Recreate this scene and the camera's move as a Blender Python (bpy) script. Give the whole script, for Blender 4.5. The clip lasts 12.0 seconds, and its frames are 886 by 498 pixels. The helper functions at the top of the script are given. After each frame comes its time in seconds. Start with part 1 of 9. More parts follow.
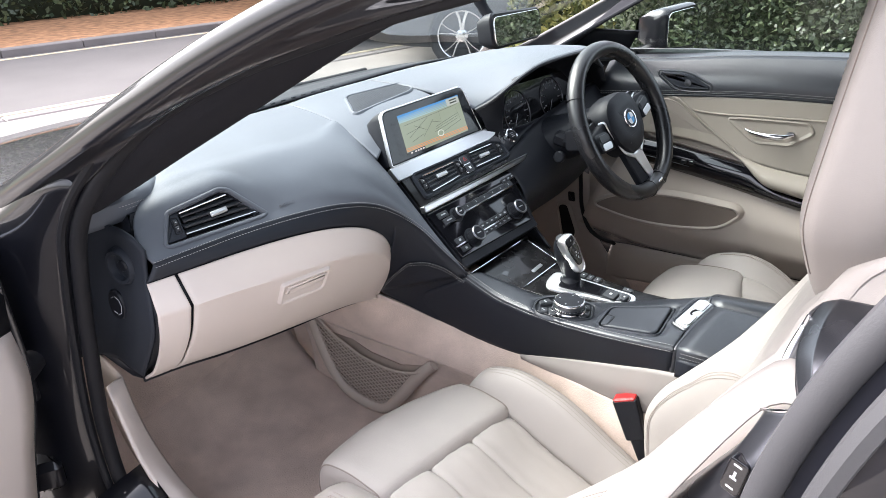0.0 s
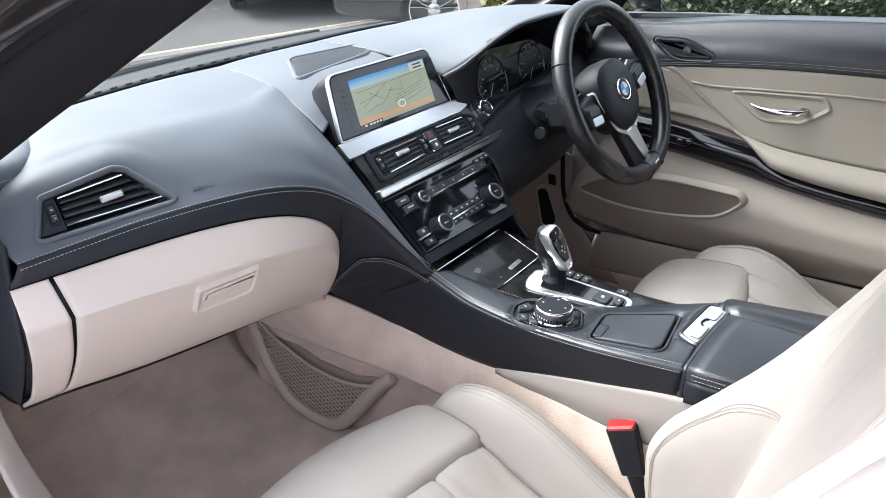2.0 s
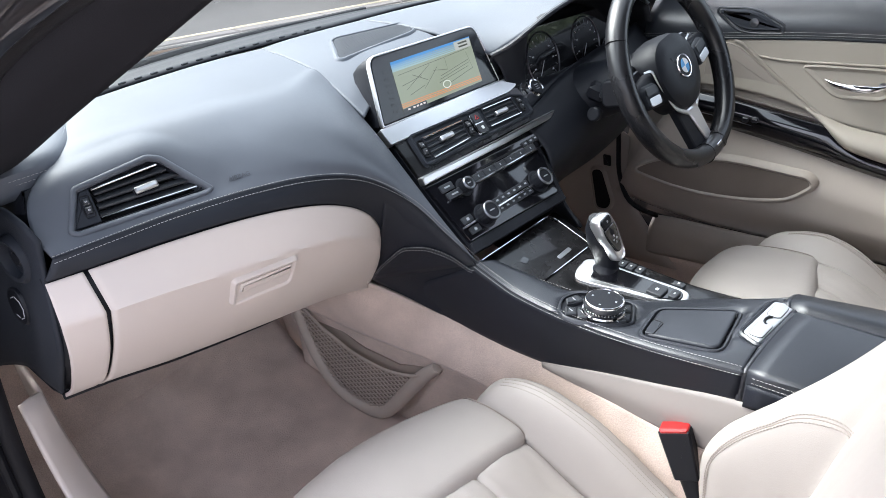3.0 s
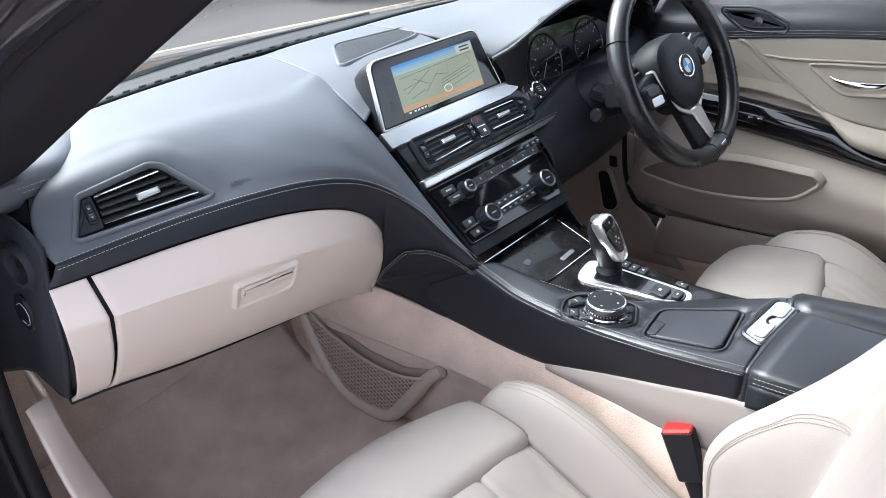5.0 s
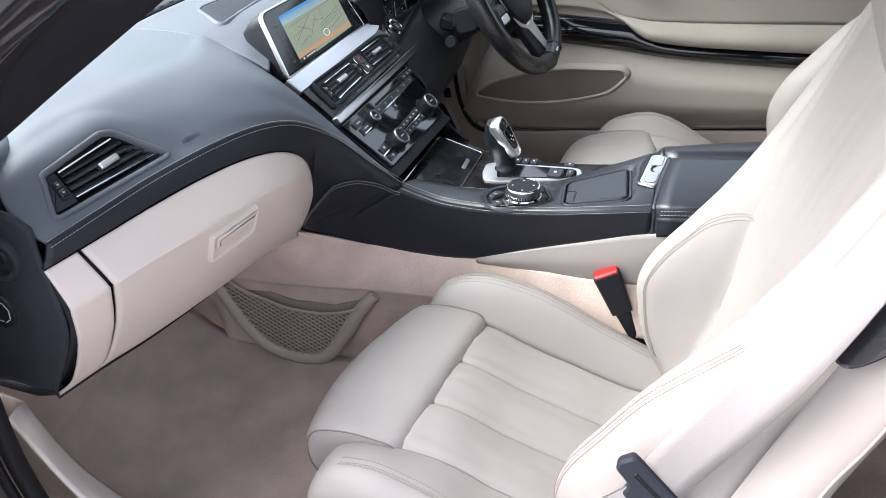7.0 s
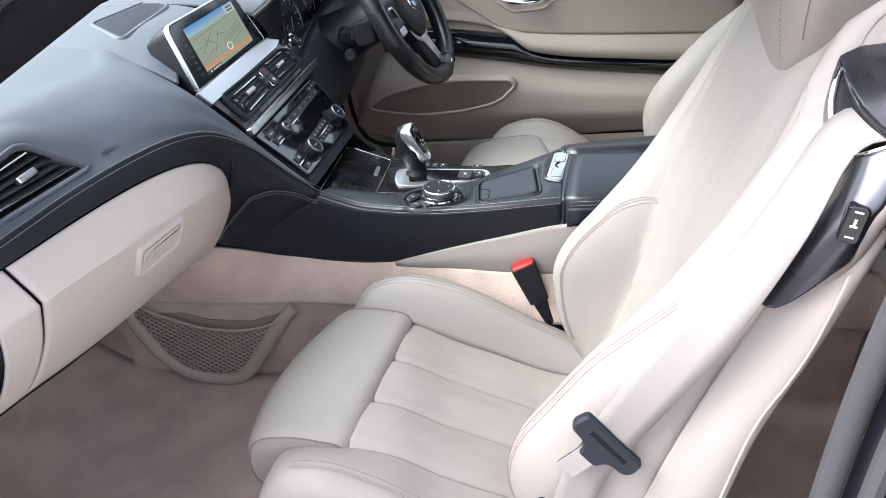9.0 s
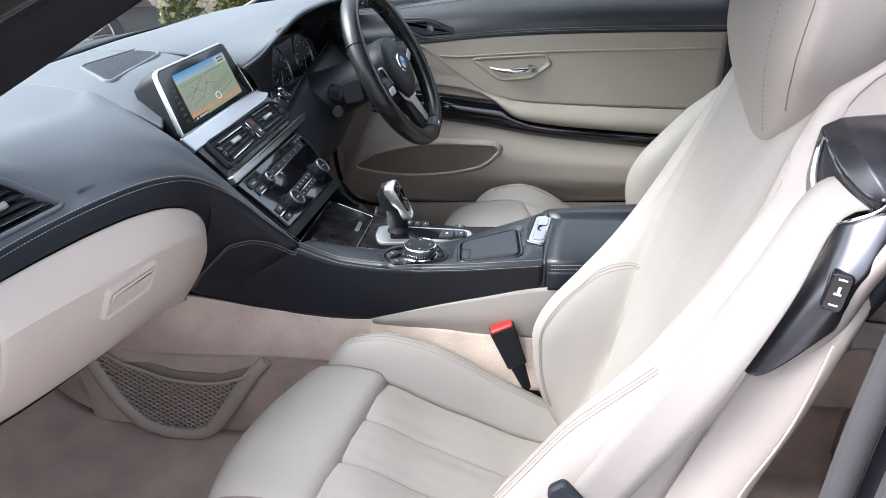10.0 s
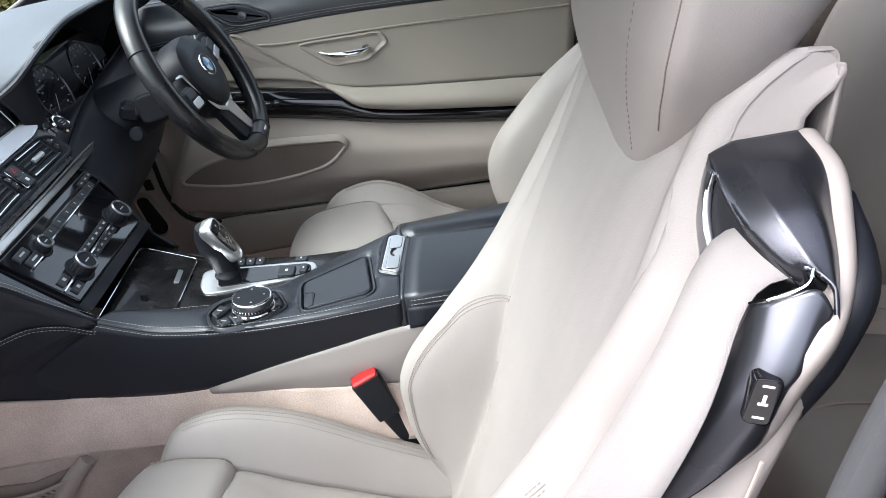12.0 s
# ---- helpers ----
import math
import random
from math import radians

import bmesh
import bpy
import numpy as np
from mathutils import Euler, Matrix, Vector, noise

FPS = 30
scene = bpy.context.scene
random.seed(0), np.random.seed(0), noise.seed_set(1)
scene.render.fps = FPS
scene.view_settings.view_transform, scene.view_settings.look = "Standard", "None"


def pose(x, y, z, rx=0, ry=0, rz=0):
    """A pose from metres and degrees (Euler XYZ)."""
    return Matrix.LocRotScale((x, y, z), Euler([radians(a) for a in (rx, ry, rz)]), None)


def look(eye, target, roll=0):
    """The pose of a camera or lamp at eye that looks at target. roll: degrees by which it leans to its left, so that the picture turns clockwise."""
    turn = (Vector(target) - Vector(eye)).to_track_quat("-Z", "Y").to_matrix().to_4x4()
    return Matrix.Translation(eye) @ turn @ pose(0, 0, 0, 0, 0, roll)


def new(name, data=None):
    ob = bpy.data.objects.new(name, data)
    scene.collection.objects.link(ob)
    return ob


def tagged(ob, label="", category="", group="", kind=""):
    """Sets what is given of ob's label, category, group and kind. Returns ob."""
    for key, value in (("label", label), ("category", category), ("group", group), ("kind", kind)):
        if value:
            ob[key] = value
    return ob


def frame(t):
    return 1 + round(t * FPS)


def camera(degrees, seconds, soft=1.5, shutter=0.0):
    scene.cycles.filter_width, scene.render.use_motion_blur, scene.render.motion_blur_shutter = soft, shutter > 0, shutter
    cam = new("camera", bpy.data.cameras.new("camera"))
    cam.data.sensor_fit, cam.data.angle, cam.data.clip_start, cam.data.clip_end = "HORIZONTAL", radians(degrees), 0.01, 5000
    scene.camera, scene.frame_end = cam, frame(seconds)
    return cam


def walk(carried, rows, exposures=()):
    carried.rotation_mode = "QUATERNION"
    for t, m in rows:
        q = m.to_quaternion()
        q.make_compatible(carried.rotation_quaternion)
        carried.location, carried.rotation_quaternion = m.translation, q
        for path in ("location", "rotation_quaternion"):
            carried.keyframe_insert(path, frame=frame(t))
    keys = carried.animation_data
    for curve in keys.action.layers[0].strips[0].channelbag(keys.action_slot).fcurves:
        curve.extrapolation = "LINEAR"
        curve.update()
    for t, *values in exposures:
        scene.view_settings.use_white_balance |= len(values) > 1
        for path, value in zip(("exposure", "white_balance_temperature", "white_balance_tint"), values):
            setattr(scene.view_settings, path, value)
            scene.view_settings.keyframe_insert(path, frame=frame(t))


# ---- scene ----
EXPOSURES = [(0.0, 2.72, 6330, 14), (1.5, 2.68, 6280, 14), (3.0, 2.66, 6160, 15), (5.5, 2.62, 6130, 15), (7.5, 2.54, 6130, 14), (9.5, 2.46, 6100, 13), (12.0, 2.34, 6060, 12)]
cam = camera(62.9, 12.0, 0.65)
PATH = [
    (0, (-1.202, -0.737, 1.305), (0.253, 0.34, 0.454), -1.0),
    (0.5, (-1.235, -0.61, 1.306), (0.317, 0.357, 0.494), -2.1),
    (1, (-1.272, -0.534, 1.286), (0.346, 0.319, 0.476), -1.3),
    (1.5, (-1.163, -0.57, 1.242), (0.414, 0.321, 0.392), 0.1),
    (2, (-1.006, -0.619, 1.219), (0.474, 0.384, 0.322), 0.3),
    (2.5, (-0.977, -0.613, 1.223), (0.424, 0.463, 0.285), -0.8),
    (3, (-0.952, -0.605, 1.218), (0.408, 0.505, 0.261), -1.8),
    (5, (-0.943, -0.622, 1.218), (0.397, 0.521, 0.271), -3.0),
    (5.5, (-0.94, -0.616, 1.218), (0.423, 0.498, 0.268), -3.5),
    (6, (-0.941, -0.609, 1.213), (0.461, 0.443, 0.25), -4.3),
    (6.5, (-1.015, -0.575, 1.199), (0.471, 0.32, 0.203), -5.2),
    (7, (-1.197, -0.471, 1.205), (0.401, 0.129, 0.162), -6.3),
    (7.5, (-1.239, -0.446, 1.202), (0.39, -0.024, 0.121), -6.9),
    (9.5, (-1.267, -0.395, 1.189), (0.473, -0.191, 0.225), -2.3),
    (10, (-1.255, -0.402, 1.176), (0.54, -0.183, 0.322), -0.8),
    (10.5, (-1.254, -0.403, 1.184), (0.547, -0.168, 0.348), -1.0),
    (11, (-1.247, -0.396, 1.184), (0.552, -0.181, 0.338), -2.0),
    (11.5, (-1.196, -0.426, 1.196), (0.591, -0.3, 0.309), -3.3),
    (12, (-1.02, -0.46, 1.191), (0.724, -0.546, 0.215), -4.8),
]
walk(cam, [(t, look(eye, target, roll)) for t, eye, target, roll in PATH], EXPOSURES)

from mathutils.bvhtree import BVHTree

# ---- light ----
world = bpy.data.worlds.new("world")
scene.world = world
world.use_nodes = True
wn = world.node_tree
sky = wn.nodes.new("ShaderNodeTexSky")
sky.sky_type = "NISHITA"
sky.sun_disc = False
SUN_EL, SUN_AZ = 48.0, -12.0
sky.sun_elevation, sky.sun_rotation = radians(SUN_EL), radians(SUN_AZ)
sky.air_density, sky.dust_density, sky.ozone_density = 1.0, 6.0, 1.0
cloud = wn.nodes.new("ShaderNodeHueSaturation")
cloud.inputs["Saturation"].default_value = 0.35
wn.links.new(sky.outputs["Color"], cloud.inputs["Color"])
wn.links.new(cloud.outputs["Color"], wn.nodes["Background"].inputs["Color"])
wn.nodes["Background"].inputs["Strength"].default_value = 0.15
sun = new("sun", bpy.data.lights.new("sun", "SUN"))
sun.data.energy, sun.data.angle, sun.data.color = 0.16, radians(60), (1.0, 0.98, 0.96)
sd = Vector((math.sin(radians(SUN_AZ)) * math.cos(radians(SUN_EL)), math.cos(radians(SUN_AZ)) * math.cos(radians(SUN_EL)), math.sin(radians(SUN_EL))))
sun.matrix_basis = look((sd * 30)[:], (0, 0, 0))


# ---- materials ----
def mat(name, color, rough=0.5, metal=0.0, vary=0.06, big=6.0, grain=0.0, grain_scale=900.0, cells=0.0, cell_scale=700.0,
        wave=0.0, coat=0.0, spec=0.5, per_piece=0.0, rough_vary=0.05, sheen=0.0, fleck=0.0, fleck_scale=260.0):
    """A Principled surface with broad colour variation, fine relief and uneven gloss, in metres."""
    m = bpy.data.materials.new(name)
    m.use_nodes = True
    nt = m.node_tree
    nodes, link = nt.nodes, nt.links.new
    p = nodes["Principled BSDF"]
    tc = nodes.new("ShaderNodeTexCoord")
    broad = nodes.new("ShaderNodeTexNoise")
    broad.inputs["Scale"].default_value, broad.inputs["Detail"].default_value = big, 5
    link(tc.outputs["Object"], broad.inputs["Vector"])
    ramp = nodes.new("ShaderNodeMapRange")
    ramp.inputs["From Min"].default_value, ramp.inputs["From Max"].default_value = 0.3, 0.7
    ramp.inputs["To Min"].default_value, ramp.inputs["To Max"].default_value = 1 - vary, 1 + vary
    link(broad.outputs["Fac"], ramp.inputs["Value"])
    level = ramp.outputs["Result"]
    if per_piece:
        info = nodes.new("ShaderNodeObjectInfo")
        r2 = nodes.new("ShaderNodeMapRange")
        r2.inputs["To Min"].default_value, r2.inputs["To Max"].default_value = 1 - per_piece, 1 + per_piece
        link(info.outputs["Random"], r2.inputs["Value"])
        mu = nodes.new("ShaderNodeMath")
        mu.operation = "MULTIPLY"
        link(level, mu.inputs[0])
        link(r2.outputs["Result"], mu.inputs[1])
        level = mu.outputs["Value"]
    if fleck:
        fl = nodes.new("ShaderNodeTexNoise")
        fl.inputs["Scale"].default_value, fl.inputs["Detail"].default_value = fleck_scale, 4
        link(tc.outputs["Object"], fl.inputs["Vector"])
        r3 = nodes.new("ShaderNodeMapRange")
        r3.inputs["From Min"].default_value, r3.inputs["From Max"].default_value = 0.3, 0.7
        r3.inputs["To Min"].default_value, r3.inputs["To Max"].default_value = 1 - fleck, 1 + fleck
        link(fl.outputs["Fac"], r3.inputs["Value"])
        m3 = nodes.new("ShaderNodeMath")
        m3.operation = "MULTIPLY"
        link(level, m3.inputs[0])
        link(r3.outputs["Result"], m3.inputs[1])
        level = m3.outputs["Value"]
    mix = nodes.new("ShaderNodeMix")
    mix.data_type, mix.blend_type = "RGBA", "MULTIPLY"
    mix.inputs["Factor"].default_value = 1.0
    mix.inputs[6].default_value = (*color, 1)
    link(level, mix.inputs[7])
    link(mix.outputs[2], p.inputs["Base Color"])
    rr = nodes.new("ShaderNodeMapRange")
    rr.inputs["To Min"].default_value, rr.inputs["To Max"].default_value = max(rough - rough_vary, 0.01), min(rough + rough_vary, 1)
    link(broad.outputs["Fac"], rr.inputs["Value"])
    link(rr.outputs["Result"], p.inputs["Roughness"])
    p.inputs["Metallic"].default_value = metal
    p.inputs["Specular IOR Level"].default_value = spec
    p.inputs["Coat Weight"].default_value = coat
    p.inputs["Coat Roughness"].default_value = 0.03
    if sheen:
        p.inputs["Sheen Weight"].default_value = sheen
    height = None
    if grain:
        fine = nodes.new("ShaderNodeTexNoise")
        fine.inputs["Scale"].default_value, fine.inputs["Detail"].default_value = grain_scale, 3
        link(tc.outputs["Object"], fine.inputs["Vector"])
        b = nodes.new("ShaderNodeBump")
        b.inputs["Strength"].default_value, b.inputs["Distance"].default_value = grain, 0.001
        link(fine.outputs["Fac"], b.inputs["Height"])
        height = b
    if cells:
        vor = nodes.new("ShaderNodeTexVoronoi")
        vor.feature = "DISTANCE_TO_EDGE"
        vor.inputs["Scale"].default_value = cell_scale
        link(tc.outputs["Object"], vor.inputs["Vector"])
        b2 = nodes.new("ShaderNodeBump")
        b2.inputs["Strength"].default_value, b2.inputs["Distance"].default_value = cells, 0.0006
        link(vor.outputs["Distance"], b2.inputs["Height"])
        if height:
            link(height.outputs["Normal"], b2.inputs["Normal"])
        height = b2
    if wave:
        wv = nodes.new("ShaderNodeTexNoise")
        wv.inputs["Scale"].default_value, wv.inputs["Detail"].default_value = 22, 2
        link(tc.outputs["Object"], wv.inputs["Vector"])
        b3 = nodes.new("ShaderNodeBump")
        b3.inputs["Strength"].default_value, b3.inputs["Distance"].default_value = wave, 0.006
        link(wv.outputs["Fac"], b3.inputs["Height"])
        if height:
            link(height.outputs["Normal"], b3.inputs["Normal"])
        height = b3
    if height:
        link(height.outputs["Normal"], p.inputs["Normal"])
    return m


def glass(name, tint, rough=0.0, ior=1.5):
    """A thin pane: clear, with the gloss of glass."""
    m = bpy.data.materials.new(name)
    m.use_nodes = True
    nt = m.node_tree
    nt.nodes.remove(nt.nodes["Principled BSDF"])
    clear, gloss = nt.nodes.new("ShaderNodeBsdfTransparent"), nt.nodes.new("ShaderNodeBsdfGlossy")
    clear.inputs["Color"].default_value = (*tint, 1)
    gloss.inputs["Roughness"].default_value = rough
    face_on, mix = nt.nodes.new("ShaderNodeLayerWeight"), nt.nodes.new("ShaderNodeMixShader")
    face_on.inputs["Blend"].default_value = 0.5
    fifth, gain = nt.nodes.new("ShaderNodeMath"), nt.nodes.new("ShaderNodeMath")
    fifth.operation, gain.operation = "POWER", "MULTIPLY_ADD"
    fifth.inputs[1].default_value = 5.0
    f0 = ((ior - 1) / (ior + 1)) ** 2 * 2
    gain.inputs[1].default_value, gain.inputs[2].default_value = 1 - f0, f0
    nt.links.new(face_on.outputs["Facing"], fifth.inputs[0])
    nt.links.new(fifth.outputs["Value"], gain.inputs[0])
    nt.links.new(gain.outputs["Value"], mix.inputs["Fac"])
    nt.links.new(clear.outputs["BSDF"], mix.inputs[1])
    nt.links.new(gloss.outputs["BSDF"], mix.inputs[2])
    nt.links.new(mix.outputs["Shader"], nt.nodes["Material Output"].inputs["Surface"])
    return m


def glow(name, color, strength):
    m = bpy.data.materials.new(name)
    m.use_nodes = True
    p = m.node_tree.nodes["Principled BSDF"]
    p.inputs["Base Color"].default_value = (color[0] * 0.1, color[1] * 0.1, color[2] * 0.1, 1)
    p.inputs["Emission Color"].default_value = (*color, 1)
    p.inputs["Emission Strength"].default_value = strength * 0.75
    p.inputs["Roughness"].default_value = 0.25
    return m


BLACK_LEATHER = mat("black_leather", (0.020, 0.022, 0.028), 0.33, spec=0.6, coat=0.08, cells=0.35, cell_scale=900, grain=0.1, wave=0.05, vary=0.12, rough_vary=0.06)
# black leather made paler: the windscreen light on the pad is in the colour
PAD_LEATHER_LIT = mat("brightened_black_leather", (0.095, 0.104, 0.122), 0.54, spec=0.32, cells=0.35, cell_scale=900, grain=0.1, wave=0.05, vary=0.12, rough_vary=0.06)
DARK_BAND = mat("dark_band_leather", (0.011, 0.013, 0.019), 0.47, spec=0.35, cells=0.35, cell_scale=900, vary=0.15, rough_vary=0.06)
EMBOSSED = mat("embossed_leather_letters", (0.058, 0.063, 0.075), 0.55, vary=0.05)
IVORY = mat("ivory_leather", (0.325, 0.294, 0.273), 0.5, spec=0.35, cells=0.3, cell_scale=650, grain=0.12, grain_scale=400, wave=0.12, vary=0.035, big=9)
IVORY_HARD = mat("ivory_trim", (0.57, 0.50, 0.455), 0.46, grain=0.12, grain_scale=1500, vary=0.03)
# ivory trim darkened in colour for parts the door light hits hardest
IVORY_DARKENED = mat("ivory_trim_darkened", (0.30, 0.268, 0.248), 0.46, grain=0.12, grain_scale=1500, vary=0.03)
CAP_METAL = mat("dark_satin_metal", (0.085, 0.087, 0.10), 0.28, 0.85, grain=0.03, vary=0.05)
# darker copies of the ivory: the far door's shade is put into the colour
DOOR_IVORY_SHADED = mat("ivory_leather_shaded", (0.30, 0.268, 0.232), 0.5, spec=0.35, cells=0.3, cell_scale=650, grain=0.12, grain_scale=400, vary=0.04)
DOOR_TRIM_SHADED = mat("ivory_trim_shaded", (0.36, 0.312, 0.272), 0.5, grain=0.15, grain_scale=1500, vary=0.04)
TAUPE = mat("taupe_trim", (0.42, 0.355, 0.305), 0.6, grain=0.2, grain_scale=1500, vary=0.05)
CARPET = mat("beige_carpet", (0.56, 0.446, 0.381), 0.95, grain=1.0, grain_scale=420, vary=0.16, big=14, spec=0.1, sheen=0.3, fleck=0.14, fleck_scale=520)
STITCH = mat("pale_thread", (0.36, 0.355, 0.35), 0.7, vary=0.05)
# dark brown for seat seams, drawing the shade in their grooves
SEAM_SHADE = mat("sewn_seam_shade", (0.20, 0.165, 0.145), 0.8, vary=0.05)
TAUPE_CLOTH = mat("taupe_panel_leather", (0.27, 0.235, 0.21), 0.6, cells=0.2, cell_scale=700, vary=0.05)
STITCH_BEIGE = mat("beige_thread", (0.245, 0.208, 0.185), 0.7, vary=0.05)
KEYCAP = mat("charcoal_keys", (0.024, 0.026, 0.031), 0.42, grain=0.1, grain_scale=1800, vary=0.08)
RIM_LEATHER = mat("worn_gloss_leather", (0.014, 0.014, 0.016), 0.27, cells=0.12, cell_scale=900, wave=0.04, vary=0.2, rough_vary=0.10)
SOFT_BLACK = mat("soft_black_plastic", (0.009, 0.010, 0.014), 0.5, spec=0.3, grain=0.15, grain_scale=1600, vary=0.1)
GREY_PANEL = mat("charcoal_plastic", (0.022, 0.025, 0.032), 0.6, spec=0.2, grain=0.2, grain_scale=1800, vary=0.08)
PIANO = mat("piano_black", (0.006, 0.006, 0.008), 0.08, coat=0.6, vary=0.1, rough_vary=0.03)
WOOD = mat("dark_burr_veneer", (0.010, 0.0095, 0.010), 0.26, coat=0.25, spec=0.35, vary=0.8, big=26, rough_vary=0.10)
SATIN = mat("satin_aluminium", (0.76, 0.76, 0.77), 0.34, 1.0, grain=0.06, grain_scale=2500, vary=0.04)
GUNMETAL = mat("gunmetal_trim", (0.20, 0.205, 0.225), 0.3, 0.9, grain=0.04, vary=0.05)
CHROME = mat("chrome", (0.8, 0.8, 0.82), 0.1, 1.0, vary=0.02, rough_vary=0.03)
RUBBER = mat("black_rubber", (0.008, 0.008, 0.010), 0.6, spec=0.25, grain=0.2, grain_scale=800, vary=0.15)
PAINT = mat("black_metallic_paint", (0.003, 0.0034, 0.006), 0.45, 0.0, spec=0.2, coat=1.0, vary=0.1, rough_vary=0.04)
PAINT_SILVER = mat("grey_metallic_paint", (0.04, 0.043, 0.05), 0.3, 0.5, coat=1.0, vary=0.06)
RED = mat("red_plastic", (0.42, 0.02, 0.02), 0.35, vary=0.06)
BLUE = mat("blue_enamel", (0.06, 0.3, 0.62), 0.3, vary=0.05)
WHITE = mat("white_print", (0.75, 0.76, 0.78), 0.5, vary=0.03)
GREYPRINT = mat("grey_print", (0.42, 0.43, 0.46), 0.6, vary=0.03)
WEBBING = mat("ivory_webbing", (0.245, 0.225, 0.214), 0.75, grain=0.4, grain_scale=1200, vary=0.03)
NET = mat("taupe_net_cord", (0.40, 0.335, 0.29), 0.8, vary=0.08)
DARKNET = mat("pocket_lining", (0.28, 0.225, 0.19), 0.95, vary=0.1)
HEADLINER = mat("anthracite_headlining", (0.020, 0.020, 0.024), 0.9, spec=0.1, grain=0.4, grain_scale=700, vary=0.06)
SCREENGLASS = mat("screen_glass", (0.012, 0.013, 0.016), 0.12, vary=0.05, rough_vary=0.03)
WINDSCREEN = glass("windscreen_glass", (0.85, 0.93, 0.89), ior=1.5)
SIDEGLASS = glass("side_window_glass", (0.86, 0.93, 0.90))
MIRROR = mat("mirror_glass", (0.85, 0.87, 0.88), 0.02, 1.0, vary=0.01, rough_vary=0.01)


# ---- mesh tools ----
def vec(p):
    return Vector((float(p[0]), float(p[1]), float(p[2])))


def resample(pts, n, closed=False, smooth=True):
    """n points at even steps along a Catmull-Rom curve (or a polyline) through pts."""
    p = np.array([tuple(q) for q in pts], float)
    if smooth and len(p) > 2:
        m = len(p)
        segs, fine = (m if closed else m - 1), []
        for i in range(segs):
            a, b, c, d = (p[(i + k) % m] if closed else p[min(max(i + k, 0), m - 1)] for k in (-1, 0, 1, 2))
            if not closed and i == 0:
                a = 2 * b - c
            if not closed and i == segs - 1:
                d = 2 * c - b
            for t in np.arange(12) / 12:
                fine.append(0.5 * (2 * b + (c - a) * t + (2 * a - 5 * b + 4 * c - d) * t * t + (3 * b - a - 3 * c + d) * t ** 3))
        fine.append(p[0] if closed else p[-1])
        p = np.array(fine)
    elif closed:
        p = np.vstack([p, p[:1]])
    s = np.r_[0, np.cumsum(np.linalg.norm(np.diff(p, axis=0), axis=1))]
    k = np.linspace(0, s[-1], n + 1)[:-1] if closed else np.linspace(0, s[-1], n)
    return [Vector([np.interp(x, s, p[:, j]) for j in range(p.shape[1])]) for x in k]


def grid(rows, wrap=False, bm=None):
    """A sheet of quads through rows of points."""
    bm = bm or bmesh.new()
    vs = [[bm.verts.new(p) for p in r] for r in rows]
    for a, b in zip(vs, vs[1:]):
        n = len(a)
        for i in range(n if wrap else n - 1):
            j = (i + 1) % n
            bm.faces.new((a[i], a[j], b[j], b[i]))
    return bm


def loft(curves, nu, nv, wrap=False, smooth_v=True):
    """A smooth sheet over a few guide curves."""
    lines = [resample(c, nu, wrap) for c in curves]
    cols = [resample([ln[i] for ln in lines], nv, False, smooth_v) for i in range(nu)]
    return grid([[cols[i][j] for i in range(nu)] for j in range(nv)], wrap)


def base_of(parent):
    return parent.matrix_basis.translation.copy() if parent and parent.type == "EMPTY" else Vector()


def thing(name, at, label, category, group="", kind=""):
    ob = new(name)
    ob.empty_display_size = 0.02
    ob.matrix_basis = Matrix.Translation(at)
    return tagged(ob, label, category, group, kind)


def part(name, bm, material, parent=None, label="", thick=0.0, flat=False, angle=40):
    """Links a bmesh in world metres as ONE mesh object under a thing or a part."""
    bmesh.ops.recalc_face_normals(bm, faces=bm.faces) if not thick else None
    me = bpy.data.meshes.new(name)
    bm.to_mesh(me)
    bm.free()
    me.materials.append(material)
    if not flat:
        me.polygons.foreach_set("use_smooth", [True] * len(me.polygons))
        me.set_sharp_from_angle(angle=radians(angle))
        for poly in me.polygons:
            if len(poly.vertices) > 8:
                poly.use_smooth = False
    ob = new(name, me)
    if parent:
        ob.parent = parent
        ob.matrix_parent_inverse = Matrix.Translation(-base_of(parent))
    if thick:
        s = ob.modifiers.new("thickness", "SOLIDIFY")
        s.thickness, s.offset = abs(thick), 0.0
    if label:
        tagged(ob, label)
    return ob


def axes(o, u, v):
    """A frame at o with the axes u, v and their normal, for flat things."""
    u = vec(u).normalized()
    v = vec(v)
    v = (v - u * u.dot(v)).normalized()
    n = u.cross(v)
    return Matrix.Translation(vec(o)) @ Matrix((u, v, n)).transposed().to_4x4()


def rounded(poly, r, seg=5):
    """A 2D outline with its corners rounded; r may be a list."""
    out, n = [], len(poly)
    for i in range(n):
        a, b, c = Vector(poly[i - 1]), Vector(poly[i]), Vector(poly[(i + 1) % n])
        rr = r[i] if isinstance(r, (list, tuple)) else r
        d1, d2 = (a - b), (c - b)
        k = min(rr, d1.length * 0.48, d2.length * 0.48)
        p, q = b + d1.normalized() * k, b + d2.normalized() * k
        for j in range(seg + 1):
            t = j / seg
            out.append((1 - t) ** 2 * p + 2 * t * (1 - t) * b + t * t * q)
    return out


def inset(loop, d):
    """The 2D loop moved inwards by d."""
    n, out = len(loop), []
    area = sum(loop[i - 1].x * loop[i].y - loop[i].x * loop[i - 1].y for i in range(n))
    sgn = 1 if area > 0 else -1
    for i in range(n):
        t = (loop[(i + 1) % n] - loop[i - 1])
        if t.length < 1e-9:
            out.append(loop[i].copy())
            continue
        t.normalize()
        out.append(loop[i] + Vector((-t.y, t.x)) * d * sgn)
    return out


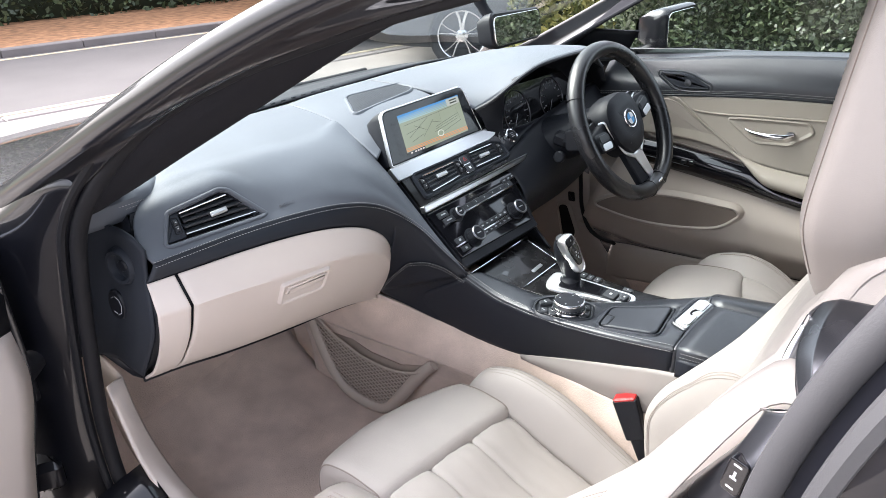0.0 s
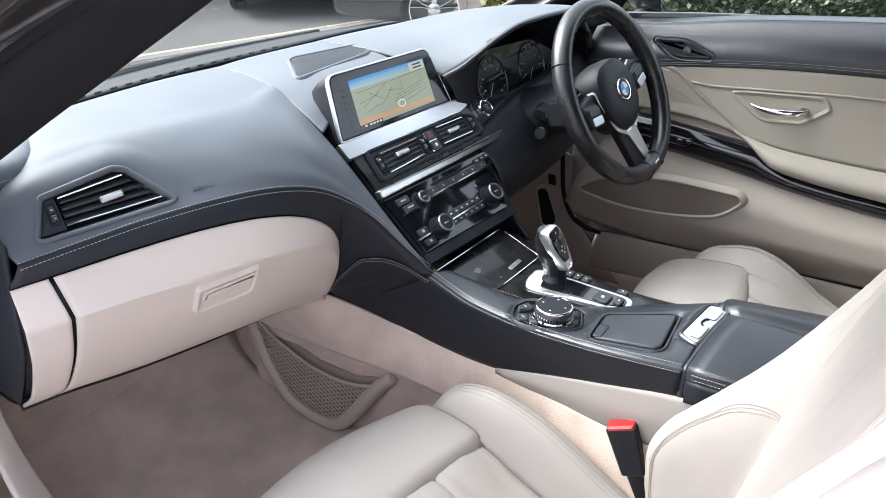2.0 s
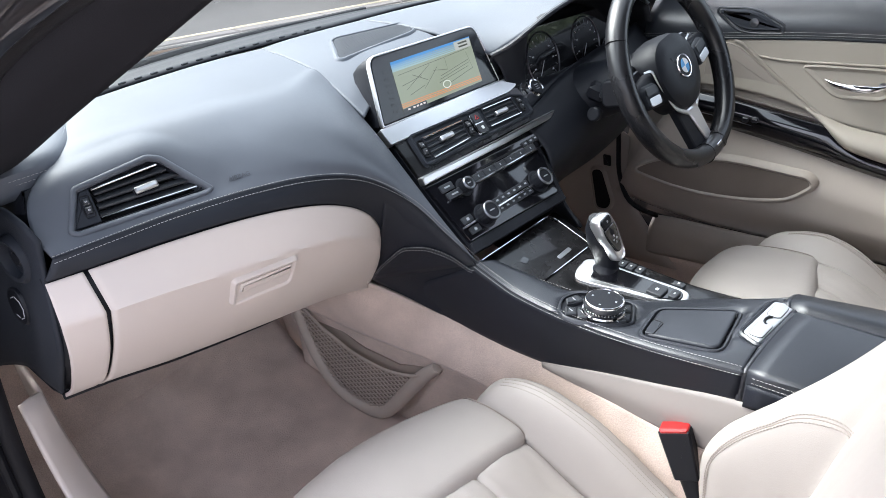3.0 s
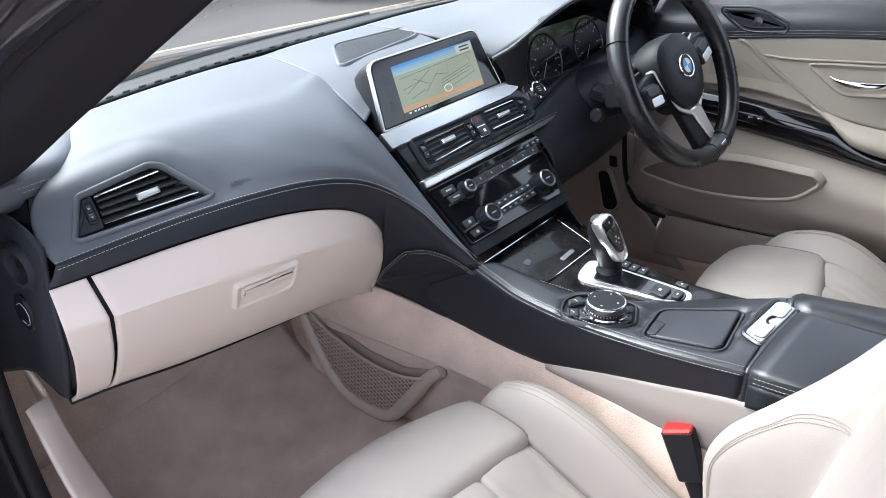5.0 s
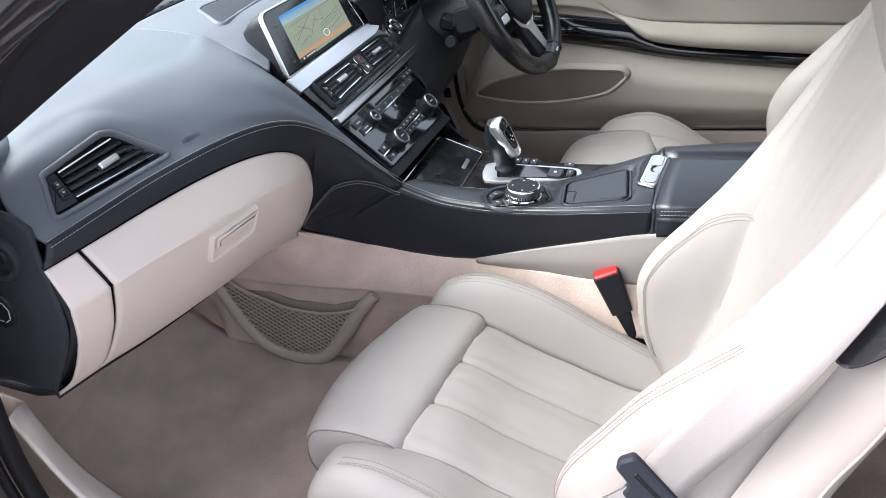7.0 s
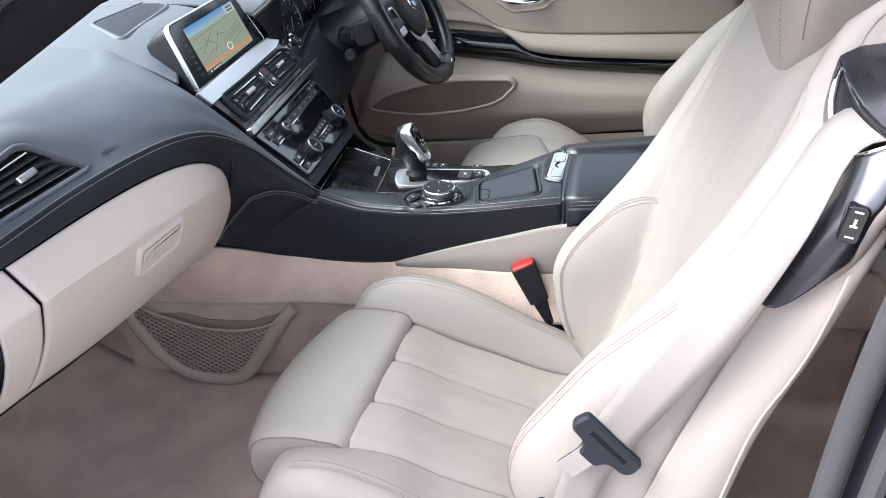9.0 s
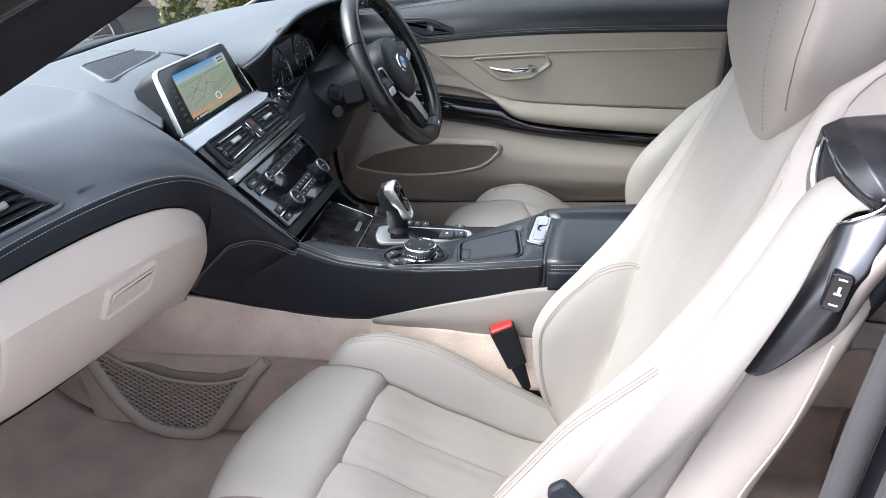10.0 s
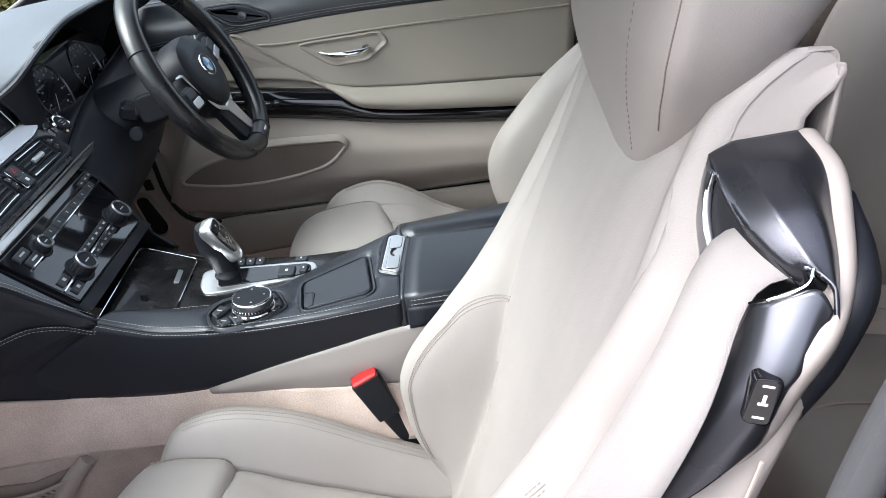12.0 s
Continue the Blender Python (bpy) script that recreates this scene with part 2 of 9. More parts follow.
def slab(m, loop, rings, bm=None, cap=True):
    """A plate in the frame m: rings of (inset, height) over the outline, capped at both ends."""
    bm = bm or bmesh.new()
    loop = [Vector(p) for p in loop]
    vs = []
    for ins, h in rings:
        lp = inset(loop, ins) if ins else loop
        vs.append([bm.verts.new(m @ Vector((p.x, p.y, h))) for p in lp])
    if cap and len(rings) > 2:
        ins, h = rings[-1]
        vs.append([bm.verts.new(m @ Vector((p.x, p.y, h))) for p in inset(loop, ins + 0.0006)])
    n = len(loop)
    for a, b in zip(vs, vs[1:]):
        for i in range(n):
            j = (i + 1) % n
            bm.faces.new((a[i], a[j], b[j], b[i]))
    if cap:
        bm.faces.new(vs[-1])
        bm.faces.new(list(reversed(vs[0])))
    return bm


def plate(m, loop, depth, bevel=0.0015, low=0.0, bm=None):
    return slab(m, loop, [(0, low), (0, depth - bevel), (bevel * 0.3, depth - bevel * 0.3), (bevel, depth)], bm)


def rect(w, h, cx=0.0, cy=0.0):
    return [(cx - w / 2, cy - h / 2), (cx + w / 2, cy - h / 2), (cx + w / 2, cy + h / 2), (cx - w / 2, cy + h / 2)]


def ring2(r, n=28, cx=0.0, cy=0.0):
    return [Vector((cx + r * math.cos(2 * math.pi * i / n), cy + r * math.sin(2 * math.pi * i / n))) for i in range(n)]


def box(m, sx, sy, sz, r=0.003, bm=None):
    """A block with softened edges, centred in the frame m."""
    lp = rounded(rect(sx, sy), r, 3)
    b = min(r, sz * 0.3)
    return slab(m, lp, [(b, -sz / 2), (0, -sz / 2 + b), (0, sz / 2 - b), (b, sz / 2)], bm)


def tube(pts, r, n=48, seg=10, closed=False, flat=1.0, up=None, bm=None, smooth=True, caps=True):
    """A rod swept along a curve; r is a radius or a list along it; flat squashes it along its up side."""
    P = resample(pts, n, closed, smooth)
    bm = bm or bmesh.new()
    rad = np.interp(np.linspace(0, 1, n), np.linspace(0, 1, len(r)), r) if isinstance(r, (list, tuple)) else [r] * n
    rows, ref = [], vec(up) if up else None
    prev = None
    for i in range(n):
        t = (P[(i + 1) % n] - P[i - 1]) if closed else (P[min(i + 1, n - 1)] - P[max(i - 1, 0)])
        t.normalize()
        if ref:
            side = t.cross(ref)
        else:
            side = prev - t * prev.dot(t) if prev else t.cross(Vector((0.31, 0.2, 0.93)))
        side.normalize()
        prev = side.copy()
        nb = side.cross(t)
        rows.append([P[i] + (side * math.cos(a) + nb * math.sin(a) * flat) * rad[i] for a in np.linspace(0, 2 * math.pi, seg, endpoint=False)])
    if closed:
        rows.append(rows[0])
        grid(rows, True, bm)
        bmesh.ops.remove_doubles(bm, verts=bm.verts, dist=1e-6)
    else:
        first = len(bm.verts)
        grid(rows, True, bm)
        if caps:
            bm.verts.ensure_lookup_table()
            bm.faces.new([bm.verts[first + k] for k in range(seg)][::-1])
            bm.faces.new([bm.verts[first + (n - 1) * seg + k] for k in range(seg)])
    return bm


def turned(m, profile, n=32, bm=None):
    """A turned body: rings of (radius, height) round the frame's third axis."""
    bm = bm or bmesh.new()
    rows = [[m @ Vector((max(r, 1e-4) * math.cos(2 * math.pi * i / n), max(r, 1e-4) * math.sin(2 * math.pi * i / n), h)) for i in range(n)] for r, h in profile]
    return grid(rows, True, bm)


def stitches(name, pts, material, parent, step=0.0050, length=0.0040, r=0.00036, lift=(0, 0, 0)):
    """A row of separate thread stitches along a curve."""
    P = resample(pts, 400)
    total = sum((b - a).length for a, b in zip(P, P[1:]))
    P = resample(pts, max(3, int(total / step)))
    bm, li = bmesh.new(), vec(lift)
    for a, b in zip(P, P[1:]):
        d = (b - a).normalized()
        s = d.cross(Vector((0.2, 0.3, 0.9))).normalized()
        u = s.cross(d)
        c, h = a + li, length / 2
        ends = []
        for k in (-1, -0.6, 0.6, 1):
            w = r if abs(k) < 0.9 else r * 0.4
            ends.append([bm.verts.new(c + d * h * k + s * w * x + u * w * y) for x, y in ((1, 0), (0, 1), (-1, 0), (0, -1))])
        for e, f in zip(ends, ends[1:]):
            for i in range(4):
                bm.faces.new((e[i], e[(i + 1) % 4], f[(i + 1) % 4], f[i]))
    return part(name, bm, material, parent)


def onto(pts, bm, off, n=60, out=None):
    """The curve pts laid on the surface of bm, off metres proud on the side towards it."""
    tree = BVHTree.FromBMesh(bm)
    path, side = [], Vector((-0.6, -0.6, 0.5)).normalized()
    for p in resample(pts, n):
        q, nr, _, _ = tree.find_nearest(p)
        nr = nr if nr.dot(side) > 0 else -nr
        path.append(q + (out.normalized() if out else nr) * off)
    return path


def letters(name, text, m, size, material, parent, depth=0.0004):
    """Raised writing in Blender's own font, turned into a mesh part."""
    cu = bpy.data.curves.new(name, "FONT")
    cu.body, cu.size, cu.extrude, cu.align_x, cu.align_y = text, size, depth, "CENTER", "CENTER"
    tmp = bpy.data.objects.new(name, cu)
    scene.collection.objects.link(tmp)
    me = bpy.data.meshes.new_from_object(tmp.evaluated_get(bpy.context.evaluated_depsgraph_get()))
    bpy.data.objects.remove(tmp)
    bm = bmesh.new()
    bm.from_mesh(me)
    bmesh.ops.transform(bm, matrix=m, verts=bm.verts)
    return part(name, bm, material, parent, flat=True)

# ---- dashboard ----
dash = thing("dashboard", (0, 0.3, 0.5), "black leather dashboard with pale double stitching and an ivory glovebox", "dashboard")
part("dash_core", box(pose(0, 0.37, 0.74), 1.34, 0.22, 0.28, 0.02), SOFT_BLACK, dash)
part("dash_core", box(pose(0.42, 0.30, 0.78), 0.52, 0.20, 0.26, 0.02), SOFT_BLACK, dash)
# the double-stitched seam, from the passenger's end over to the console
SEAM = [(-0.668, 0.207, 0.822), (-0.60, 0.193, 0.827), (-0.52, 0.176, 0.832), (-0.43, 0.152, 0.834), (-0.35, 0.128, 0.830), (-0.285, 0.107, 0.815),
        (-0.238, 0.088, 0.788), (-0.200, 0.064, 0.748), (-0.172, 0.036, 0.702), (-0.150, 0.008, 0.664), (-0.140, -0.012, 0.643)]
# the seam where the pad meets the middle
MIDSEAM = [(-0.12, 0.485, 0.914), (-0.135, 0.40, 0.912), (-0.15, 0.31, 0.903), (-0.165, 0.235, 0.880), (-0.165, 0.165, 0.838), (-0.157, 0.10, 0.775), (-0.148, 0.045, 0.708), (-0.141, -0.010, 0.646)]


def fan(t, a, b):
    return [vec(p).lerp(vec(q), t) for p, q in zip(a, b)]


REAR = [(-0.540, 0.43, 0.905), (-0.49, 0.447, 0.912), (-0.43, 0.458, 0.914), (-0.34, 0.472, 0.915), (-0.23, 0.485, 0.915), (-0.12, 0.487, 0.914)]
CREST = [(-0.612, 0.296, 0.895), (-0.565, 0.285, 0.906), (-0.49, 0.266, 0.911), (-0.38, 0.245, 0.913), (-0.265, 0.235, 0.907), (-0.155, 0.29, 0.902)]
BROW = [(-0.655, 0.262, 0.874), (-0.60, 0.250, 0.884), (-0.52, 0.233, 0.888), (-0.43, 0.208, 0.890), (-0.31, 0.172, 0.882), (-0.235, 0.144, 0.858), (-0.170, 0.169, 0.836)]
FRONT = [(-0.672, 0.232, 0.845), (-0.60, 0.217, 0.850), (-0.52, 0.200, 0.855), (-0.43, 0.173, 0.857), (-0.34, 0.139, 0.851), (-0.265, 0.109, 0.826), (-0.205, 0.080, 0.775), (-0.158, 0.047, 0.712)]
VM = axes((-0.55, 0.2135, 0.862), (0.955, -0.27, 0), (0, 0.61, 0.79))
VENT_OUT = rounded([(-0.087, -0.031), (-0.067, 0.022), (0.027, 0.041), (0.043, 0.036), (0.094, -0.022), (0.084, -0.028), (-0.079, -0.038)], [0.008, 0.006, 0.005, 0.006, 0.006, 0.006, 0.008])
VENT_IN = rounded([(-0.079, -0.028), (-0.061, 0.015), (0.026, 0.0335), (0.038, 0.029), (0.081, -0.015), (0.074, -0.0195), (-0.073, -0.030)], 0.003)


def inside(p, loop):
    hit = False
    for a, b in zip(loop, loop[1:] + loop[:1]):
        if (a.y > p.y) != (b.y > p.y) and p.x < a.x + (b.x - a.x) * (p.y - a.y) / (b.y - a.y):
            hit = not hit
    return hit


A17, B17 = resample(REAR, 17), resample(CREST, 17)
TOP1 = [a.lerp(b, 0.45) + Vector((0, 0, 0.004)) for a, b in zip(A17, B17)]
TOP2 = [a.lerp(b, 0.78) + Vector((0, 0, 0.003)) for a, b in zip(A17, B17)]
pad = loft([REAR, TOP1, TOP2, CREST, BROW, FRONT, SEAM], 150, 90)
VINV, well = VM.inverted(), inset(VENT_OUT, 0.0025)


def near_loop(p, loop):
    best = 1.0
    for a, b in zip(loop, loop[1:] + loop[:1]):
        d = b - a
        t = max(0.0, min(1.0, (p - a).dot(d) / max(d.length_squared, 1e-12)))
        best = min(best, (p - a - d * t).length)
    return best


for v in pad.verts:
    q = VINV @ v.co
    if abs(q.z) > 0.05:
        continue
    w = 1.0 if inside(q.xy, VENT_OUT) else max(0.0, 1 - near_loop(q.xy, VENT_OUT) / 0.04)
    q.z += (-0.0015 - q.z) * w * w * (3 - 2 * w)
    if inside(q.xy, well):
        q.z = -0.04
    v.co = VM @ q
edge_line = onto([vec(p) + Vector((-0.010, 0, 0.006)) for p in MIDSEAM], pad, 0.0036)
edge_line2 = onto([vec(p) + Vector((-0.017, 0, 0.009)) for p in MIDSEAM], pad, 0.0036)
pad.normal_update()
air_at, air_n, _, _ = BVHTree.FromBMesh(pad).find_nearest(VM @ Vector((0.1285, -0.0178, 0.0)))
air_n = air_n if air_n.z > 0 else -air_n
part("upper_pad", pad, PAD_LEATHER_LIT, dash, "charcoal-black grained leather pad", thick=0.005)
# the lower leather band: from the seam to the top of the glovebox, and on to the console's flank
GLOVE_TOP = [(-0.684, 0.209, 0.797), (-0.62, 0.188, 0.801), (-0.54, 0.166, 0.805), (-0.45, 0.142, 0.805), (-0.37, 0.122, 0.797), (-0.30, 0.110, 0.775), (-0.250, 0.107, 0.738),
             (-0.222, 0.120, 0.690), (-0.206, 0.150, 0.635), (-0.190, 0.190, 0.568)]
band_bm = (loft([SEAM, fan(0.5, resample(SEAM, 12), resample([vec(p) + Vector((0, -0.004, 0)) for p in GLOVE_TOP], 12)), GLOVE_TOP], 60, 10))
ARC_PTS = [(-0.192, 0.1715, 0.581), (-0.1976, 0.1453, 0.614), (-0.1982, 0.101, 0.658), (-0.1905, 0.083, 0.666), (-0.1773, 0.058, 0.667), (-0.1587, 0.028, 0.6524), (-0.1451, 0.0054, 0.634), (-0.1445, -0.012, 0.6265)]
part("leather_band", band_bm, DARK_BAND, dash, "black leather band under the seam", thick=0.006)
for k, (off, fore) in enumerate(((0.0038, -0.0045), (-0.0038, -0.0068))):
    stitches("seam_stitching", [vec(p) + Vector((0.004 if i > 6 else 0, fore, off)) for i, p in enumerate(SEAM)], STITCH, dash)
part("seam_groove", tube([vec(p) + Vector((0, -0.0022, 0)) for p in SEAM], 0.0016, 90, 6), DARK_BAND, dash)
stitches("seam_stitching", edge_line, STITCH, dash)
stitches("seam_stitching", edge_line2[:38], STITCH, dash)

# glovebox: a lid with a crease, a narrow end panel, and a moulded pull
GLOVE_CREASE = [(-0.689, 0.190, 0.748), (-0.62, 0.162, 0.752), (-0.54, 0.140, 0.752), (-0.45, 0.118, 0.750), (-0.37, 0.104, 0.744), (-0.30, 0.100, 0.728), (-0.247, 0.110, 0.695),
                (-0.222, 0.128, 0.655), (-0.208, 0.152, 0.615), (-0.192, 0.188, 0.566)]
GLOVE_LOW = [(-0.686, 0.205, 0.690), (-0.62, 0.182, 0.690), (-0.54, 0.165, 0.682), (-0.45, 0.150, 0.672), (-0.37, 0.142, 0.660), (-0.30, 0.140, 0.645), (-0.247, 0.146, 0.625),
             (-0.220, 0.160, 0.602), (-0.207, 0.175, 0.585), (-0.194, 0.192, 0.564)]
GLOVE_BOT = [(-0.678, 0.290, 0.588), (-0.62, 0.262, 0.596), (-0.54, 0.250, 0.585), (-0.45, 0.245, 0.572), (-0.37, 0.242, 0.562), (-0.30, 0.238, 0.556), (-0.247, 0.226, 0.555),
             (-0.222, 0.214, 0.557), (-0.208, 0.205, 0.560), (-0.196, 0.197, 0.563)]


def cut(curve, x0, x1, n=14):
    P = [p for p in resample(curve, 240) if x0 <= p.x <= x1]
    return resample(P, n)


def lid_rows(x0, x1, nu, nv=64):
    top, crease, low, bot = ([vec(p) + Vector((0, 0.0, -0.003)) for p in cut(c, x0, x1, 16)] for c in (GLOVE_TOP, GLOVE_CREASE, GLOVE_LOW, GLOVE_BOT))
    shoulder = [p.lerp(q, 0.93) + Vector((0, -0.002, 0.001)) for p, q in zip(top, crease)]
    under = [p.lerp(q, 0.07) + Vector((0, -0.0015, -0.001)) for p, q in zip(crease, low)]
    return loft([top, [p.lerp(q, 0.4) + Vector((0, -0.0015, 0)) for p, q in zip(top, crease)], shoulder, under, low, [p.lerp(q, 0.6) + Vector((0, -0.008, -0.006)) for p, q in zip(low, bot)], bot], nu, nv)


SEAM_X = -0.641
# dark tube standing in for the shade below the lid's lower edge
part("lower_shadow_gap", tube([vec(p) + Vector((0, 0.006, -0.007)) for p in GLOVE_BOT[:-1]], 0.006, 50, 8), RUBBER, dash, "black tube drawn as the line of shade under the glovebox")
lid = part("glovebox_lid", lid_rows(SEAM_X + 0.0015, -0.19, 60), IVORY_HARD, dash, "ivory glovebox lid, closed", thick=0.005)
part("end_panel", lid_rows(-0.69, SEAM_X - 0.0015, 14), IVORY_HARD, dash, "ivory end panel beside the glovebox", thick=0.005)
part("underside", loft([[vec(p) + Vector((0, 0.0, -0.003)) for p in cut(GLOVE_BOT, -0.69, -0.19)], [vec(p) + Vector((0, 0.05, -0.012)) for p in cut(GLOVE_BOT, -0.69, -0.19)], [vec(p) + Vector((0, 0.30, 0.02)) for p in cut(GLOVE_BOT, -0.69, -0.19)]], 20, 8), SOFT_BLACK, dash, thick=0.004)
# black sheet behind the lid, added so the gap reads as shadow
part("gap_shadow_sheet", loft([[vec(p) + Vector((0, 0.012, 0)) for p in cut(c, -0.688, -0.2)] for c in (GLOVE_TOP, GLOVE_CREASE, GLOVE_LOW, GLOVE_BOT)], 20, 10), SOFT_BLACK, dash, "black sheet that puts shade into the lid gap", thick=0.003)
HM = axes((-0.449, 0.1238, 0.7140), (0.973, -0.227, 0.02), (-0.1, -0.35, 0.94))
pull = rounded([(-0.048, -0.027), (0.044, -0.026), (0.052, 0.023), (-0.043, 0.022)], [0.010, 0.014, 0.008, 0.006])
part("handle_surround", slab(HM, pull, [(-0.003, -0.004), (0, 0.002), (0.0015, 0.0040), (0.0035, 0.0042), (0.0055, 0.003), (0.007, 0.0)], cap=False), IVORY_HARD, lid, "moulded ivory pull surround")
part("handle_well", slab(HM, inset(pull, 0.004), [(0, -0.002), (0.001, 0.0012)]), IVORY_HARD, lid)
part("handle_bar", slab(HM, rounded([(-0.037, -0.003), (0.038, -0.003), (0.043, 0.015), (-0.034, 0.014)], 0.003), [(0, 0.0), (0, 0.003), (0.002, 0.0045), (0.004, 0.005)]), IVORY_HARD, lid, "ivory finger bar")


# side air vent in the pad
def vent(name, m, opening, lines, parent, label, bright, tab, depth=0.022, deep=0.012):
    """An air vent: a dark throat, slats between the ends (u0, v0, u1, v1), chrome edges on some, and a silver tab (u, v, length, turn)."""
    wall = part(name, slab(m, opening, [(-0.0015, 0.0), (0.0, 0.0006), (0.0008, -0.001), (0.001, -depth)], cap=False), SOFT_BLACK, parent, label)
    part("throat", slab(m, opening, [(0, -depth - 0.002), (0.0005, -depth)]), RUBBER, wall)
    for i, (u0, v0, u1, v1) in enumerate(lines):
        run, turn = math.hypot(u1 - u0, v1 - v0), math.degrees(math.atan2(v1 - v0, u1 - u0))
        fm = m @ pose((u0 + u1) / 2, (v0 + v1) / 2, -0.001, 0, 0, turn) @ pose(0, deep * 0.36, -deep * 0.36, -45, 0, 0)
        part("slat", slab(fm, rounded(rect(run, deep), 0.0012, 2), [(0.0004, -0.0013), (0, -0.0006), (0, 0.0006), (0.0004, 0.0013)]), KEYCAP, wall)
        if i in bright:
            part("bright_edge", tube([m @ Vector((u0, v0, 0.0002)), m @ Vector((u1, v1, 0.0002))], 0.0014, 4, 8, smooth=False), CHROME, wall, "chrome slat edge")
    u, v, run, turn = tab
    tm = m @ pose(u, v, 0.002, 0, 0, turn)
    part("tab", box(tm, run, 0.0085, 0.007, 0.002), SATIN, wall, "satin silver vent tab")
    part("tab_stem", box(tm @ Matrix.Translation((0, -0.001, -0.006)), run * 1.08, 0.011, 0.008, 0.002), SOFT_BLACK, wall)
    return wall


def thumb_wheel(m, parent, w, h):
    """A small two-part rocker wheel in a dark slot."""
    slot = part("thumb_wheel", slab(m, rounded(rect(w, h), w * 0.3), [(-0.0012, -0.001), (-0.0008, 0.0008), (0.0004, 0.0004), (0.001, -0.002)]), RUBBER, parent, "black thumb wheel in its slot")
    for k in (-1, 1):
        part("wheel_half", box(m @ pose(0, k * h * 0.2, 0.0012, k * -14, 0, 0), w * 0.74, h * 0.36, 0.005, 0.0015), KEYCAP, slot)
        part("wheel_mark", box(m @ pose(0, k * h * 0.2, 0.0042, k * -14, 0, 0), w * 0.26, h * 0.08, 0.0005, 0.0002), GREYPRINT, slot)


part("vent_bezel", slab(VM, VENT_OUT, [(-0.005, -0.010), (-0.0012, 0.0002), (0.0004, 0.0026), (0.002, 0.0032), (0.0042, 0.0028), (0.0060, 0.0008), (0.0075, -0.003), (0.0085, -0.026)], cap=False), PAD_LEATHER_LIT, dash, "dark moulded surround of the side vent")
side_vent = vent("side_vent", VM @ Matrix.Translation((0, 0, -0.003)), VENT_IN, [(-0.046, -0.0205, 0.074, -0.0135), (-0.045, -0.010, 0.066, -0.004), (-0.044, -0.001, 0.056, 0.007), (-0.045, 0.008, 0.046, 0.017), (-0.046, 0.015, 0.036, 0.027)], dash, "black side air vent with chrome slat edges", (0, 4), (0.015, 0.0015, 0.029, 7.5))
part("vent_cheek", slab(VM @ Matrix.Translation((0, 0, -0.004)), rounded([(-0.079, -0.028), (-0.061, 0.015), (-0.049, 0.0175), (-0.047, -0.026)], 0.002), [(0, -0.016), (0, 0.0), (0.001, 0.001)]), GREY_PANEL, side_vent, "charcoal cheek beside the slats")
thumb_wheel(VM @ pose(-0.0565, -0.004, -0.003, 0, 0, 3), side_vent, 0.0105, 0.027)
letters("airbag_lettering", "AIRBAG", axes(air_at + air_n * 0.0027, (0.955, -0.25, 0.03), air_n.cross(Vector((0.955, -0.25, 0.03)))), 0.0088, EMBOSSED, dash, 0.0006)

# leather corner piece and end cap by the pillar
part("corner_piece", loft([[(-0.715, 0.40, 0.895), (-0.64, 0.42, 0.914), (-0.565, 0.41, 0.915), (-0.534, 0.385, 0.911), (-0.528, 0.383, 0.895)], [(-0.73, 0.36, 0.893), (-0.67, 0.345, 0.911), (-0.61, 0.325, 0.914), (-0.573, 0.322, 0.910), (-0.566, 0.320, 0.893)],
                           [(-0.735, 0.31, 0.888), (-0.68, 0.2935, 0.900), (-0.64, 0.2875, 0.903), (-0.602, 0.292, 0.902), (-0.594, 0.296, 0.888)], [(-0.735, 0.31, 0.862), (-0.685, 0.294, 0.868), (-0.645, 0.2885, 0.872), (-0.604, 0.294, 0.874), (-0.594, 0.299, 0.872)]], 24, 18), PAD_LEATHER_LIT, dash, "black leather corner piece with pale stitching", thick=0.005)
for dz in (0.0, 0.006):
    stitches("corner_stitching", [(-0.735, 0.305, 0.880 - dz), (-0.68, 0.2885, 0.8925 - dz), (-0.64, 0.2825, 0.8955 - dz), (-0.602, 0.287, 0.8945 - dz)], STITCH, dash)
stitches("corner_stitching", [(-0.600, 0.294, 0.9035), (-0.574, 0.324, 0.9125), (-0.536, 0.384, 0.9135)], STITCH, dash)
CAP = [[(-0.674, 0.212, 0.845), (-0.679, 0.212, 0.80), (-0.688, 0.202, 0.745), (-0.688, 0.217, 0.69), (-0.680, 0.287, 0.592)],
       [(-0.680, 0.238, 0.868), (-0.682, 0.242, 0.80), (-0.690, 0.242, 0.74), (-0.690, 0.258, 0.68), (-0.684, 0.315, 0.60)],
       [(-0.685, 0.295, 0.872), (-0.686, 0.300, 0.80), (-0.689, 0.310, 0.74), (-0.690, 0.330, 0.68), (-0.690, 0.37, 0.61)],
       [(-0.735, 0.345, 0.872), (-0.738, 0.36, 0.80), (-0.740, 0.37, 0.74), (-0.740, 0.39, 0.68), (-0.738, 0.42, 0.61)]]
endcap = part("end_cap", loft(CAP, 30, 20), GREY_PANEL, dash, "charcoal end cap with a round vent hole and a switch", thick=0.005)
EM = axes((-0.6850, 0.268, 0.809), (-0.14, 0.99, 0), (0, 0, 1)) @ Matrix.Translation((0, 0, 0.0))
EM = EM if (EM.to_3x3() @ Vector((0, 0, 1))).x < 0 else EM @ pose(0, 0, 0, 0, 180, 0)
part("vent_ring", turned(EM, [(0.032, -0.006), (0.031, 0.004), (0.027, 0.009), (0.0225, 0.008), (0.020, 0.002), (0.019, -0.02)]), GREY_PANEL, endcap, "raised round vent ring")
part("vent_bore", turned(EM, [(0.020, -0.004), (0.016, -0.006), (0.0, -0.007)]), RUBBER, endcap)
